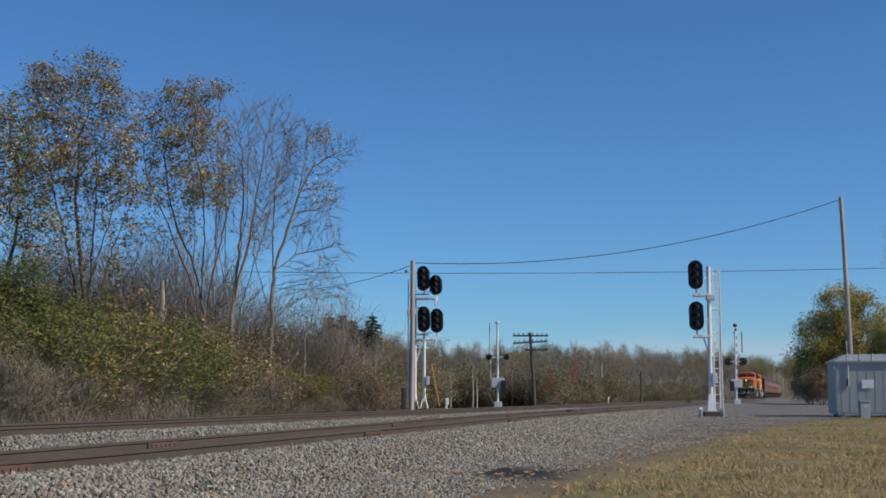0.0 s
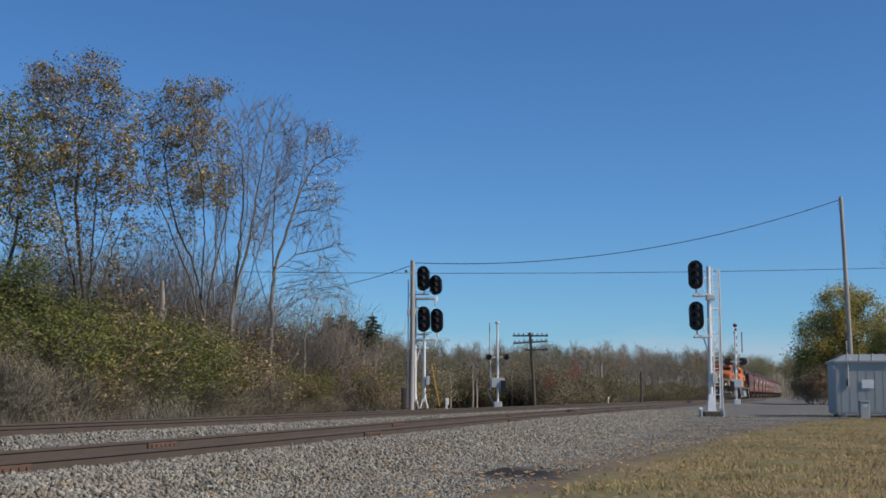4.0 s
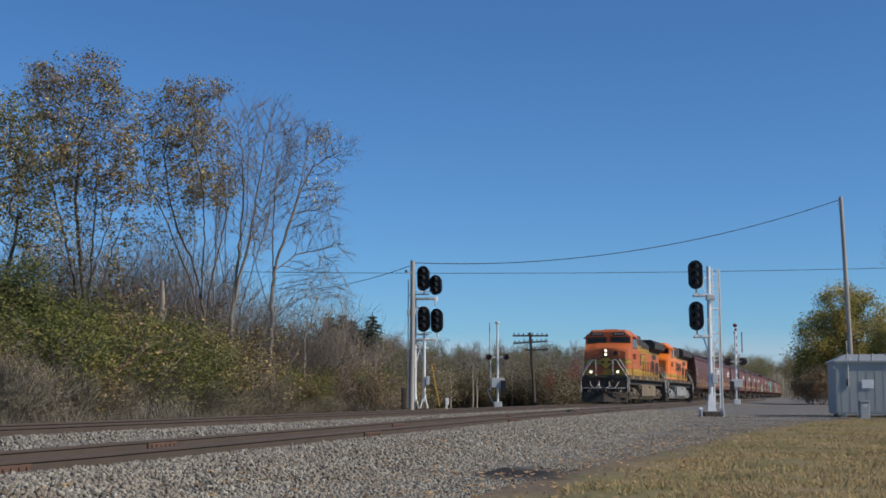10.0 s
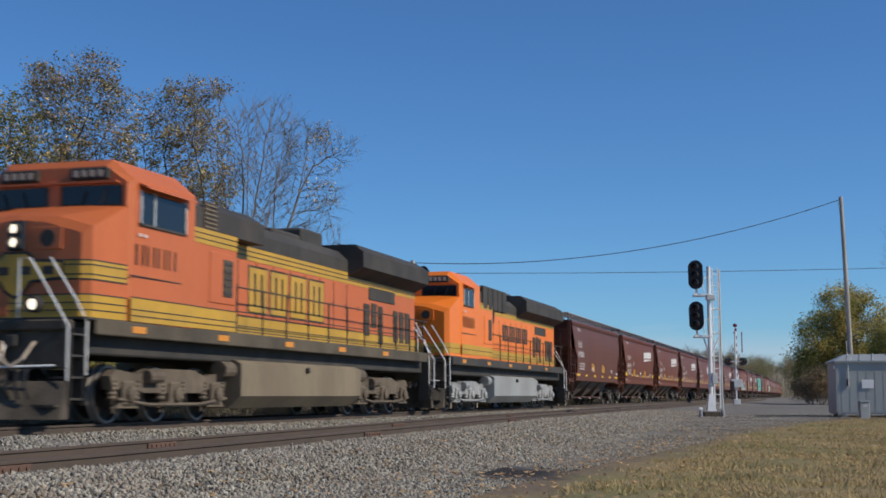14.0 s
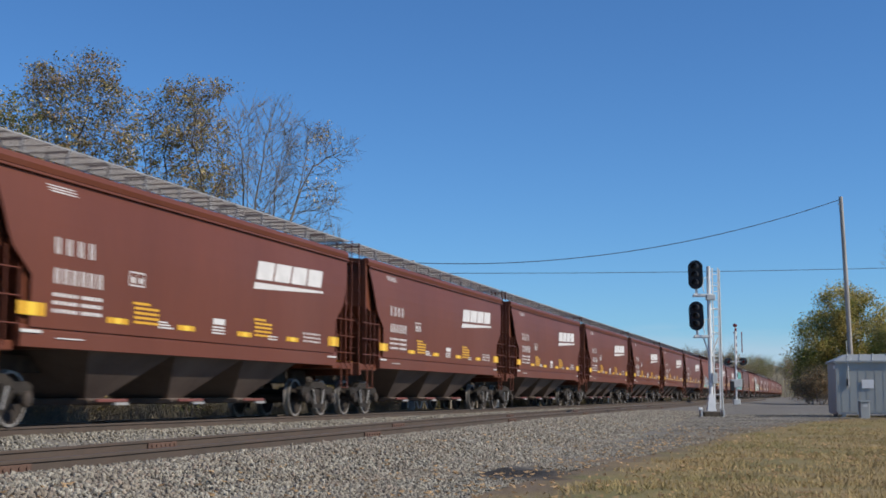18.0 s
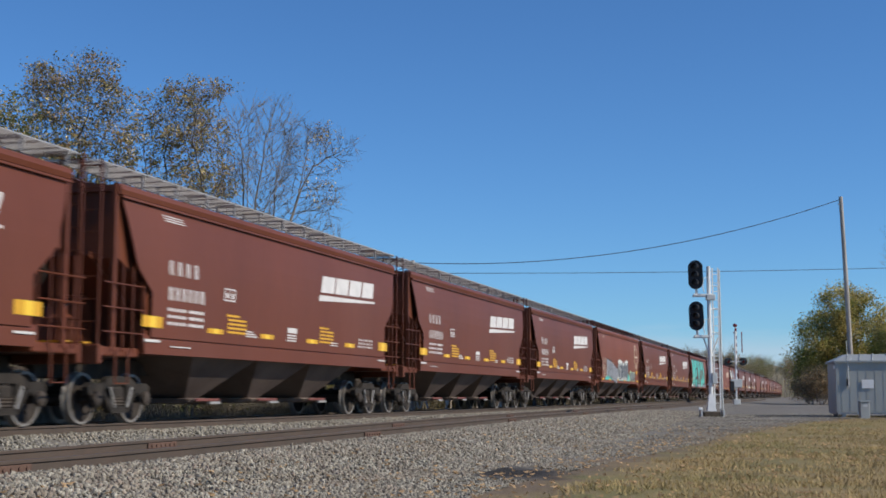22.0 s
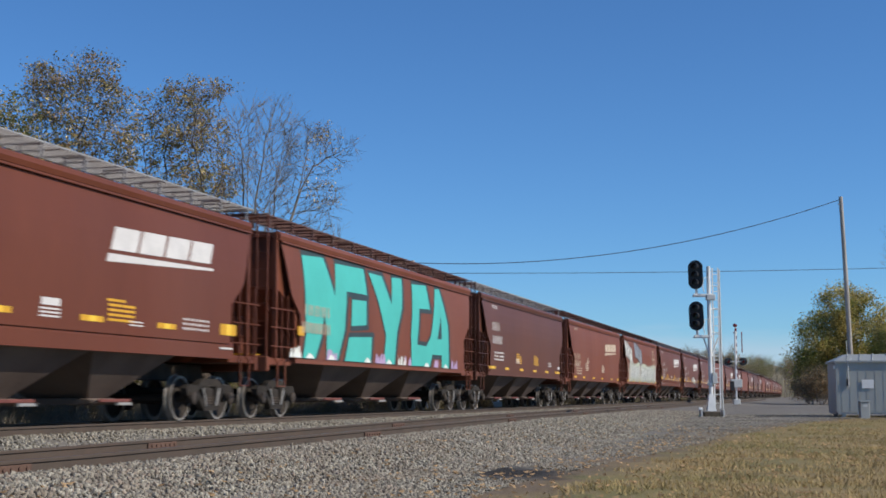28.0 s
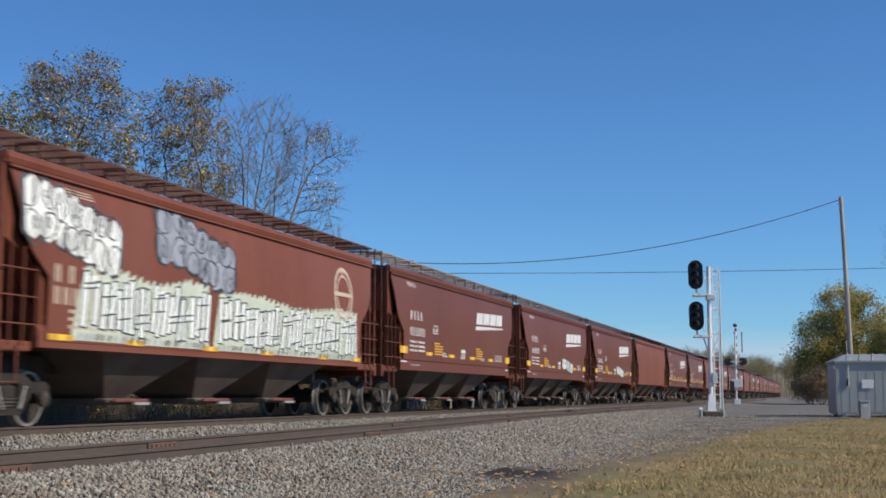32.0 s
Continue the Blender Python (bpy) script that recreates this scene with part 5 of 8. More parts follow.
def block_tag(h, u, z, w, hh, n, fill, ground, rng, label):
    """Tall slanted sprayed bars packed together over a pale ragged ground, split by thin dark lines."""
    ragged = [(u - 0.25, z), (u + w + 0.1, z)]
    m = 5 * n
    for i in range(m):
        f = 1 - i / (m - 1)
        ragged.append((u + w * f + (0.1 if i % 2 else -0.02), z + hh * (0.93 + 0.10 * (i % 2) + 0.06 * math.sin(9 * f) + 0.05 * rng.random())))
    g = paint_patch("tag_ground", ragged, ground, h, 0.005)
    g["label"] = label
    a = u
    for i in range(n):
        wd = w / n
        lean = rng.uniform(-0.05, 0.22)
        s, d = Shape(), Shape()
        kinds = rng.choice(((0.0, 0.62), (0.0, 0.38, 0.70), (0.05, 0.55), (0.0, 0.33, 0.66)))
        for f in kinds:
            x = a + wd * f
            bw = wd * rng.uniform(0.26, 0.40)
            z0, z1 = z + hh * rng.uniform(0.10, 0.24), z + hh * rng.uniform(0.74, 0.96)
            ribbon(s, [(x + bw / 2, z0), (x + bw / 2 + lean * 0.5, (z0 + z1) / 2), (x + bw / 2 + lean, z1)], bw, 0.010)
            for e in (0, 1):
                ribbon(d, [(x + bw * e, z0 - 0.02), (x + bw * e + lean * 0.5, (z0 + z1) / 2), (x + bw * e + lean, z1 + 0.02)], 0.032, 0.014)
            ribbon(d, [(x, z0), (x + bw, z0 - 0.02)], 0.026, 0.014)
            ribbon(d, [(x + lean, z1), (x + bw + lean, z1 + 0.03)], 0.026, 0.014)
        for k in range(2):
            zb = z + hh * rng.uniform(0.25, 0.85)
            ribbon(s, [(a + wd * 0.1 + lean * .5, zb), (a + wd * 0.85 + lean * .5, zb + 0.05)], hh * 0.10, 0.011)
            ribbon(d, [(a + wd * 0.12 + lean * .5, zb - hh * .05), (a + wd * 0.85 + lean * .5, zb + 0.05 - hh * .05)], 0.026, 0.015)
        part("tag_fill", s, fill, g)
        part("tag_line", d, M["spray_dark"], g)
        drip = Shape()
        for k in range(3):
            x = a + wd * (k + rng.random() * 0.6) / 3
            ribbon(drip, [(x - 0.08, z + 0.02), (x, z + hh * 0.1)], wd * 0.12, 0.012)
        part("tag_shade", drip, M["spray_grey"] if i % 2 else M["spray_silver"], g)
        a += wd


def offset(poly, d):
    """The outline grown outward by a distance, corner by corner."""
    n = len(poly)
    area = sum(poly[i][0] * poly[(i + 1) % n][1] - poly[(i + 1) % n][0] * poly[i][1] for i in range(n))
    sg = 1 if area > 0 else -1
    out = []
    for i in range(n):
        p, q, r = Vector(poly[i - 1]), Vector(poly[i]), Vector(poly[(i + 1) % n])
        a, b = (q - p).normalized(), (r - q).normalized()
        na, nb = Vector((a.y, -a.x)) * sg, Vector((b.y, -b.x)) * sg
        m = na + nb
        m = m / max(0.6, m.length_squared / 2) if m.length > 1e-4 else na
        out.append((q.x + m.x * d, q.y + m.y * d))
    return out


def round_emblem(h, u, z, r, ink):
    """A faded round painted herald: ring and cross bars."""
    s = Shape()
    n = 28
    for i in range(n):
        a0, a1 = 2 * math.pi * i / n, 2 * math.pi * (i + 1) / n
        for r0, r1 in ((r, r * 0.86), (r * 0.72, r * 0.64)):
            k = len(s.v)
            for rr, a in ((r0, a0), (r0, a1), (r1, a1), (r1, a0)):
                zz = z + rr * math.sin(a) * 1.0
                s.v.append((LEN[0] / 2 - u - rr * math.cos(a), side_y(zz) + 0.006, zz))
            s.f.append((k, k + 1, k + 2, k + 3))
    o = part("round_emblem", s, ink, h, "faded cream round emblem")
    part("emblem_cross", rects([(u - r * 0.86, z - 0.05, r * 1.72, 0.1), (u - 0.05, z - r * 0.86, 0.1, r * 1.72)], 0.006), ink, o)


def make_train():
    rng = random.Random(11)
    at = 0.0
    for old in (True, False):
        lo = build_loco(old)
        TRAIN.append((lo, at + LOCO / 2))
        at += LOCO
    proto = {}
    for key, dx in (("hopper", 0.07), ("hopper_dark", 0.07), ("hopper_red", 0.79)):
        proto[key] = build_hopper(M[key])
        lengthen(proto[key], dx)
    kinds = ["dark"] + ["std"] * 7 + ["silver_tag", "std", "std", "teal", "dark", "faded", "white_tag", "std", "small_tag", "small_tag", "plain"]
    kinds += ["std", "std", "plain", "std", "dark", "std", "plain", "std", "std", "plain", "std", "dark", "std", "std", "plain", "std", "std", "dark", "std", "std", "plain", "std", "std"]
    words = {
        "dark": "dark brown covered hopper car with plain dusty sides and yellow reflectors",
        "std": "brown-red covered hopper car with white slanted emblem and yellow reflectors",
        "silver_tag": "faded red covered hopper car with silver and green sprayed tags",
        "teal": "brown-red covered hopper car with huge turquoise sprayed letters",
        "faded": "faded red covered hopper car with a worn cream emblem",
        "white_tag": "faded red covered hopper car covered in white and silver tags",
        "small_tag": "brown-red covered hopper car with emblem and small white tags",
        "plain": "plain faded red covered hopper car without emblem",
    }
    used = set()
    for i, kd in enumerate(kinds):
        key = {"dark": "hopper_dark", "std": "hopper", "small_tag": "hopper", "teal": "hopper_red", "silver_tag": "hopper_red", "faded": "hopper_red", "white_tag": "hopper_red", "plain": "hopper_red"}[kd]
        if key in used:
            h = copy_thing(proto[key], Matrix.Identity(4))
        else:
            h = proto[key]
            used.add(key)
        if i > 19:
            for o in [c for c in h.children_recursive if c.name.startswith(("walk_bracket", "bearing", "spring"))]:
                bpy.data.objects.remove(o)
        SPAWN.append((h, kd))
        tagged(h, words[kd])
        length = LONG_CAR if key == "hopper_red" else CAR
        TRAIN.append((h, at + length / 2))
        at += length
    for h, kd in SPAWN:
        LEN[0] = LONG_CAR if kd in ("silver_tag", "teal", "faded", "white_tag", "plain") else CAR
        if kd in ("std", "small_tag"):
            standard_marks(h, rng, M["white"], "new")
            emblem_blocks(h, 10.64, 3.04, M["white"])
        elif kd == "dark":
            standard_marks(h, rng, M["white"], "dark")
        elif kd == "faded":
            standard_marks(h, rng, M["cream"], "old")
            emblem_blocks(h, 11.9, 2.98, M["cream"])
        elif kd == "teal":
            big_letters(h)
            part("road_mark", rects(rings(2.15, 2.42, 4, 1.75, 0.26, 0.25, 0.07) + rings(2.0, 2.0, 6, 1.95, 0.26, 0.25, 0.07), 0.03), M["cream"], h, "row of faded painted character blocks")["kind"] = "stuff"
            part("reflector_panel", rects([(1.75, 1.92, 0.4, 0.22)], 0.024), M["yellow"], h, "yellow reflective panel")
        elif kd == "silver_tag":
            standard_marks(h, rng, M["cream"], "old")
            part("reflector_panel", rects([(16.1, 1.92, 0.72, 0.2)]), M["yellow"], h, "yellow reflective panel")
            paint_patch("tag_ground", [(3.0, 1.42), (15.4, 1.42), (15.2, 1.62), (12.9, 1.7), (12.2, 2.0), (9.0, 1.9), (7.8, 2.1), (4.0, 1.9)], M["teal"], h, 0.004)["label"] = "green sprayed ground behind the tags"
            throw_up(h, 3.5, 1.46, 4.2, 1.0, 6, M["spray_silver"], M["spray_dark"], rng, "silver sprayed tag letters", 1)
            block_tag(h, 8.0, 1.44, 4.2, 1.15, 10, M["spray_silver"], M["spray_white"], rng, "silver jagged tag")
            block_tag(h, 13.2, 1.42, 2.3, 0.6, 7, M["spray_white"], M["spray_green"], rng, "small pale tag")
            round_emblem(h, 16.1, 3.02, 0.80, M["cream"])
        elif kd == "white_tag":
            standard_marks(h, rng, M["cream"], "old")
            block_tag(h, 2.9, 1.42, 4.9, 1.22, 8, M["spray_white"], M["spray_pale"], rng, "tall white tag letters along the sill")
            block_tag(h, 8.3, 1.42, 8.5, 1.18, 13, M["spray_white"], M["spray_pale"], rng, "tall white tag letters along the sill")
            throw_up(h, 1.1, 2.80, 3.0, 1.05, 7, M["spray_white"], M["spray_grey"], rng, "white swollen tag")
            throw_up(h, 5.5, 2.80, 3.4, 1.1, 6, M["spray_silver"], M["spray_dark"], rng, "grey swollen tag")
            round_emblem(h, 15.76, 3.1, 0.70, M["cream"])
        else:
            standard_marks(h, rng, M["cream"], "bare")
        if kd == "small_tag":
            throw_up(h, 9.5, 1.7, 2.8, 0.5, 5, M["spray_white"], M["spray_grey"], rng, "small pale tag", 1)


SPAWN = []
make_train()


# ---- lineside: signals, crossing masts, poles, shed ----
def place(x_off, y, z=None):
    return Matrix.Translation((x_off, y, ground_z(x_off, y) if z is None else z))


def signal_head(parent, c, lit=None, k_=1.0):
    """Tall rounded black target with three hooded lamps, facing -y."""
    n = 18
    w, hh = 0.29, 0.56 * k_
    poly = []
    for i in range(n):
        a = 2 * math.pi * i / n
        poly.append((w * math.cos(a), (hh - w) * (1 if math.sin(a) > 0 else -1) + w * math.sin(a)))
    head = part("signal_head", Shape().prism([(c[0] + a, c[2] + b) for a, b in poly], c[1] - 0.02, c[1] + 0.02), M["signal_black"], parent, "black three-lamp signal head")
    part("head_housing", Shape().prism([(c[0] + a * 0.72, c[2] + b * 0.86) for a, b in poly], c[1] + 0.02, c[1] + 0.34), M["signal_black"], head)
    for k in range(3):
        z = c[2] + (0.31 - 0.31 * k) * k_
        hood = Shape()
        ring = []
        for i in range(9):
            a = math.pi * (-0.15 + 1.3 * i / 8)
            ring.append((math.cos(a), math.sin(a)))
        rs = [[(c[0] + r * u, y, z + r * v) for u, v in ring] for y, r in ((c[1] - 0.02, 0.14), (c[1] - 0.30, 0.13))]
        inn = [[(c[0] + r * u, y, z + r * v) for u, v in reversed(ring)] for y, r in ((c[1] - 0.02, 0.125), (c[1] - 0.30, 0.115))]
        hood.loft([rs[0] + inn[0], rs[1] + inn[1]])
        part("lamp_hood", hood, M["signal_black"], head)
        part("lamp_lens", Shape().lathe([(0.02, -0.03), (0.10, -0.025), (0.10, 0.0)], (c[0], c[1] - 0.01, z), "y", 14), M["lens_red"] if (lit and k == 2) else M["lens"], head)
    part("head_bracket", Shape().tube([(c[0], c[1] + 0.12, c[2] - 0.5), (c[0], c[1] + 0.12, c[2] - 0.72), (c[0] + 0.02, c[1] + 0.14, c[2] - 0.74)], 0.05, 8), M["alu"], head)
    head.matrix_basis = Matrix.Translation(c) @ Matrix.Rotation(radians(-22), 4, "Z") @ Matrix.Translation(-Vector(c))
    return head


def lattice_ladder(parent, x, y, z0, z1, w=0.36):
    s = Shape()
    for k in (-1, 1):
        s.box((x + k * w / 2, y, (z0 + z1) / 2), (0.05, 0.03, z1 - z0))
    ld = part("ladder", s, M["alu"], parent)
    n = int((z1 - z0) / 0.33)
    for i in range(n):
        part("rung", Shape().cyl((x - w / 2, y, z0 + 0.2 + 0.33 * i), (x + w / 2, y, z0 + 0.2 + 0.33 * i), 0.013, n=5), M["alu"], ld)
    return ld


def bracket_platform(parent, x0, x1, y, z):
    s = Shape()
    s.box(((x0 + x1) / 2, y, z), (x1 - x0, 0.10, 0.10), b=0.015)
    s.box(((x0 + x1) / 2, y + 0.2, z - 0.03), (x1 - x0, 0.05, 0.06))
    s.box((x1 - 0.08, y + 0.1, z - 0.16), (0.07, 0.3, 0.3), b=0.01)
    return part("bracket", s, M["alu"], parent)


def right_signal():
    t = thing("railway_signal", place(10.25, 52.0), "silver signal mast with two black three-lamp heads beside the track", "railway signal", "signals at the junction")
    m = Shape().cyl((0, 0, 0.3), (0, 0, 5.75), 0.085, 0.075, 14)
    m.cyl((0, 0, 1.2), (0, 0, 1.25), 0.13, n=12)
    mast = part("mast", m, M["alu"], t)
    b = Shape()
    b.add([(-0.17, -0.17, 0.2), (0.17, -0.17, 0.2), (0.17, 0.17, 0.2), (-0.17, 0.17, 0.2), (-0.085, -0.085, 0.85), (0.085, -0.085, 0.85), (0.085, 0.085, 0.85), (-0.085, 0.085, 0.85)],
          [(0, 1, 5, 4), (1, 2, 6, 5), (2, 3, 7, 6), (3, 0, 4, 7), (4, 5, 6, 7), (0, 3, 2, 1)])
    part("mast_base", b, M["alu"], t)
    part("foundation", Shape().box((0, 0, 0.08), (0.62, 0.6, 0.20), b=0.03), M["pilot"], t, "grey step frame at the mast foot")
    for sx in (-0.42, 0.42):
        part("foundation_leg", Shape().box((sx, -0.1, 0.05), (0.06, 0.5, 0.42)), M["galv"], t)
    lattice_ladder(t, 0.28, 0.12, 0.3, 5.7, 0.22)
    tall = Shape().cyl((0.5, 0.25, 0.0), (0.46, 0.25, 5.65), 0.035, n=8)
    part("cable_pipe", tall, M["galv"], t)
    for z in (1.3, 2.3, 3.2, 4.1, 5.0):
        part("standoff", Shape().cyl((0, 0, z), (0.47, 0.25, z), 0.02, n=5), M["galv"], t)
    for z in (5.42, 3.83):
        signal_head(t, (-0.52, -0.12, z))
        bracket_platform(t, -0.6, 0.10, -0.02, z - 0.78)
    for sg in (-1, 1):
        part("brace", Shape().tube([(0.02, 0, 2.2), (sg * 0.28 + 0.05, 0.05, 3.0)], 0.03, 6), M["alu"], t)
    part("maintainer_box", Shape().box((0.14, -0.05, 1.45), (0.20, 0.2, 0.42), b=0.02), M["galv"], t)
    part("junction_box", Shape().box((0.05, -0.05, 4.55), (0.34, 0.26, 0.22), b=0.02), M["galv"], t, "dark junction box")
    part("arm_loop", Shape().tube([(0.0, -0.1, 5.3), (-0.2, -0.12, 5.3), (-0.26, -0.12, 5.0), (-0.2, -0.12, 4.75)], 0.018, 6), M["alu"], t)
    part("arm_loop", Shape().tube([(0.0, -0.1, 3.7), (-0.2, -0.12, 3.7), (-0.26, -0.12, 3.4), (-0.2, -0.12, 3.15)], 0.018, 6), M["alu"], t)


def left_signal():
    t = thing("railway_signal", place(-1.0, 62.0, -0.06), "silver two-mast signal carrying four black lamp heads", "railway signal", "signals at the junction")
    for x in (-0.28, 0.14):
        part("mast", Shape().cyl((x, 0, 0.5), (x, 0, 5.1 if x < 0 else 4.3), 0.075, 0.07, 12), M["alu"], t)
        b = Shape()
        for sx, sy in ((-1, -1), (1, -1), (1, 1), (-1, 1)):
            b.tube([(x + sx * 0.17, sy * 0.17, 0.0), (x + sx * 0.04, sy * 0.04, 0.5)], 0.035, 6)
        b.cyl((x, 0, 0.3), (x, 0, 0.6), 0.10, n=10)
        part("splayed_base", b, M["alu"], t)
    for c, lit, kk in (((0.08, -0.15, 5.92), None, 1.03), ((0.65, -0.1, 5.62), None, 0.82), ((0.10, -0.15, 4.05), True, 1.05), ((0.70, -0.1, 3.98), None, 1.0)):
        signal_head(t, c, lit, kk)
    for z in (5.0, 3.12):
        bracket_platform(t, -0.45, 0.72, -0.02, z)
        s = Shape()
        s.tube([(-0.45, -0.25, z), (0.5, -0.25, z), (0.5, -0.25, z + 0.3), (-0.45, -0.25, z + 0.3)], 0.02, 5)
        part("platform_rail", s, M["alu"], t)
    lattice_ladder(t, -0.45, 0.15, 0.0, 5.9, 0.3)
    part("brace", Shape().tube([(-0.28, 0, 1.9), (0.0, 0, 2.9)], 0.03, 6), M["alu"], t)
    part("brace", Shape().tube([(0.14, 0, 1.9), (-0.1, 0, 2.9)], 0.03, 6), M["alu"], t)
    for z in (2.75, 3.35, 4.6, 5.2):
        part("cross_tie", Shape().box((-0.1, 0.02, z), (0.9, 0.08, 0.07), b=0.01), M["alu"], t)
    part("cable_box", Shape().box((-0.55, -0.1, 4.35), (0.2, 0.16, 0.26), b=0.02), M["galv"], t)
    part("relay_box", Shape().box((0.3, -0.05, 1.25), (0.16, 0.2, 0.4), b=0.02), M["galv"], t)


def crossing_mast(m, gate_side, label, k=1.0):
    """Grade-crossing mast: pole, crossarm with two flashing units, gate mechanism, raised gate arm."""
    t = thing("crossing_signal", m, label, "crossing signal", "crossing signals at the road")
    part("pole", Shape().cyl((0, 0, 0.2), (0, 0, 4.5), 0.06, 0.055, 10), M["alu"], t)
    part("pole_base", Shape().box((0, 0, 0.16), (0.42, 0.42, 0.34), b=0.03), M["galv"], t)
    part("bell", Shape().lathe([(0.02, 0.14), (0.10, 0.12), (0.13, 0.02), (0.11, 0.0)], (0, 0, 4.45), "z", 12), M["galv"], t)
    part("crossarm", Shape().box((0, 0, 2.68), (1.0, 0.07, 0.07)), M["galv"], t)
    for sx in (-1, 1):
        u = part("flasher", Shape().lathe([(0.02, 0.0), (0.26 * k, 0.0), (0.26 * k, 0.02), (0.12, 0.03), (0.10, 0.16), (0.02, 0.2)], (sx * 0.46, -0.06 if gate_side > 0 else 0.02, 2.68), "y", 16), M["signal_black"], t, "black round flasher unit")
        part("flasher_hood", Shape().loft([[(sx * 0.46 + r * math.cos(a), y, 2.68 + r * math.sin(a)) for a in [math.pi * (k / 8) for k in range(9)]] +
                                           [(sx * 0.46 + (r - 0.012) * math.cos(a), y, 2.68 + (r - 0.012) * math.sin(a)) for a in [math.pi * (1 - k / 8) for k in range(9)]] for y, r in ((-0.06, 0.12), (-0.3, 0.11))]), M["signal_black"], u)
        part("flasher_lens", Shape().lathe([(0.02, -0.02), (0.10, -0.015), (0.10, 0.0)], (sx * 0.46, -0.065, 2.68), "y", 12), M["lens_red"], u)
    part("gate_mechanism", Shape().box((gate_side * 0.0, 0, 1.32), (0.70, 0.40, 0.52), b=0.03), M["galv"], t, "grey gate mechanism box")
    part("counterweight", Shape().box((gate_side * 0.30, -0.24, 1.15), (0.26, 0.12, 0.6), b=0.02), M["signal_black"], t)
    return t


def stripes(t, x, z0, z1, w, n):
    arm = part("gate_arm", Shape().box((x, 0.2, (z0 + z1) / 2), (w, 0.04, z1 - z0)), M["sign_white"], t, "white raised gate arm with dark bands")
    for i in range(n):
        z = z0 + (i + 0.5) * (z1 - z0) / n
        part("arm_band", Shape().box((x, 0.2, z), (w + 0.006, 0.046, (z1 - z0) / n * 0.45)), M["lens_red"], arm)


def utility_pole(name, m, h, r0, r1, material, label, lean=0.0, category="utility pole", group="poles"):
    t = thing(name, m, label, category, group)
    rings = []
    for i in range(9):
        f = i / 8
        c = Vector((lean * f + 0.02 * math.sin(3 * f), 0, -0.3 + (h + 0.3) * f))
        r = r0 + (r1 - r0) * f
        rings.append([(c.x + r * math.cos(k * math.pi / 6), r * math.sin(k * math.pi / 6), c.z) for k in range(12)])
    part("pole_shaft", Shape().loft(rings), material, t)
    return t


def wire(points, r, label):
    s = Shape()
    s.tube(points, r, 5)
    tagged(part("overhead_wire", s, M["wire"]), label, "cable", "overhead wires")


def sag(a, b, d, n=24):
    a, b = Vector(a), Vector(b)
    return [a.lerp(b, i / n) - Vector((0, 0, d * 4 * (i / n) * (1 - i / n))) for i in range(n + 1)]


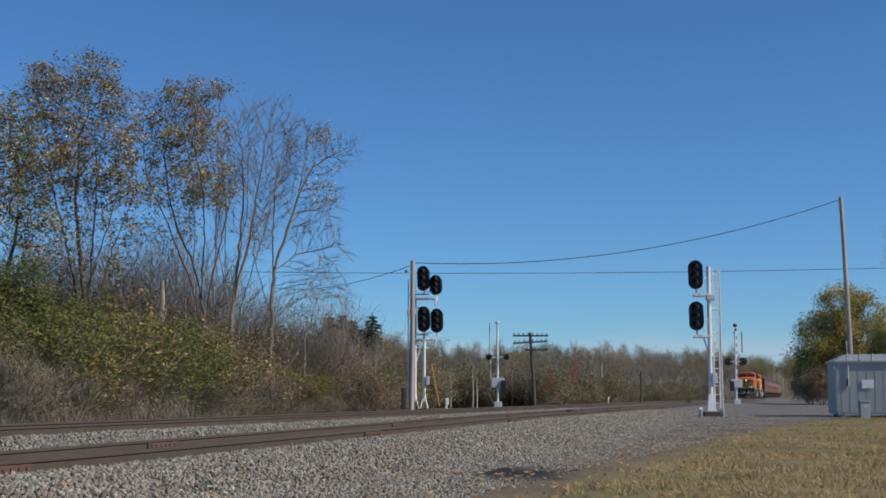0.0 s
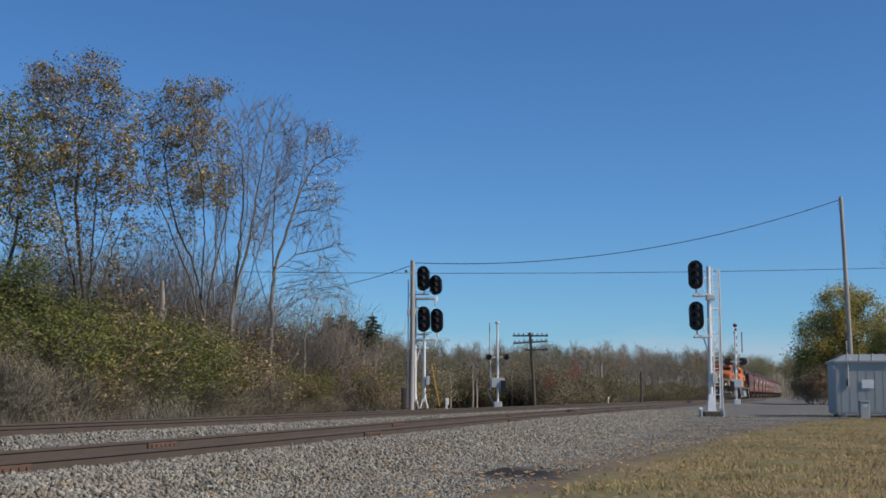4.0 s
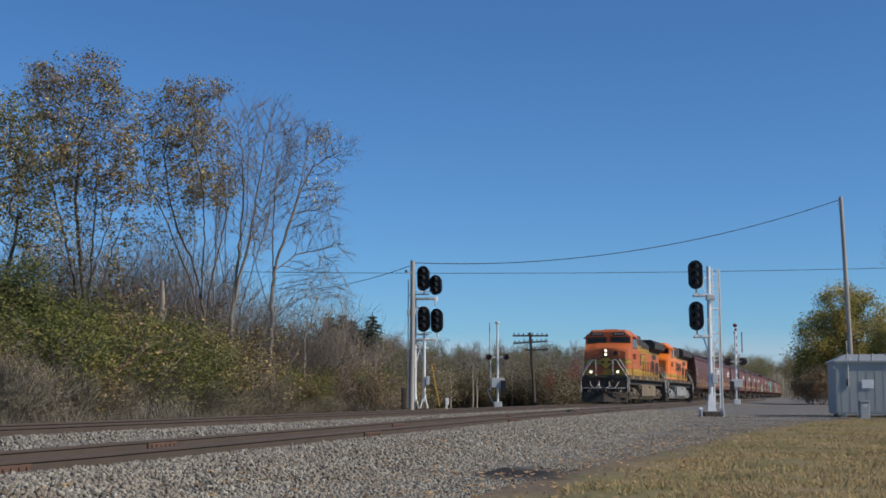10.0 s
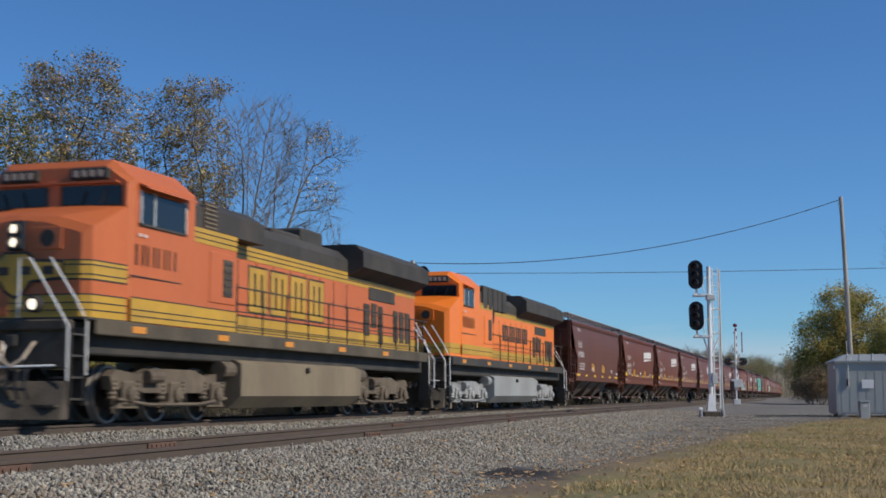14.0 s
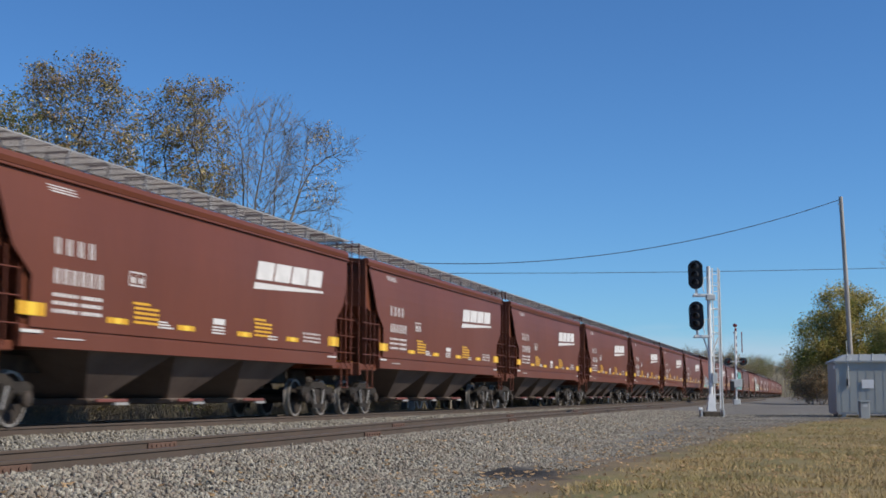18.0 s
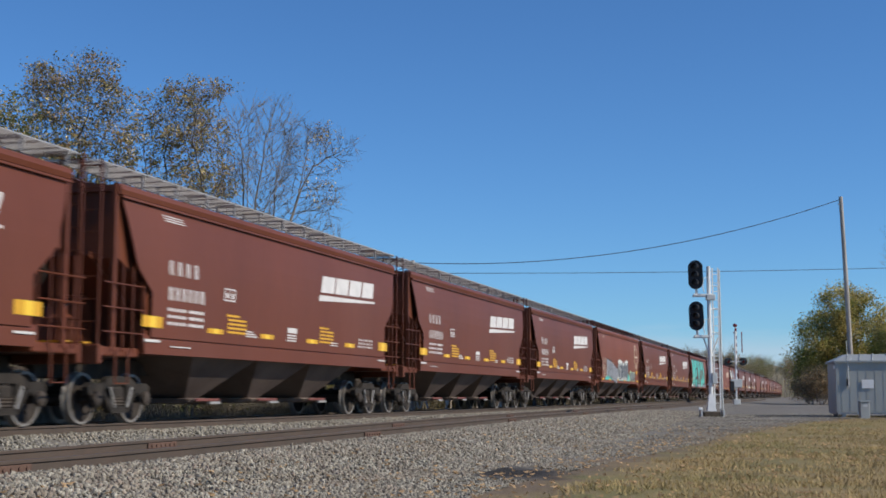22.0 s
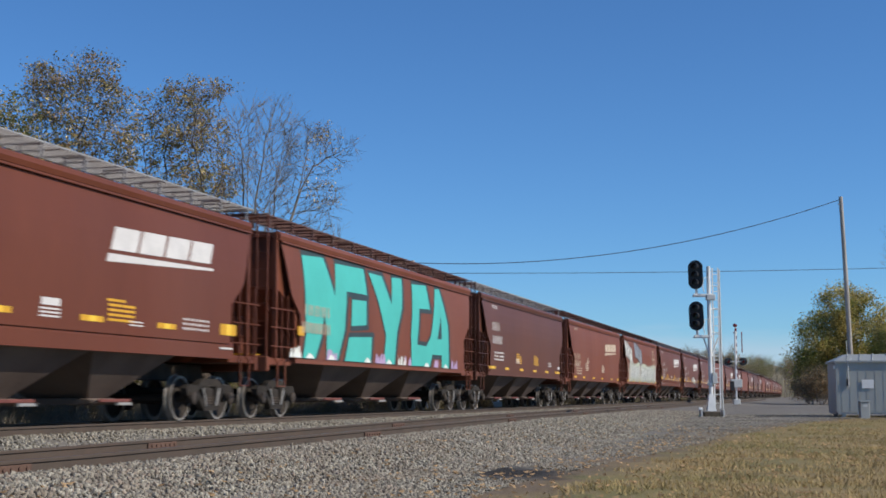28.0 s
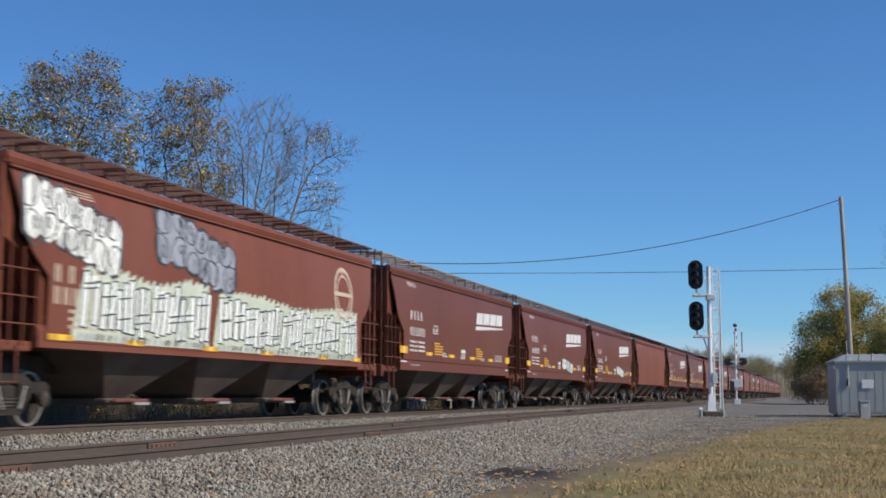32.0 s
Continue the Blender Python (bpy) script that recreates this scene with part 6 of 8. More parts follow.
def make_shed():
    t = thing("equipment_shed", place(16.68, 52.0) @ pose(0, 0, 0, 0, 0, -9), "grey corrugated metal equipment shed on short legs", "shed")
    W, D, H = 3.4, 2.6, 1.93
    z0 = 0.16
    part("wall_panel", Shape().box((0, -D / 2, z0 + H / 2), (W, 0.05, H)), M["shed"], t)
    part("wall_panel", Shape().box((0, D / 2, z0 + H / 2), (W, 0.05, H)), M["shed"], t)
    for sx in (-1, 1):
        part("wall_panel", Shape().box((sx * W / 2, 0, z0 + H / 2), (0.05, D, H)), M["shed"], t)
        part("corner_trim", Shape().box((sx * (W / 2 + 0.004), -D / 2 - 0.004, z0 + H / 2), (0.09, 0.09, H)), M["shed_roof"], t)
    for i in range(11):
        x = -W / 2 + 0.17 + i * (W - 0.34) / 10
        part("wall_rib", Shape().box((x, -D / 2 - 0.034, z0 + H / 2), (0.016, 0.004, H - 0.06)), M["shed"], t)
    r = Shape()
    e, zt = 0.10, z0 + H
    r.add([(-W / 2 - e, -D / 2 - e, zt), (W / 2 + e, -D / 2 - e, zt), (W / 2 + e, D / 2 + e, zt), (-W / 2 - e, D / 2 + e, zt),
           (-W / 2 + 0.45, -0.3, zt + 0.27), (W / 2 - 0.45, -0.3, zt + 0.27), (W / 2 - 0.45, 0.3, zt + 0.27), (-W / 2 + 0.45, 0.3, zt + 0.27),
           (-W / 2 - e, -D / 2 - e, zt - 0.07), (W / 2 + e, -D / 2 - e, zt - 0.07), (W / 2 + e, D / 2 + e, zt - 0.07), (-W / 2 - e, D / 2 + e, zt - 0.07)],
          [(0, 1, 5, 4), (1, 2, 6, 5), (2, 3, 7, 6), (3, 0, 4, 7), (4, 5, 6, 7), (8, 9, 1, 0), (9, 10, 2, 1), (10, 11, 3, 2), (11, 8, 0, 3), (8, 11, 10, 9)])
    roof = part("roof", r, M["shed_roof"], t, "low hipped metal roof")
    for i in range(6):
        x = -W / 2 + 0.55 + i * (W - 1.1) / 5
        part("roof_seam", Shape().tube([(x + (-0.2 if i < 3 else 0.2), -D / 2 - 0.1, zt + 0.01), (x, -0.3, zt + 0.285)], 0.02, 5), M["shed_roof"], roof)
    for sx in (-1, 1):
        for sy in (-1, 1):
            part("leg", Shape().box((sx * (W / 2 - 0.22), sy * (D / 2 - 0.15), 0.02), (0.16, 0.16, 0.34)), M["galv"], t)
    part("floor_pan", Shape().box((0, 0, z0 - 0.02), (W - 0.02, D - 0.02, 0.08)), M["galv"], t)
    part("notice", Shape().box((-0.60, -D / 2 - 0.052, 1.22), (0.43, 0.012, 0.32), b=0.004), M["sign_white"], t, "blank white notice board")
    part("door_latch", Shape().box((-1.33, -D / 2 - 0.07, 1.28), (0.05, 0.08, 0.28), b=0.01), M["signal_black"], t)
    part("conduit", Shape().tube([(-1.3, -D / 2 - 0.06, 1.1), (-1.3, -D / 2 - 0.06, 2.0), (-1.15, -D / 2 + 0.1, 2.2)], 0.025, 6), M["galv"], t)
    part("antenna", Shape().tube([(-1.25, -D / 2 + 0.4, 2.2), (-1.27, -D / 2 + 0.4, 2.85)], 0.012, 5), M["galv"], t)
    part("wall_lamp", Shape().box((-W / 2 - 0.06, -D / 2 + 0.1, 1.85), (0.12, 0.1, 0.12), b=0.02), M["sign_white"], t)
    p = thing("pedestal_box", place(15.35, 49.6), "small grey metal utility pedestal in front of the shed", "utility box")
    part("cabinet", Shape().box((0, 0, 0.28), (0.34, 0.26, 0.62), b=0.02), M["shed_roof"], p)
    part("lid", Shape().box((0, -0.01, 0.61), (0.38, 0.30, 0.05), b=0.01), M["shed_roof"], p)
    part("name_plate", Shape().box((0, -0.136, 0.46), (0.16, 0.008, 0.09)), M["galv"], p)


def marker(x, y, h, label):
    t = thing("marker_post", place(x, y), label, "marker post", "white marker posts")
    part("post", Shape().box((0, 0, h * 0.42), (0.10, 0.08, h * 0.85), b=0.01), M["galv"] if h < 0.5 else M["sign_white"], t)
    part("post_cap", Shape().box((0.02, -0.01, h * 0.82), (0.16, 0.12, h * 0.34), b=0.02), M["sign_white"], t)


right_signal()
left_signal()
ma = crossing_mast(place(2.9, 72.0, -0.14), 1, "grey crossing mast with flashers and gate box beyond the tracks", 0.62)
part("gate_arm", Shape().tube([(-0.36, 0.25, 0.9), (-0.40, 0.25, 4.5)], 0.035, 6), M["galv"], ma, "grey raised gate arm")
part("bent_guard", Shape().tube([(-0.2, 0.1, 0.2), (-0.55, 0.1, 0.9), (-0.2, 0.1, 1.2)], 0.03, 6), M["galv"], ma)
mb = crossing_mast(place(18.35, 85.0, -0.05), -1, "crossing mast with black flashers and raised striped gate arm")
stripes(mb, 0.08, 1.6, 4.9, 0.12, 7)
part("second_arm", Shape().box((0.46, 0.2, 3.9), (0.06, 0.04, 1.3)), M["lens_red"], mb)
part("arm_lamp", Shape().lathe([(0.02, -0.13), (0.14, -0.05), (0.14, 0.05), (0.02, 0.13)], (0.0, 0.0, 4.95), "z", 12), M["lens_red"], mb, "dark red lamp on top")
make_shed()

p1 = utility_pole("utility_pole", place(-1.42, 60.5, -0.2), 6.75, 0.115, 0.095, M["wood_pole"], "weathered grey wooden pole beside the signal", 0.05)
part("pole_bracket", Shape().box((-0.06, -0.05, 6.2), (0.4, 0.06, 0.06)), M["galv"], p1)
part("insulator", Shape().lathe([(0.02, 0), (0.06, 0.02), (0.05, 0.1), (0.02, 0.12)], (-0.24, -0.05, 6.2), "z", 8), M["signal_black"], p1)
tagged(part("dark_board", Shape().box((-1.75, 60.8, 0.38), (0.22, 0.1, 0.95), b=0.02), M["wood_dark"]), "dark upright board leaning by the pole", "board")
tagged(part("guy_guard", Shape().tube([(-0.52, 62.6, 1.95), (-0.16, 61.0, 0.05)], 0.022, 6), M["loco_yellow"]), "yellow guy wire guard beside the signal", "guy guard")
p2 = utility_pole("utility_pole", place(18.72, 62.0), 9.95, 0.125, 0.09, M["wood_pole"], "tall weathered wooden utility pole behind the shed", -0.30)
part("pole_pin", Shape().cyl((-0.42, 0, 9.6), (-0.3, 0, 9.6), 0.04, n=6), M["galv"], p2)
p3 = utility_pole("telegraph_pole", place(6.75, 100.0, -0.3), 5.45, 0.13, 0.10, M["wood_dark"], "old dark telegraph pole with three crossarms", -0.32)
for z, w0, w1, tilt in ((5.2, -1.3, 1.3, 0.0), (4.72, -1.25, 1.25, 0.06), (4.15, -0.35, 1.3, 0.02)):
    arm = part("crossarm", Shape().add([(-0.3 + a, -0.12 + b, z + tilt * a + c) for a in (w0, w1) for b in (-0.05, 0.05) for c in (-0.06, 0.06)],
                                       [(0, 1, 3, 2), (4, 6, 7, 5), (0, 4, 5, 1), (2, 3, 7, 6), (0, 2, 6, 4), (1, 5, 7, 3)]), M["wood_dark"], p3)
    for k in range(8):
        a = w0 + 0.1 + k * (w1 - w0 - 0.2) / 7
        if abs(a) > 0.15:
            part("insulator", Shape().lathe([(0.015, 0), (0.045, 0.05), (0.04, 0.12), (0.02, 0.14)], (-0.3 + a, -0.12, z + tilt * a + 0.06), "z", 7), M["signal_black"], arm)
utility_pole("telegraph_pole", place(16.4, 140.0, -0.3), 3.9, 0.13, 0.11, M["wood_pole"], "bare old pole without arms before the wood", -0.1)
utility_pole("telegraph_pole", place(24.8, 170.0, -0.3), 3.8, 0.14, 0.11, M["wood_dark"], "dark old pole stub before the wood", 0.0)
marker(0.17, 66.0, 1.0, "short white marker post by the track")
marker(16.3, 134.0, 0.9, "white leaning marker post by the crossing")
marker(9.83, 52.0, 0.34, "short marker post with white cap")
wire(sag((-1.37, 60.5, 6.45), (18.42, 62.0, 9.55), 0.95), 0.018, "dark sagging overhead wire between the poles")
wire(sag((-1.5, 60.5, 6.3), (-12.0, 95.0, 8.1), 0.5), 0.016, "dark overhead wire running into the trees")
wire(sag((-14.0, 90.0, 8.75), (34.0, 94.0, 9.45), 0.25), 0.02, "thin dark overhead wire above the crossing")


# ---- plants ----
def grow_tree(seed, height, spread, levels=4, stems=1, fork=0.35, r0=0.16, lean=(0, 0), twig_r=0.008, kids=(5, 5, 5, 4), bare=0.3):
    """Branches as tapered tubes: returns a shape of the wood and the twig ends with their directions."""
    rng = random.Random(seed)
    wood, tips = Shape(), []

    def branch(p, d, length, r, level):
        n = 5 if level == 0 else (4 if level == 1 else 3)
        path, rad = [p.copy()], [r]
        q, dd = p.copy(), d.copy()
        for i in range(n):
            dd = (dd + Vector((rng.gauss(0, .12), rng.gauss(0, .12), 0.10 if level else 0.05 + rng.gauss(0, .05)))).normalized()
            q = q + dd * length / n
            path.append(q.copy())
            rad.append(max(twig_r * 0.6, r * (1 - 0.72 * (i + 1) / n)))
        wood.tube(path, rad, 7 if level == 0 else (5 if level == 1 else 3))
        if level >= levels - 1:
            tips.append((q, dd))
            tips.append((path[len(path) // 2], dd))
            return
        for k in range(kids[level]):
            f = (bare if level == 0 else 0.22) + (1 - (bare if level == 0 else 0.22)) * (k + rng.random()) / kids[level]
            j = min(n - 1, int(f * n))
            b = path[j].lerp(path[j + 1], f * n - j)
            side = dd.orthogonal()
            side.rotate(Matrix.Rotation(rng.random() * 2 * math.pi, 3, dd))
            nd = (path[j + 1] - path[j]).normalized().lerp(side, fork + 0.15 * rng.random()).normalized()
            nd = (nd + Vector((0, 0, 0.25))).normalized()
            branch(b, nd, length * (0.62 - 0.25 * f + 0.12 * rng.random()) * spread, max(twig_r, rad[j] * 0.55), level + 1)

    for k in range(stems):
        a = 2 * math.pi * k / max(1, stems) + rng.random()
        d = Vector((0.18 * math.cos(a) * (stems > 1) + lean[0], 0.12 * math.sin(a) * (stems > 1) + lean[1], 1)).normalized()
        branch(Vector((0.12 * math.cos(a) * (stems > 1), 0.12 * math.sin(a) * (stems > 1), -0.3)), d, height * (0.82 + 0.2 * rng.random()), r0 * (0.8 + 0.4 * rng.random()), 0)
    return wood, tips


def leaf_cloud(tips, seed, per, size, reach, keep=1.0):
    """Small folded leaf faces scattered round the twig ends."""
    rng = np.random.default_rng(seed)
    s = Shape()
    pts = np.array([tuple(p) for p, d in tips]).reshape(-1, 3)
    pts = pts[rng.random(len(pts)) <= keep]
    if not len(pts):
        return s
    c = np.repeat(pts, per, 0)
    n = len(c)
    c = c + rng.normal(0, 1, (n, 3)) * np.array([reach, reach, reach * 0.8])
    a = rng.normal(0, 1, (n, 3)) * np.array([1, 1, 0.6])
    a /= np.linalg.norm(a, axis=1)[:, None]
    b = np.cross(a, rng.normal(0, 1, (n, 3)))
    b /= np.linalg.norm(b, axis=1)[:, None]
    w = (size * (0.6 + 0.8 * rng.random(n)))[:, None]
    m = np.cross(a, b) * w * 0.15
    v = np.stack([c - a * w, c + b * w * 0.55 + m, c + a * w, c - b * w * 0.55 + m], 1).reshape(-1, 3)
    s.v = v.tolist()
    s.f = np.arange(4 * n).reshape(-1, 4).tolist()
    return s


def tree(name, x, y, label, wood, leaves, bark, leafs, category="tree", group="lineside trees", z=None, turn=0.0):
    t = thing(name, Matrix.Translation((x, y, ground_z(x, y) if z is None else z)) @ pose(0, 0, 0, 0, 0, turn), label, category, group)
    part("trunk", wood.raw("trunk", bark), bark, t)
    for i, (lv, lm) in enumerate(zip(leaves, leafs)):
        part("crown", lv.raw("crown", lm), lm, t)
    return t


def at_px(px, y):
    """World x abreast of a line of sight, for planning places along the wood's edge."""
    return (px - 784) / 2391 * y


def lobed_tree(name, px, y, lobes, seed, tips_n, stems, label, colours, per, size, reach, bark, twigs=0, r_tip=0.010, leafy=1.0, depth=0.8, group="lineside trees"):
    """A tree whose limbs reach out into lobes of its crown; each lobe: offset across, height, half width, half height, in metres."""
    rng = random.Random(seed)
    pos, par, arr = [], [], []

    def node(p, parent):
        pos.append(p)
        arr.append(tuple(p))
        par.append(parent)
        return len(pos) - 1

    root = node(Vector((0, 0, -0.3)), -1)
    for k in range(stems):
        l = lobes[k % len(lobes)]
        end = Vector((l[0] * 0.75 + rng.gauss(0, 0.25), rng.gauss(0, 0.5), l[1] * 0.85))
        prev = root
        for i in range(1, 8):
            f = i / 7
            q = Vector((end.x * f ** 1.5, end.y * f, -0.3 + (end.z + 0.3) * f)) + Vector((rng.gauss(0, .06), rng.gauss(0, .06), 0))
            prev = node(q, prev)
    area = [l[2] * l[3] for l in lobes]
    targets = []
    for _ in range(tips_n):
        l = rng.choices(lobes, area)[0]
        while True:
            v = Vector((rng.uniform(-1, 1), rng.uniform(-1, 1), rng.uniform(-1, 1)))
            if 0.15 < v.length <= 1:
                break
        v = v.normalized() * v.length ** 0.6
        targets.append(Vector((l[0] + v.x * l[2], v.y * min(l[2], l[3]) * depth, l[1] + v.z * l[3])))
    targets.sort(key=lambda t: min((t - p).length for p in pos[:1 + 7 * stems]))
    ends = []
    for t in targets:
        d = np.array(arr) - np.array(tuple(t))
        cost = np.sqrt((d ** 2).sum(1)) + 1.6 * np.maximum(0, d[:, 2] + 0.35 * np.hypot(d[:, 0], d[:, 1]))
        cost[:3] += 1.5
        j = int(cost.argmin())
        a = pos[j]
        mid = a.lerp(t, 0.5) + Vector((rng.gauss(0, .06), rng.gauss(0, .06), -0.10 * (t - a).length))
        m1 = node(a.lerp(mid, 0.6), j)
        m2 = node(mid.lerp(t, 0.35), m1)
        ends.append(node(t, m2))
    load = [0.0] * len(pos)
    for e in ends:
        k = e
        while k >= 0:
            load[k] += 1
            k = par[k]
    rad = [max(r_tip * 0.7, r_tip * max(1.0, n) ** 0.43) for n in load]
    wood = Shape()
    for i in range(1, len(pos)):
        j = par[i]
        if load[i] < 1:
            continue
        n = 8 if rad[i] > 0.06 else (5 if rad[i] > 0.025 else 3)
        wood.cyl(pos[j], pos[i], min(rad[j], rad[i] * 1.6), rad[i], n, caps=False)
    tips = []
    for e in ends:
        d = (pos[e] - pos[par[e]]).normalized()
        tips.append((pos[e], d))
        for k in range(twigs):
            dd = (d + Vector((rng.gauss(0, .45), rng.gauss(0, .45), 0.35 + rng.gauss(0, .25)))).normalized()
            start = pos[par[e]].lerp(pos[e], rng.random())
            q = start + dd * rng.uniform(0.35, 0.95)
            wood.cyl(start, q, r_tip * 0.7, r_tip * 0.4, 3, caps=False)
            tips.append((q, dd))
    lv = [leaf_cloud(tips[i::len(colours)], seed + i, per, size, reach, leafy) for i in range(len(colours))]
    return tree(name, at_px(px, y), y, label, wood, lv if per else [], bark, [M[c] for c in colours] if per else [])


def lobes_at(px0, y, rows):
    """Lobes from lines of sight: (across, up, half width, half height) to metres at that distance, above the ground there."""
    k = y / 2391
    z0 = ground_z(at_px(px0, y), y)
    return [((a - px0) * k, EYE[2] + (700 - b) * k - z0, c * k, d * k) for a, b, c, d in rows]


def limb_tree(name, y, stems, seed, label, bark, r0, colours=(), per=4, size=0.055, reach=0.14, keep=1.0, low=0.3, wide=0.34, twig_r=0.0065, gap=(0.5, 0.3, 0.2), angle=0.52, curl=0.05, z_keep=None):
    """A tree of straight rising limbs with fine upright twigs; each stem: foot and top, by line of sight."""
    rng = random.Random(seed)
    k = y / 2391
    px0 = stems[0][0]
    x0 = at_px(px0, y)
    g = ground_z(x0, y)
    wood, tips = Shape(), []

    def shoot(p, d, length, r, level):
        n = 3 if level == 3 else 4
        path, rad = [p], [r]
        dd = d
        for i in range(n):
            dd = (dd + Vector((rng.gauss(0, curl), rng.gauss(0, curl), 0.05 + rng.gauss(0, curl)))).normalized()
            path.append(path[-1] + dd * length / n)
            rad.append(max(twig_r * 0.55, r * (1 - 0.75 * (i + 1) / n)))
        wood.tube(path, rad, 5 if level == 1 else 3)
        if level == 3:
            tips.append((path[-1], dd))
            tips.append((path[2], dd))
            return
        grow(path, rad, length, level, 0.15)

    def grow(path, rad, length, level, start):
        n = len(path) - 1
        m = max(2, int(length * (1 - start) / gap[level]))
        spin = rng.random() * 6.28
        for i in range(m):
            f = start + (1 - start) * (i + rng.random()) / m
            j = min(n - 1, int(f * n))
            a = path[j].lerp(path[j + 1], f * n - j)
            d = (path[j + 1] - path[j]).normalized()
            s = d.orthogonal().normalized()
            spin += 2.4
            s.rotate(Matrix.Rotation(spin, 3, d))
            t = angle * rng.uniform(0.7, 1.3)
            c = d * math.cos(t) + s * math.sin(t)
            c = (c + Vector((0, 0, 0.12))).normalized()
            ln = length * (wide if level == 0 else 0.46) * (1.05 - 0.62 * f) * rng.uniform(0.65, 1.25)
            if level == 2:
                ln = rng.uniform(0.25, 0.55)
            shoot(a, c, max(0.2, ln), max(twig_r, rad[j] * 0.36), level + 1)

    for fx, fy, tx, ty, bow in stems:
        dep = rng.uniform(-0.8, 0.8)
        h = (fy - ty) * k
        path, rad = [], []
        for i in range(11):
            f = i / 10
            px = fx + (tx - fx) * (f + bow * math.sin(math.pi * f))
            z = EYE[2] + (700 - (fy + (ty - fy) * f)) * k - g
            if i == 0:
                z = -0.3
            path.append(Vector(((px - px0) * k + rng.gauss(0, 0.03), dep * f + rng.gauss(0, 0.03), z)))
            rad.append(max(0.008, r0 * (1 - f) ** 0.8))
        wood.tube(path, rad, 8)
        grow(path, rad, h, 0, low)
    if z_keep:
        tips = [t for t in tips if z_keep(t[0], rng)]
    lv = [leaf_cloud(tips[i::len(colours)], seed + i, per, size, reach, keep) for i in range(len(colours))]
    return tree(name, x0, y, label, wood, lv, bark, [M[c] for c in colours])


def reaching_tree(name, y, stems, lobes, seed, label, bark, tip_r, step=0.26, points=900, lift=0.25, shoots=3, shoot_len=(0.25, 0.6), colours=(), per=6, size=0.06, reach=0.16, keep=1.0, fan=0.45, leaf_where=None):
    """A tree whose branches grow step by step towards the open space of its crown.
    stems: lines of sight up the trunk and main limbs; lobes: (across, up, half width, half height) of the crown."""
    rng = np.random.default_rng(seed)
    k = y / 2391
    px0 = stems[0][0][0]
    x0 = at_px(px0, y)
    g = ground_z(x0, y)
    def up(py):
        return EYE[2] + (700 - py) * k - g
    pos, par = [], []
    for si, st in enumerate(stems):
        pts = [np.array([(a - px0) * k, 0.0, up(b)]) for a, b in st]
        if si == 0:
            pts[0][2] = -0.3
            prev = -1
        else:
            prev = int(np.argmin([np.linalg.norm(q - pts[0]) for q in pos]))
        side = rng.uniform(-0.35, 0.35) if si else 0.0
        run = 0.0
        for i in range(len(pts)):
            a, b = (pts[i - 1], pts[i]) if i else (pts[0], pts[0])
            n = max(1, int(np.linalg.norm(b - a) / step))
            for j in range(1, n + 1):
                run += np.linalg.norm(b - a) / n
                q = a + (b - a) * j / n + rng.normal(0, 0.022, 3)
                q[1] += side * run
                pos.append(q)
                par.append(prev)
                prev = len(pos) - 1
    area = np.array([c * d for _, _, c, d in lobes], float)
    pick = rng.choice(len(lobes), points, p=area / area.sum())
    v = rng.normal(0, 1, (points, 3))
    v *= (rng.random(points) ** (1 / 2.4) / np.linalg.norm(v, axis=1))[:, None]
    L = np.array(lobes, float)[pick]
    goal = np.stack([(L[:, 0] + v[:, 0] * L[:, 2] - px0) * k, v[:, 1] * np.minimum(L[:, 2], L[:, 3]) * k * 1.1, up(L[:, 1] + v[:, 2] * L[:, 3])], 1)
    P = np.array(pos)
    near = np.full(len(goal), 1e9)
    who = np.zeros(len(goal), int)
    fresh = 0
    for it in range(110):
        D = np.linalg.norm(goal[:, None] - P[None, fresh:], axis=2)
        m = D.min(1)
        closer = m < near
        who[closer] = D.argmin(1)[closer] + fresh
        near = np.minimum(near, m)
        alive = near > step * 1.25
        goal, near, who = goal[alive], near[alive], who[alive]
        if not len(goal):
            break
        fresh = len(P)
        act = near < (2.6 if it < 45 else 9.0)
        if not act.any():
            act[:] = True
        nodes, inv = np.unique(who[act], return_inverse=True)
        d = goal[act] - P[who[act]]
        d /= np.linalg.norm(d, axis=1)[:, None]
        sm = np.zeros((len(nodes), 3))
        np.add.at(sm, inv, d)
        sm /= np.linalg.norm(sm, axis=1)[:, None] + 1e-9
        sm += rng.normal(0, 0.06, sm.shape) + np.array([0, 0, lift])
        sm /= np.linalg.norm(sm, axis=1)[:, None]
        fresh_pts = P[nodes] + sm * step
        room = np.array([((P - q) ** 2).sum(1).min() for q in fresh_pts]) > (0.6 * step) ** 2
        stuck = nodes[~room]
        free = ~np.isin(who, stuck)
        goal, near, who = goal[free], near[free], who[free]
        P = np.concatenate([P, fresh_pts[room]])
        par += [int(q) for q in nodes[room]]
        if not len(goal) or not room.any():
            break
    n = len(P)
    load = np.zeros(n)
    kids = np.zeros(n, int)
    for i in range(n - 1, 0, -1):
        if kids[i] == 0:
            load[i] += 1
        if par[i] >= 0:
            load[par[i]] += load[i]
            kids[par[i]] += 1
    rad = tip_r * np.maximum(load, 1.0) ** 0.46
    wood, tips = Shape(), []
    for i in range(1, n):
        j = par[i]
        if j < 0:
            continue
        wood.cyl(P[j], P[i], min(rad[j], rad[i] * 1.35), rad[i], 7 if rad[i] > 0.05 else 4 if rad[i] > 0.02 else 3, caps=False)
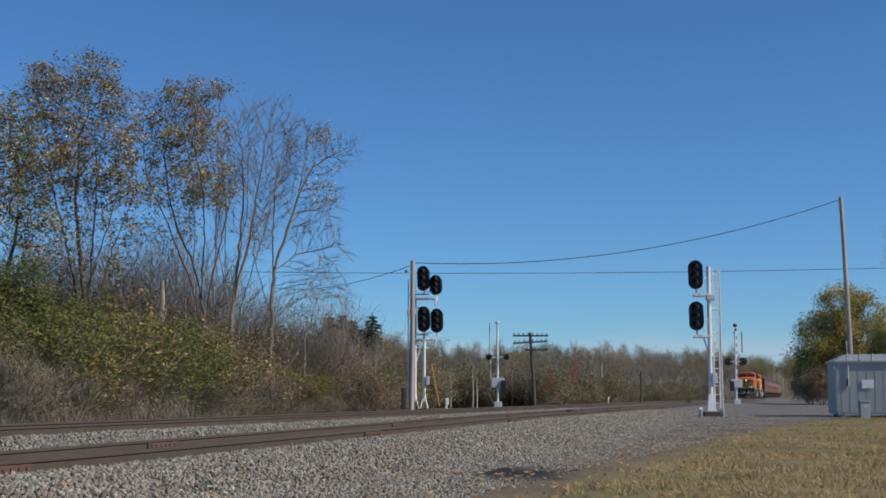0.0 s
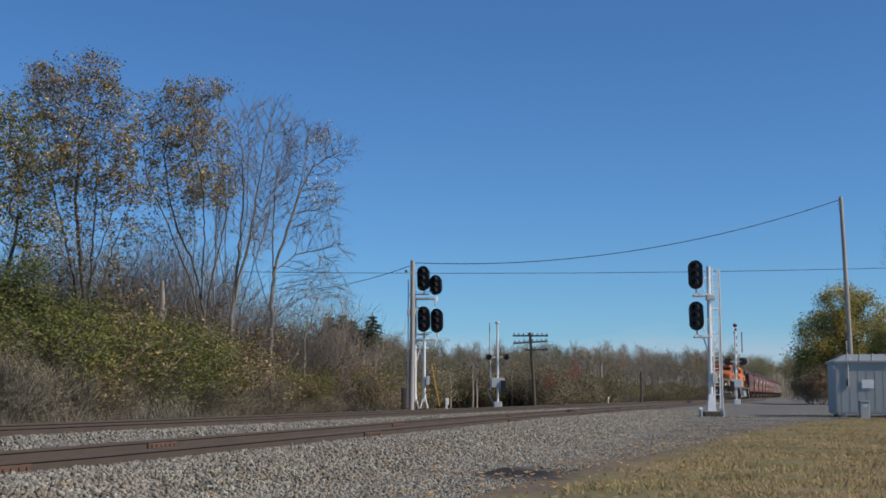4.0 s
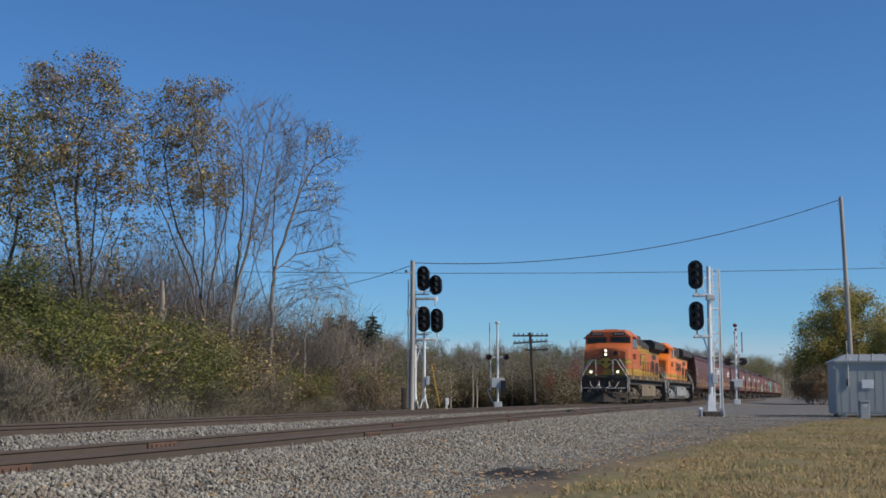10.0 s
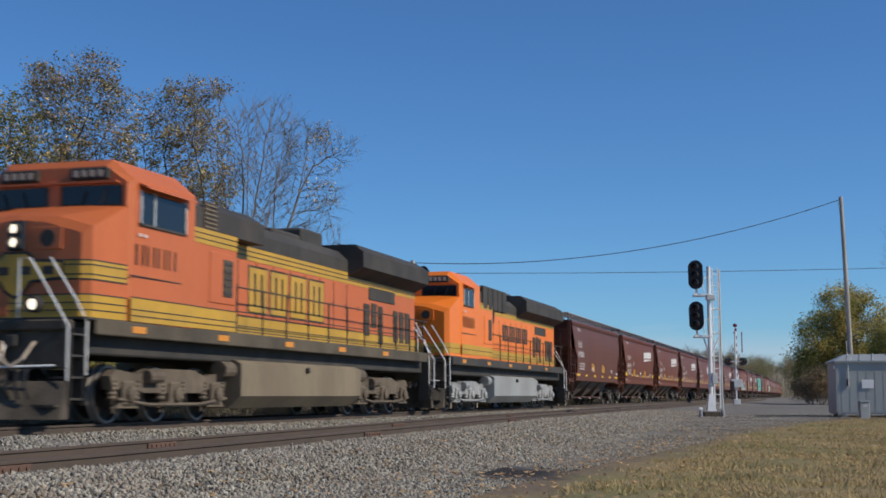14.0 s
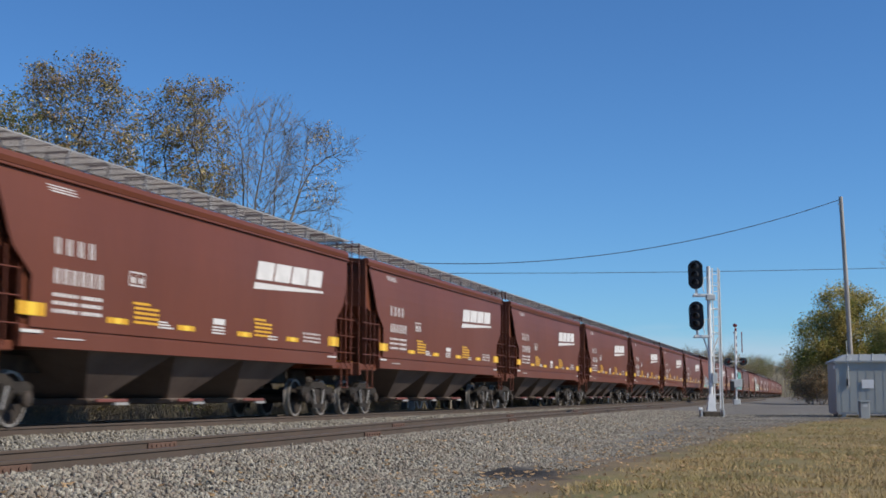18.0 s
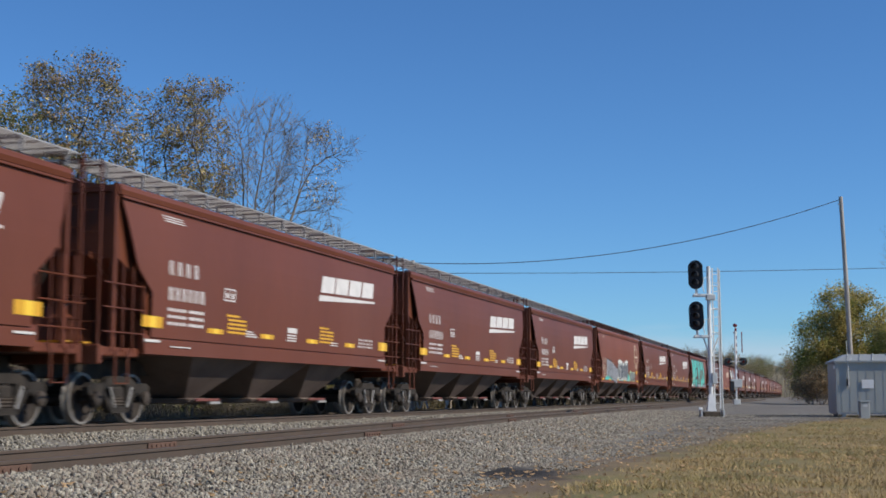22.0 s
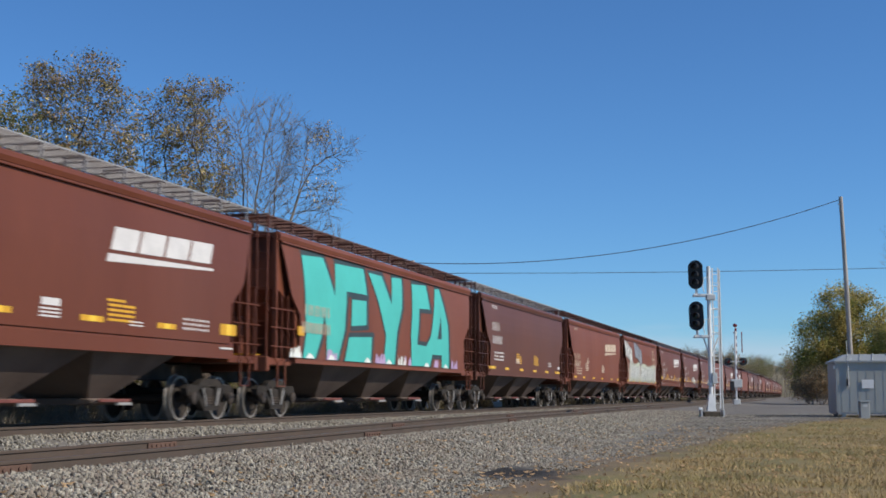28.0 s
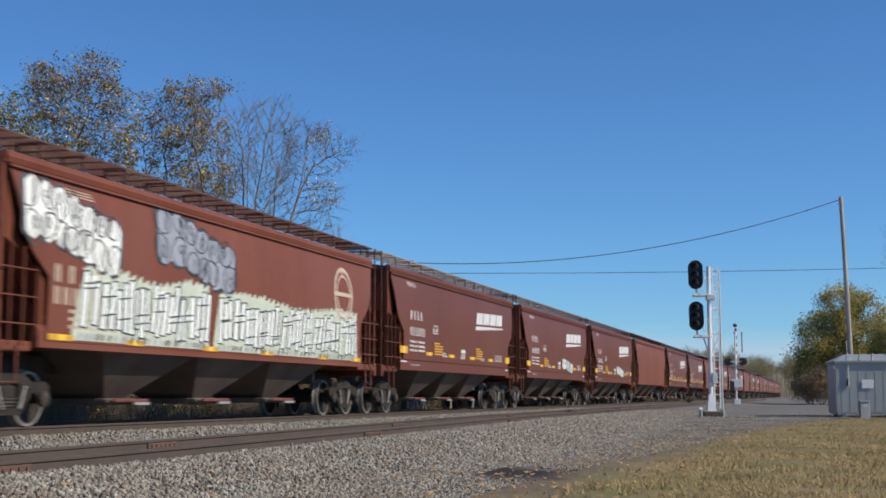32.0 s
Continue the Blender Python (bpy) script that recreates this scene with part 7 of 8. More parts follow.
    for i in range(1, n):
        if load[i] > 5 or par[i] < 0:
            continue
        d = P[i] - P[par[i]]
        d /= np.linalg.norm(d) + 1e-9
        for q in range(shoots if kids[i] == 0 else max(1, shoots // 2)):
            dd = d + rng.normal(0, fan, 3) + np.array([0, 0, lift * 0.8])
            dd /= np.linalg.norm(dd)
            e = P[i] + dd * rng.uniform(*shoot_len)
            wood.cyl(P[i], e, tip_r * 0.7, tip_r * 0.3, 3, caps=False)
            tips.append((e, dd))
            tips.append(((P[i] + e) / 2, dd))
    if leaf_where:
        tips = [t for t in tips if rng.random() < leaf_where(t[0])]
    lv = [leaf_cloud(tips[i::len(colours)], seed + i, per, size, reach, keep) for i in range(len(colours))]
    return tree(name, x0, y, label, wood, lv, bark, [M[c] for c in colours])


reaching_tree("deciduous_tree", 50,
              [[(148, 650), (150, 560), (142, 490), (135, 420), (126, 346), (131, 291), (129, 241), (148, 190)], [(146, 530), (165, 470), (185, 400), (205, 330)],
               [(146, 580), (122, 480), (100, 400), (78, 330), (66, 250)], [(131, 300), (160, 262), (180, 215)], [(150, 610), (172, 520), (196, 430), (222, 350)],
               [(150, 620), (160, 500), (168, 400), (172, 300), (168, 220)], [(147, 620), (136, 540), (108, 440), (60, 380)], [(152, 630), (188, 540), (232, 460), (246, 400)]],
              [(68, 165, 42, 62), (120, 150, 45, 50), (158, 135, 40, 48), (185, 190, 45, 50), (105, 225, 70, 50), (190, 260, 50, 55), (130, 300, 75, 55), (60, 320, 50, 60), (205, 345, 45, 55), (140, 390, 70, 45), (215, 410, 35, 40), (170, 470, 60, 40), (90, 470, 50, 40)],
              3, "tall gold and brown autumn tree with a forking dark trunk", M["bark_dark"], 0.0062, step=0.24, points=3600, lift=0.25, shoots=4,
              colours=["leaf_gold", "leaf_olive", "leaf_rust", "leaf_olive"], per=9, size=0.056, reach=0.13, keep=0.42, leaf_where=lambda q: 1.0 if q[2] > 8.2 else 0.4)
reaching_tree("deciduous_tree", 53,
              [[(358, 650), (360, 565), (352, 510), (335, 455), (313, 411), (292, 340), (285, 270)], [(356, 530), (363, 433), (366, 350), (350, 260), (362, 200)], [(350, 500), (385, 430), (396, 350)], [(360, 600), (340, 500), (300, 400), (262, 320), (258, 250)], [(358, 590), (374, 480), (392, 380), (380, 260)], [(362, 610), (398, 520), (420, 430)]],
              [(262, 225, 34, 55), (298, 180, 40, 36), (338, 172, 42, 30), (378, 158, 26, 18), (300, 250, 55, 50), (350, 235, 50, 48), (385, 250, 22, 45), (290, 330, 45, 50), (345, 330, 55, 45), (300, 410, 50, 35), (392, 330, 20, 50)],
              8, "autumn tree with rusty leaves leaning over the brush", M["bark_dark"], 0.006, step=0.24, points=2700, lift=0.3, shoots=4,
              colours=["leaf_gold", "leaf_rust", "leaf_olive"], per=9, size=0.056, reach=0.13, keep=0.34, leaf_where=lambda q: 1.0 if q[2] > 8.5 else 0.35)
lobed_tree("deciduous_tree", -20, 46, lobes_at(-20, 46, [(-5, 220, 50, 55), (0, 300, 72, 60), (-70, 300, 70, 110), (35, 275, 40, 35), (20, 395, 60, 40), (70, 420, 40, 30)]), 12, 260, 2,
           "dense olive autumn tree at the wood's edge", ["leaf_olive", "leaf_gold", "leaf_green"], 17, 0.06, 0.25, M["bark_dark"], 1)
lobed_tree("deciduous_tree", 30, 44, lobes_at(30, 44, [(35, 500, 50, 48), (20, 570, 75, 55), (-40, 540, 60, 80), (70, 600, 40, 40)]), 21, 300, 2,
           "young dull green tree in the brush", ["leaf_green", "leaf_green", "leaf_olive"], 60, 0.055, 0.25, M["bark_dark"], 0)
# nearly leafless trees
BARE = "nearly leafless grey tree with fine upright twigs"
reaching_tree("bare_tree", 57,
              [[(405, 650), (410, 560), (420, 450), (428, 350), (424, 270), (416, 215)], [(411, 545), (438, 430), (456, 330), (468, 240)], [(408, 590), (392, 480), (388, 390), (396, 300)], [(440, 425), (470, 350), (496, 270)], [(415, 500), (440, 380), (446, 280)], [(412, 620), (430, 540), (452, 470), (478, 400), (492, 330)], [(396, 500), (376, 420), (372, 340)]],
              [(412, 235, 22, 55), (440, 222, 30, 46), (478, 228, 34, 46), (508, 245, 20, 40), (430, 320, 38, 60), (478, 320, 32, 60), (398, 360, 22, 70), (450, 420, 34, 50)],
              31, BARE, M["bark"], 0.0085, step=0.3, points=2600, lift=0.7, shoots=6, shoot_len=(0.4, 1.0), fan=0.2, colours=["leaf_rust"], per=2, size=0.05, reach=0.1, keep=0.03)
reaching_tree("bare_tree", 58,
              [[(478, 665), (480, 581), (483, 482), (481, 400), (484, 320), (500, 250)], [(483, 485), (505, 405), (527, 335), (549, 291), (585, 268), (620, 248)], [(480, 565), (460, 500), (446, 450), (442, 390)], [(527, 337), (536, 280), (540, 225)], [(484, 480), (520, 450), (560, 440)]],
              [(556, 262, 34, 44), (592, 268, 28, 34), (616, 258, 16, 24), (530, 300, 34, 50), (512, 255, 24, 50), (566, 350, 34, 44), (535, 400, 44, 46), (578, 440, 30, 44), (560, 505, 40, 40), (600, 525, 22, 20), (452, 410, 22, 60), (500, 350, 30, 60)],
              37, BARE, M["bark"], 0.0085, step=0.3, points=2600, lift=0.42, shoots=6, shoot_len=(0.4, 0.9), fan=0.24, colours=["leaf_rust", "leaf_gold"], per=3, size=0.055, reach=0.12, keep=0.6,
              leaf_where=lambda q: 0.30 if q[2] > 9.3 and 1.5 < q[0] < 2.9 else 0.02)
limb_tree("bare_tree", 57, [(352, 640, 340, 330, 0.2), (372, 640, 386, 270, 0.1), (330, 640, 322, 380, 0.1)], 41, BARE, M["bark"], 0.045, ["leaf_rust"], 3, 0.055, 0.12, 0.06, 0.25, 0.26, 0.006, (0.36, 0.26, 0.18), 0.42)
limb_tree("bare_tree", 60, [(300, 650, 310, 380, 0.2), (268, 650, 262, 420, 0.1), (228, 650, 240, 400, 0.1), (205, 650, 196, 430, 0.1)], 52, BARE, M["bark"], 0.04, ["leaf_rust"], 3, 0.055, 0.12, 0.10, 0.2, 0.28, 0.006, (0.36, 0.26, 0.18), 0.45)
limb_tree("bare_tree", 58, [(70, 650, 60, 400, 0.2), (100, 650, 108, 410, 0.1), (118, 650, 140, 440, 0.1), (170, 650, 176, 430, 0.1), (40, 650, 20, 430, 0)], 55, BARE, M["bark"], 0.04, ["leaf_rust"], 3, 0.055, 0.12, 0.14, 0.2, 0.28, 0.006, (0.36, 0.26, 0.18), 0.45)
limb_tree("bare_tree", 60, [(505, 660, 560, 520, 0.2), (520, 660, 588, 545, 0.3), (540, 660, 540, 560, 0.3)], 58, BARE, M["bark"], 0.04, ["leaf_rust"], 3, 0.055, 0.12, 0.1, 0.2, 0.4, 0.006, (0.3, 0.26, 0.18), 0.6)
# dead snag and pale birch stem
sn = Shape()
sn.tube([(0, 0, -0.3), (0.04, 0, 1.5), (0.02, 0, 3.2), (0.14, 0, 4.4), (0.10, 0.05, 5.3)], [0.19, 0.17, 0.15, 0.10, 0.07], 9)
sn.tube([(0.02, 0, 3.2), (0.25, 0, 3.9), (0.3, 0, 4.3)], [0.08, 0.05, 0.03], 6)
tagged(part("dead_snag", sn, M["bark_pale"]), "pale broken dead tree trunk in the brush", "tree").matrix_basis = Matrix.Translation((at_px(281, 54), 54, -0.2))
bs = Shape()
bs.tube([(0, 0, -0.3), (0.03, 0, 1.0), (0.1, 0, 2.2), (0.2, 0, 3.4)], [0.06, 0.055, 0.045, 0.02], 7)
tagged(part("birch_stem", bs, M["bark_pale"]), "thin pale birch stem in the brush", "tree").matrix_basis = Matrix.Translation((at_px(410, 60), 60, 0.3))


BUSHES = {}


def shrub(px, y, h, seed, colours, label, per=5, name="shrub", keep=0.9, size=0.06):
    """A many-stemmed bush, one of a few grown forms turned and scaled."""
    key = (seed % 3, tuple(colours), per)
    if key not in BUSHES:
        w, tips = grow_tree(seed, 2.0, 1.15, 3, 7, 0.5, 0.03, (0, 0), 0.007, (5, 5, 4), 0.15)
        BUSHES[key] = (w.raw("bush_wood", M["twig"]), [leaf_cloud(tips[i::len(colours)], seed + i, per, size, 0.22, keep).raw("foliage", M[c]) for i, c in enumerate(colours)])
    wood, lv = BUSHES[key]
    x = at_px(px, y)
    t = thing(name, Matrix.Translation((x, y, ground_z(x, y))) @ pose(0, 0, 0, 0, 0, seed * 37 % 360) @ Matrix.Diagonal((h / 2 * 1.1, h / 2 * 1.1, h / 2, 1)), label, "shrub", "brush along the track")
    part("bush_wood", wood, None, t)
    for me in lv:
        part("foliage", me, None, t)
    return t


rs = random.Random(77)
for i in range(60):
    px = -40 + 760 * (i / 59) + rs.uniform(-12, 12)
    edge = 35 + max(0.0, px) * 0.042
    y = edge + rs.uniform(1.0, 8)
    hgt = rs.uniform(1.1, 3.3) * (1.05 if px < 420 else 0.7)
    pick = rs.random() + (0.3 if px > 350 else 0.0) + (0.12 if px < 60 else 0.0)
    if pick < 0.40:
        shrub(px, y, hgt, 200 + i, ["leaf_yellow", "leaf_green"], "yellow-green shrub in the brush beside the track", 22, size=0.036)
    elif pick < 0.60:
        shrub(px, y, hgt, 200 + i, ["leaf_olive", "leaf_green"], "olive shrub in the brush beside the track", 22, size=0.036)
    elif pick < 0.82:
        shrub(px, y, hgt, 200 + i, ["leaf_gold", "leaf_olive"], "gold-brown shrub in the brush beside the track", 16, size=0.036)
    else:
        shrub(px, y, hgt * 1.1, 200 + i, ["leaf_rust"], "half-bare brown shrub in the brush", 5, keep=0.6, size=0.04)


for i in range(22):
    px = -20 + 620 * (i / 21) + rs.uniform(-14, 14)
    y = 47 + max(0.0, px) * 0.03 + rs.uniform(0, 9)
    sp = [["leaf_olive", "leaf_rust"], ["leaf_rust", "leaf_gold"], ["leaf_green", "leaf_olive"], ["leaf_rust"]][i % 4]
    shrub(px, y, rs.uniform(3.2, 5.0) * (1.0 if px < 350 else 0.9), 500 + i, sp, "tall half-bare brown and olive thicket", 9, "thicket", 0.65, 0.027)


def twig_bush():
    """Grey leafless bushes along the very edge of the brush."""
    forms, tall = [], []
    for k in range(2):
        w, tips = grow_tree(700 + k, 1.7, 1.2, 4, 9, 0.45, 0.02, (0, 0), 0.006, (5, 5, 4, 3), 0.12)
        forms.append(w.raw("bush_wood", M["brush"]))
        w, tips = grow_tree(720 + k, 1.7, 1.15, 4, 7, 0.38, 0.014, (0, 0), 0.003, (5, 5, 4, 3), 0.2)
        tall.append(w.raw("bush_wood", M["twig"]))
    for i in range(26):
        px = -30 + 640 * (i / 25) + rs.uniform(-10, 10)
        y = 35.5 + max(0.0, px) * 0.040 + rs.uniform(-1.0, 1.5)
        x = at_px(px, y)
        sc = rs.uniform(0.5, 1.05) * (1.15 if px < 300 else 0.8)
        t = thing("bare_shrub", Matrix.Translation((x, y, ground_z(x, y))) @ pose(0, 0, 0, 0, 0, 53 * i) @ Matrix.Diagonal((sc * 1.3, sc * 1.3, sc, 1)), "grey leafless bush at the foot of the brush", "shrub", "brush along the track")
        part("bush_wood", forms[i % 2], None, t)

    for i in range(24):
        px = -30 + 610 * (i / 23) + rs.uniform(-12, 12)
        y = 50 + max(0.0, px) * 0.022 + rs.uniform(0, 8)
        x = at_px(px, y)
        sc = rs.uniform(2.0, 4.0) * (1.0 if px < 430 else 0.8)
        t = thing("bare_thicket", Matrix.Translation((x, y, ground_z(x, y))) @ pose(0, 0, 0, 0, 0, 71 * i) @ Matrix.Diagonal((sc * 0.9, sc * 0.9, sc, 1)), "tall leafless grey thicket among the trees", "shrub", "brush along the track")
        part("bush_wood", tall[i % 2], None, t)


twig_bush()


def brush_band():
    """Grey-brown dead weeds along the foot of the brush: one mass of thin stalks."""
    rng = random.Random(4)
    s = Shape()
    for i in range(34000):
        y = 27 + 42 * rng.random() ** 1.2
        d = 3.0 + 4.0 * rng.random()
        x = main_x(y) - d / COS + rng.gauss(0, 0.1)
        z = ground_z(x, y)
        h = (0.25 + 0.6 * rng.random()) * min(1.0, 0.45 + (d - 3.0) / 2.2) * (1.0 - 0.5 * min(1.0, max(0.0, (y - 40) / 10))) * (1.0 + 1.3 * noise.noise((x * 0.5, y * 0.5, 7)))
        if h < 0.12:
            continue
        a = rng.random() * 6.28
        lx, ly = rng.gauss(0, 0.22) * h, rng.gauss(0, 0.22) * h
        w = 0.004 + 0.005 * rng.random()
        k = len(s.v)
        dx, dy = math.cos(a) * w, math.sin(a) * w
        s.v += [(x - dx, y - dy, z - 0.03), (x + dx, y + dy, z - 0.03), (x + lx * .5 + dx, y + ly * .5 + dy, z + h * .6), (x + lx * .5 - dx, y + ly * .5 - dy, z + h * .6), (x + lx * 1.3, y + ly * 1.3, z + h)]
        s.f += [(k, k + 1, k + 2, k + 3), (k + 3, k + 2, k + 4)]
    tagged(new("dry_weeds", s.raw("dry_weeds", M["brush"])), "grey-brown dead weeds along the track", "weeds", kind="stuff")


brush_band()


def merged(name, protos, spots, material, label, category):
    """Copies of small tree parts put together as one mass; protos: (vertex array, corner array, face sizes)."""
    vs, ls, ns, k = [], [], [], 0
    for pi, x, y, z, sc, tw, sq in spots:
        v, f, n = protos[pi]
        c, s = math.cos(tw), math.sin(tw)
        a = np.empty_like(v)
        a[:, 0] = (v[:, 0] * c - v[:, 1] * s) * sc * sq + x
        a[:, 1] = (v[:, 0] * s + v[:, 1] * c) * sc * sq + y
        a[:, 2] = v[:, 2] * sc + z
        vs.append(a)
        ls.append(f + k)
        ns.append(n)
        k += len(v)
    V, L, N = np.concatenate(vs), np.concatenate(ls), np.concatenate(ns)
    me = bpy.data.meshes.new(name)
    me.vertices.add(len(V))
    me.vertices.foreach_set("co", V.ravel())
    me.loops.add(len(L))
    me.loops.foreach_set("vertex_index", L)
    me.polygons.add(len(N))
    me.polygons.foreach_set("loop_start", np.cumsum(N) - N)
    me.update(calc_edges=True)
    me.materials.append(material)
    return tagged(new(name, me), label, category, kind="stuff")


def as_proto(s):
    return (np.array([tuple(p) for p in s.v], dtype=float), np.array([i for f in s.f for i in f]), np.array([len(f) for f in s.f]))


def far_woods():
    rng = random.Random(19)
    woods, crowns = [], []
    for k in range(5):
        w, tips = grow_tree(300 + k, 8.0, 0.8, 4, 1, 0.32, 0.09, (0, 0), 0.013, (8, 5, 4, 3), 0.35)
        woods.append(as_proto(w))
        crowns.append(as_proto(leaf_cloud(tips, k, 7, 0.06, 0.34, 0.85)))
    lo, hi = {}, {}
    tall, groups = [], {"leaf_grey": [], "leaf_olive": [], "leaf_rust": [], "leaf_gold": [], "leaf_green": [], "leaf_red": [], "leaf_yellow": []}
    for i in range(560):
        px = rng.uniform(545, 1330)
        y = rng.uniform(112, 215) if px < 1120 else rng.uniform(200, 300)
        if px < 760:
            y = rng.uniform(70, 130)
        x = at_px(px, y)
        if (x - main_x(y)) * COS > -9:
            y = rng.uniform(330, 420)
            x = at_px(px, y)
            if (x - main_x(y)) * COS > -9:
                continue
        top = 72 - 8 * abs(px - 900) / 350 + rng.uniform(-14, 10)
        if px < 760:
            top += 24 - 12 * abs(px - 640) / 120
        sc = max(0.35, (0.7 + top * y / 2391) / 8.2)
        k = rng.randrange(5)
        tw = rng.random() * 6.28
        tall.append((k, x, y, -0.5, sc, tw, 0.9))
        r = rng.random()
        if r < 0.50:
            c = "leaf_grey" if r < 0.20 else "leaf_rust" if r < 0.32 else "leaf_olive" if r < 0.42 else "leaf_green"
            groups[c].append((k, x, y, -0.5, sc, tw, 0.9))
    for px, y, top in ((1003, 112, 58), (1010, 114, 52), (966, 107, 40), (970, 108, 34)):
        x = at_px(px, y)
        sc = (0.7 + top * y / 2391) / 8.2
        tall.append((1, x, y, -0.5, sc, px, 0.8))
        groups["leaf_red"].append((1, x, y, -0.5, sc, px, 0.8))
    for i in range(70):
        px = rng.uniform(1230, 1420)
        y = rng.uniform(440, 600)
        x = at_px(px, y)
        sc = (0.7 + rng.uniform(48, 62) * y / 2391) / 8.2
        k, tw = rng.randrange(5), rng.random() * 6.28
        tall.append((k, x, y, -0.5, sc, tw, 1.0))
        groups[rng.choice(["leaf_olive", "leaf_rust", "leaf_olive", "leaf_yellow"])].append((k, x, y, -0.5, sc, tw, 1.0))
    merged("far_wood_trunks", woods, tall, M["bark"], "distant bare brown autumn wood", "wood")
    for c, sp in groups.items():
        if sp:
            merged("far_wood_leaves", crowns, sp, M[c], {"leaf_red": "distant red autumn foliage"}.get(c, "distant autumn foliage"), "wood")
    # undergrowth in front of the wood
    w, tips = grow_tree(400, 1.8, 1.2, 3, 6, 0.5, 0.03, (0, 0), 0.014, (5, 4, 3), 0.1)
    us, ul = as_proto(w), as_proto(leaf_cloud(tips, 2, 10, 0.042, 0.28, 0.9))
    spots = []
    for i in range(620):
        px = rng.uniform(540, 1330)
        y = rng.uniform(80, 112) if px < 760 else rng.uniform(108, 150) if px < 1100 else rng.uniform(190, 300)
        x = at_px(px, y)
        if (x - main_x(y)) * COS > -8:
            continue
        spots.append((0, x, y, -0.5, rng.uniform(0.6, 1.5), rng.random() * 6.28, 1.3))
    merged("undergrowth_stems", [us], spots, M["brush"], "brown undergrowth before the wood", "undergrowth")
    third = len(spots) // 3
    merged("undergrowth_leaves", [ul], spots[:third], M["leaf_olive"], "olive undergrowth before the wood", "undergrowth")
    merged("undergrowth_leaves", [ul], spots[third:2 * third], M["leaf_grey"], "brown undergrowth before the wood", "undergrowth")


def hillside(name, y, px0, px1, top, seed):
    """A low wooded rise behind the wood, with an uneven crest."""
    s = Shape()
    n = 160
    for j in range(6):
        f = j / 5
        for i in range(n):
            px = px0 + (px1 - px0) * i / (n - 1)
            yy = y + 60 * f
            x = at_px(px, yy)
            crest = top * y / 2391 + 0.5
            z = -0.6 + (crest + 1.6 * noise.noise((x * 0.12, seed, 0)) + 0.9 * noise.noise((x * 0.5, seed, 3))) * math.sin(f * math.pi / 2) ** 0.6
            s.v.append((x, yy, z + 0.5 * noise.noise((x * 0.7, yy * 0.7, 9)) * f))
    s.f = [(j * n + i, j * n + i + 1, (j + 1) * n + i + 1, (j + 1) * n + i) for j in range(5) for i in range(n - 1)]
    tagged(new(name, s.raw(name, M["hillside"])), "distant wooded brown hillside", "hillside", kind="structure")


far_woods()
for px, y, h in ((641, 72, 3.1), (648, 74, 2.5), (664, 71, 2.9), (668, 75, 2.2), (690, 73, 2.6), (697, 78, 2.9), (704, 74, 2.0), (716, 80, 2.4), (797, 100, 2.9), (836, 104, 3.4), (843, 98, 2.2), (905, 110, 3.0)):
    ps = Shape()
    ps.tube([(0, 0, -0.3), (0.05, 0, h * 0.4), (0.0, 0, h * 0.75), (0.08, 0, h)], [0.07, 0.06, 0.045, 0.02], 7)
    ps.tube([(0.05, 0, h * 0.5), (0.25, 0, h * 0.75), (0.32, 0, h * 0.95)], [0.03, 0.02, 0.012], 5)
    tagged(part("pale_trunk", ps, M["bark_pale"]), "thin pale tree trunk at the wood's edge", "tree", "pale trunks").matrix_basis = Matrix.Translation((at_px(px, y), y, ground_z(at_px(px, y), y) + 0.1))
hillside("backdrop_hill", 470, 480, 1330, 58, 3.0)
hillside("backdrop_ridge", 760, 1180, 1700, 58, 8.0)


def conifer(px, y, top_px, seed):
    """A dark spruce: straight stem, drooping whorls of needled boughs."""
    rng = random.Random(seed)
    h = top_px * y / 2391 + 1.0
    w, s = Shape(), Shape()
    w.tube([(0, 0, -0.3), (0, 0, h * 0.5), (0, 0, h)], [0.16, 0.1, 0.02], 7)
    n = int(h * 4.6)
    for i in range(n):
        f = i / n
        z = h * (0.12 + 0.86 * f)
        r = (1 - f) ** 0.8 * h * 0.36 + 0.12
        for k in range(11):
            a = rng.random() * 6.28
            rr = r * rng.uniform(0.6, 1.15)
            tip = Vector((rr * math.cos(a), rr * math.sin(a), z - rr * 0.28))
            w.tube([(0, 0, z), tip], [0.02, 0.008], 3)
            for j in range(20):
                p = Vector((0, 0, z)).lerp(tip, 0.2 + 0.8 * rng.random())
                d = Vector((rng.gauss(0, 1), rng.gauss(0, 1), rng.gauss(-.3, .5))).normalized() * (0.14 + 0.2 * (1 - f))
                e = d.orthogonal().normalized() * (0.05 + 0.05 * (1 - f))
                q = len(s.v)
                s.v += [p - e, p + e, p + d]
                s.f.append((q, q + 1, q + 2))
    tree("conifer", at_px(px, y), y, "dark green spruce standing above the wood", w, [s], M["bark_dark"], [M["needle"]], "conifer", "conifers", z=-0.5)


for px, y, tp, sd in ((582, 78, 146, 1), (606, 80, 150, 2), (622, 79, 140, 3), (659, 82, 148, 4), (640, 84, 124, 5), (594, 82, 134, 6)):
    conifer(px, y, tp, sd)

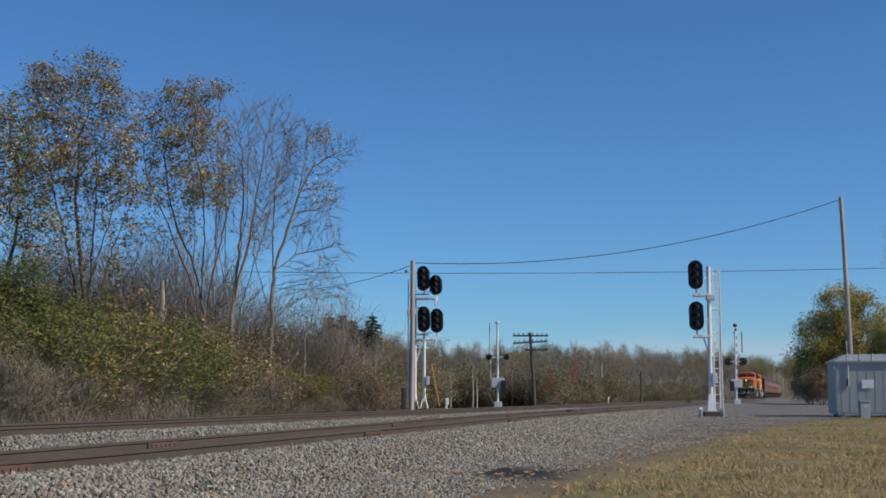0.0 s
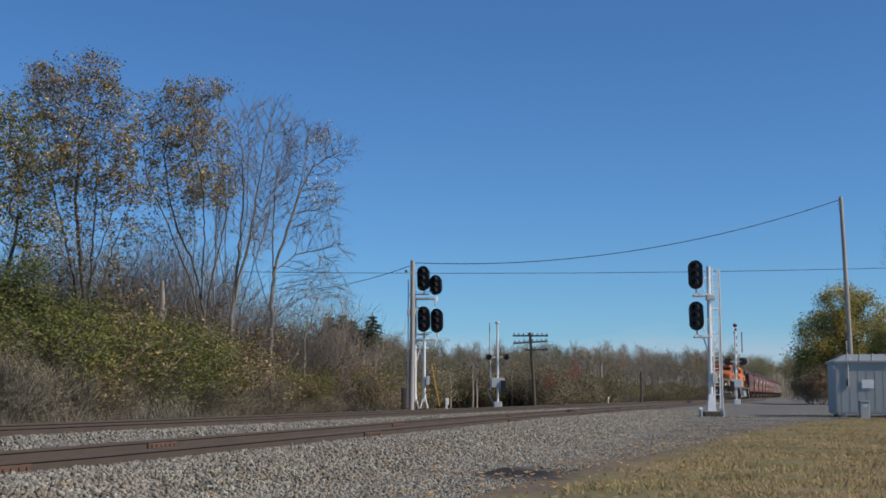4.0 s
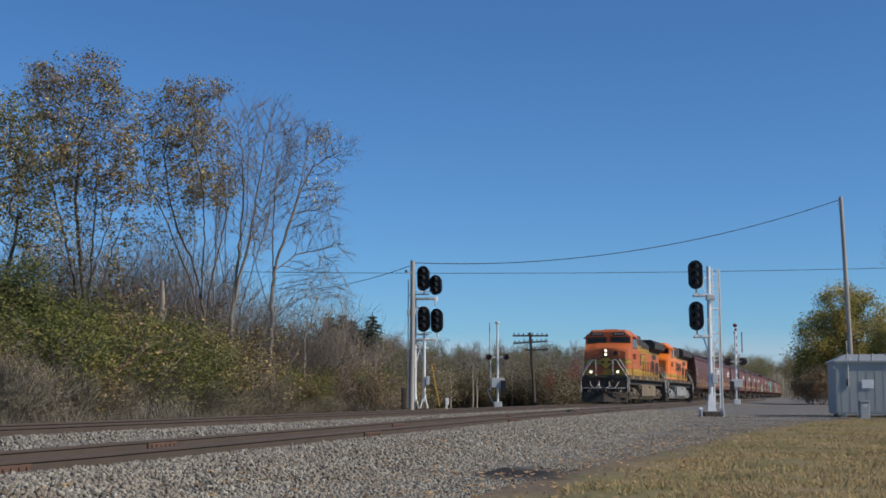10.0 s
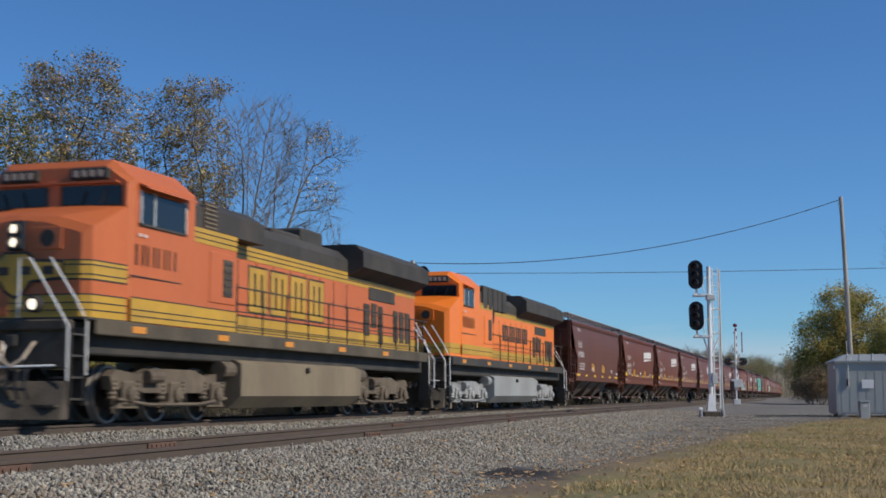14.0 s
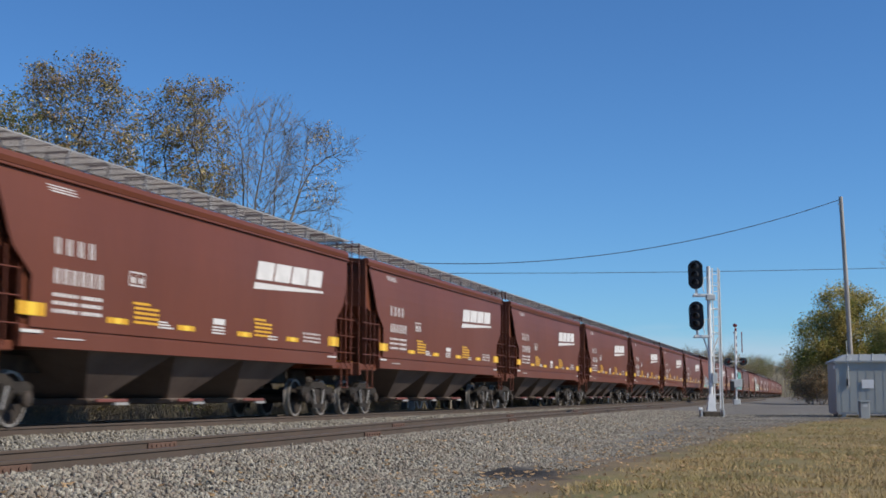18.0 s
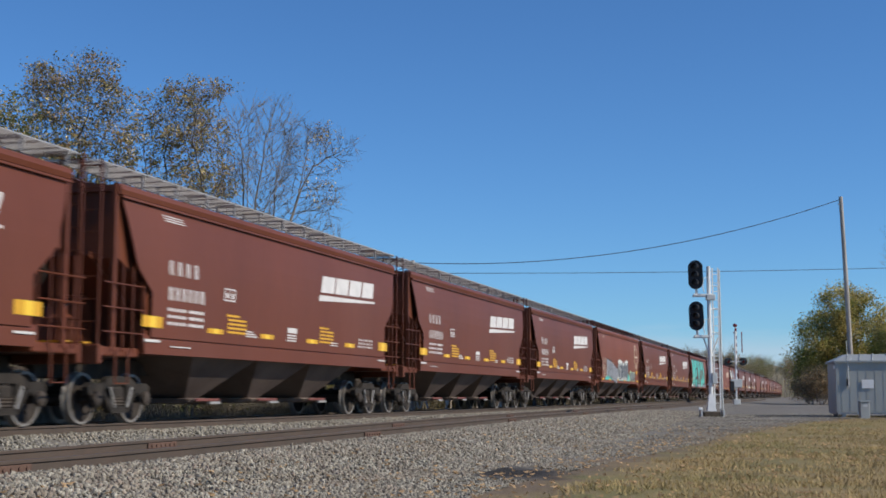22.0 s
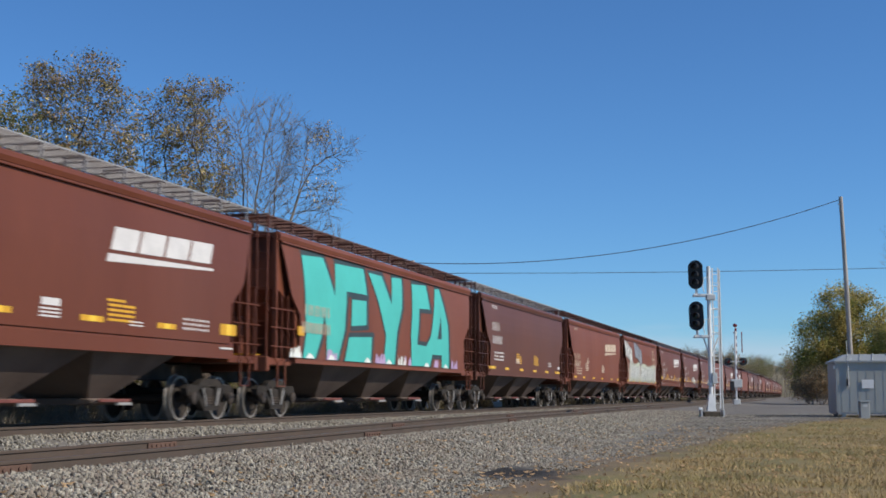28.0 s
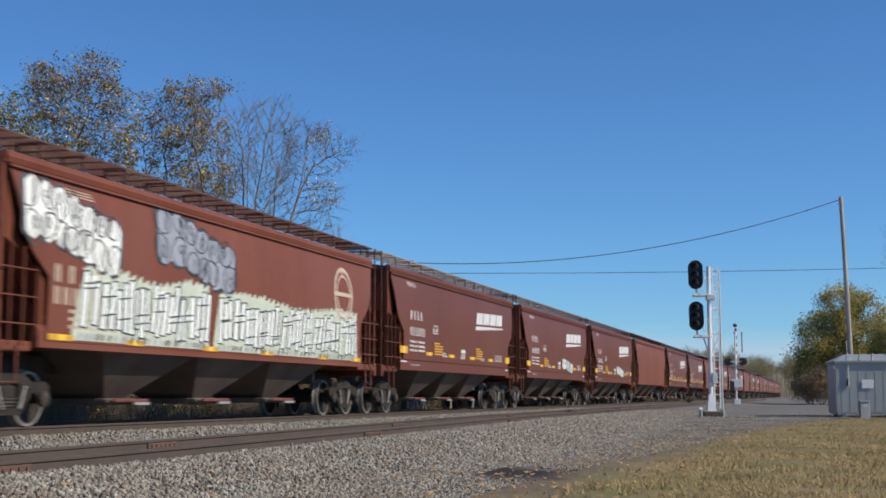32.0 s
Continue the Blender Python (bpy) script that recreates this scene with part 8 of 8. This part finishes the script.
lobed_tree("deciduous_tree", 1492, 128, lobes_at(1492, 128, [(1490, 555, 42, 52), (1455, 600, 42, 55), (1530, 585, 48, 62), (1475, 655, 62, 50), (1545, 655, 55, 50), (1436, 650, 34, 45)]), 61, 330, 3,
           "broad gold and olive autumn tree beside the road", ["leaf_bronze", "leaf_yellow", "leaf_bronze", "leaf_bronze"], 170, 0.10, 0.5, M["bark_dark"], 0, 0.02, 1.0, 0.95)
lobed_tree("deciduous_tree", 1600, 122, lobes_at(1600, 122, [(1600, 590, 55, 60), (1570, 650, 50, 50), (1640, 640, 60, 60)]), 62, 200, 2,
           "yellow autumn tree beside the road", ["leaf_yellow", "leaf_bronze"], 130, 0.10, 0.5, M["bark_dark"], 0, 0.02, 1.0, 0.95)
for px, y, h, sd in ((1430, 122, 2.2, 81), (1450, 118, 2.4, 82), (1425, 150, 2.4, 83), (1465, 120, 2.2, 84), (1440, 170, 3.0, 85)):
    shrub(px, y, h, sd, ["leaf_grey", "leaf_rust"], "brown shaded shrub at the foot of the trees", 14, size=0.06)
w, tips = grow_tree(91, 9.5, 0.9, 5, 2, 0.34, 0.13, (-0.05, 0), 0.008, (6, 5, 4, 4, 3), 0.3)
tree("bare_tree", at_px(1668, 85), 85, "bare grey tree beyond the shed", w, [], M["bark"], [])


# ---- crushed stone and grass ----
def stones(n, seed, box_fn, size, name, material, label):
    rng = np.random.default_rng(seed)
    P = box_fn(n, rng)
    base = np.array([(1, 0, 0), (-1, 0, 0), (0, 1, 0), (0, -1, 0), (0, 0, 1), (0, 0, -1)], float)
    tri = np.array([(0, 2, 4), (2, 1, 4), (1, 3, 4), (3, 0, 4), (2, 0, 5), (1, 2, 5), (3, 1, 5), (0, 3, 5)])
    V = base[None] * rng.uniform(0.45, 1.15, (len(P), 6, 1)) + rng.normal(0, 0.22, (len(P), 6, 3))
    a = rng.uniform(0, 6.28, len(P))
    c, s = np.cos(a)[:, None], np.sin(a)[:, None]
    V = np.stack([V[..., 0] * c - V[..., 2] * s, V[..., 1], V[..., 0] * s + V[..., 2] * c], -1)
    V *= (size * rng.uniform(0.6, 1.5, len(P)))[:, None, None]
    V = (V + P[:, None]).reshape(-1, 3)
    F = (tri[None] + 6 * np.arange(len(P))[:, None, None]).reshape(-1, 3)
    me = bpy.data.meshes.new(name)
    me.vertices.add(len(V))
    me.vertices.foreach_set("co", V.ravel())
    me.loops.add(F.size)
    me.loops.foreach_set("vertex_index", F.ravel())
    me.polygons.add(len(F))
    me.polygons.foreach_set("loop_start", np.arange(len(F)) * 3)
    me.update(calc_edges=True)
    me.materials.append(material)
    return tagged(new(name, me), label, "ballast", kind="stuff")


def shoulder_spots(n, rng):
    y = 11 + 52 * rng.random(n) ** 1.5
    d = rng.uniform(-1.55, 4.2, n)
    out = []
    for yy, dd in zip(y, d):
        x = near_x(yy) + dd / COS
        if abs(dd) < GAUGE / 2 + 0.10:
            continue
        out.append((x, yy, ground_z(x, yy) + 0.008))
    return np.array(out)


def lane_spots(n, rng):
    y = 12 + 45 * rng.random(n) ** 1.4
    d = 3.6 + (1.6 + 0.07 * np.maximum(0, y - 18) + 0.16 * np.maximum(0, y - 36)) * rng.random(n)
    out = []
    for a, b in zip(y, d):
        x = near_x(a) + b / COS
        if math.hypot(x - 1.05, 0.45 * (a - 19.7)) > 0.75:
            out.append((x, a, ground_z(x, a) + 0.004))
    return np.array(out)


def between_spots(n, rng):
    y = 16 + 55 * rng.random(n) ** 1.3
    d = rng.uniform(-1.6, 3.6, n)
    out = []
    for yy, dd in zip(y, d):
        if abs(dd) < GAUGE / 2 + 0.10:
            continue
        x = main_x(yy) + dd / COS
        out.append((x, yy, ground_z(x, yy) + 0.008))
    return np.array(out)


bal = stones(100000, 1, shoulder_spots, 0.026, "ballast", M["stone"], "grey crushed stone ballast along the near track")
stones(26000, 2, shoulder_spots, 0.025, "ballast_brown", M["stone_b"], "brown crushed stones among the ballast")
stones(46000, 3, between_spots, 0.030, "ballast_main", M["stone"], "pale crushed stone between the tracks")
stones(30000, 4, lane_spots, 0.018, "gravel", M["stone"], "small brown and grey gravel beside the track")


def lawn():
    """Short blades in tufts, and fallen leaves lying on them."""
    rng = np.random.default_rng(9)
    n = 150000
    y = 11.5 + 40 * rng.random(n) ** 1.5
    edge = 5.4 + np.maximum(0, y - 18) * 0.04 + 0.16 * np.maximum(0, y - 36)
    d = edge + rng.random(n) ** 0.8 * 14
    x = -9.295 + SLOPE * y + d / COS
    ok = np.abs(x) < 0.36 * y + 1
    x, y, d, edge = x[ok], y[ok], d[ok], edge[ok]
    tuft = np.array([noise.noise((a * 0.8, b * 0.8, 3)) + 0.7 * noise.noise((a * 3.1, b * 3.1, 8)) for a, b in zip(x, y)])
    ok = tuft > -0.3 + 0.6 * np.maximum(0, edge + 1.4 - d)
    x, y, tuft = x[ok], y[ok], tuft[ok]
    z = np.array([ground_z(a, b) for a, b in zip(x, y)])
    m = len(x)
    h = rng.uniform(0.025, 0.075, m) * (1.0 + 0.5 * tuft)
    a = rng.random(m) * 6.28
    w = 0.006 + 0.004 * rng.random(m)
    lean = rng.normal(0, 0.04, (m, 2))
    V = np.stack([np.stack([x - w * np.cos(a), y - w * np.sin(a), z - 0.01], 1), np.stack([x + w * np.cos(a), y + w * np.sin(a), z - 0.01], 1),
                  np.stack([x + lean[:, 0], y + lean[:, 1], z + h], 1)], 1).reshape(-1, 3)
    me = bpy.data.meshes.new("dry_grass")
    me.vertices.add(len(V))
    me.vertices.foreach_set("co", V.ravel())
    me.loops.add(len(V))
    me.loops.foreach_set("vertex_index", np.arange(len(V)))
    me.polygons.add(m)
    me.polygons.foreach_set("loop_start", np.arange(m) * 3)
    me.update(calc_edges=True)
    me.materials.append(M["grass"])
    tagged(new("dry_grass", me), "short dry autumn grass", "grass", kind="stuff")
    lv = Shape()
    rn = random.Random(9)
    for i in range(2600):
        y = 11.5 + 30 * rn.random() ** 1.3
        x = near_x(y) + (rn.uniform(4.6, 16) if i % 5 else rn.uniform(2.0, 6.0)) / COS
        z = ground_z(x, y) + 0.035
        a, w = rn.random() * 6.28, rn.uniform(0.02, 0.05)
        k = len(lv.v)
        c, q = math.cos(a) * w, math.sin(a) * w
        lv.v += [(x + c, y + q, z + 0.01), (x - q, y + c, z - 0.005), (x - c, y - q, z + 0.025), (x + q, y - c, z)]
        lv.f.append((k, k + 1, k + 2, k + 3))
    tagged(new("fallen_leaves", lv.raw("fallen_leaves", M["leaf_fallen"])), "pale fallen leaves on gravel and grass", "leaves", kind="stuff")


M["leaf_fallen"] = leaf_mat("fallen_leaf", (0.42, 0.28, 0.15), 0.5)
lawn()


def loose_stones():
    """The stones nearest to the camera, one by one."""
    rng = random.Random(31)
    forms = []
    for k in range(6):
        bm = bmesh.new()
        bmesh.ops.create_icosphere(bm, subdivisions=1, radius=1.0)
        for v in bm.verts:
            v.co *= rng.uniform(0.65, 1.15)
            v.co.z *= 0.75
        me = bpy.data.meshes.new("stone")
        bm.to_mesh(me)
        bm.free()
        me.materials.append(M["stone"] if k % 3 else M["stone_b"])
        forms.append(me)
    for i in range(300):
        y = rng.uniform(12.4, 18.5)
        d = rng.uniform(1.0, 3.4)
        x = near_x(y) + d / COS
        s = rng.uniform(0.026, 0.045)
        ob = part("stone", forms[i % 6], None, bal)
        ob.matrix_basis = Matrix.Translation((x, y, ground_z(x, y) + 0.022)) @ Euler((rng.random() * 6, rng.random() * 6, rng.random() * 6)).to_matrix().to_4x4() @ Matrix.Diagonal((s, s, s, 1))


loose_stones()


# ---- the train runs ----
def motions():
    times = [1.0 * i for i in range(33)]
    for ob, back in TRAIN:
        walk(ob, [(t, on_line(HEAD0 + back - SPEED * t)) for t in times])
    for ob, back in TRAIN[:18]:
        for w in ob.children_recursive:
            if not w.name.startswith("wheelset"):
                continue
            r = w.location.z
            place = w.location.copy()
            rows = []
            for k in range(32 * FPS + 1):
                t = k / FPS
                rows.append((t, Matrix.Translation(place) @ Euler((0, SPEED * t / r, 0)).to_matrix().to_4x4()))
            walk(w, rows)


motions()
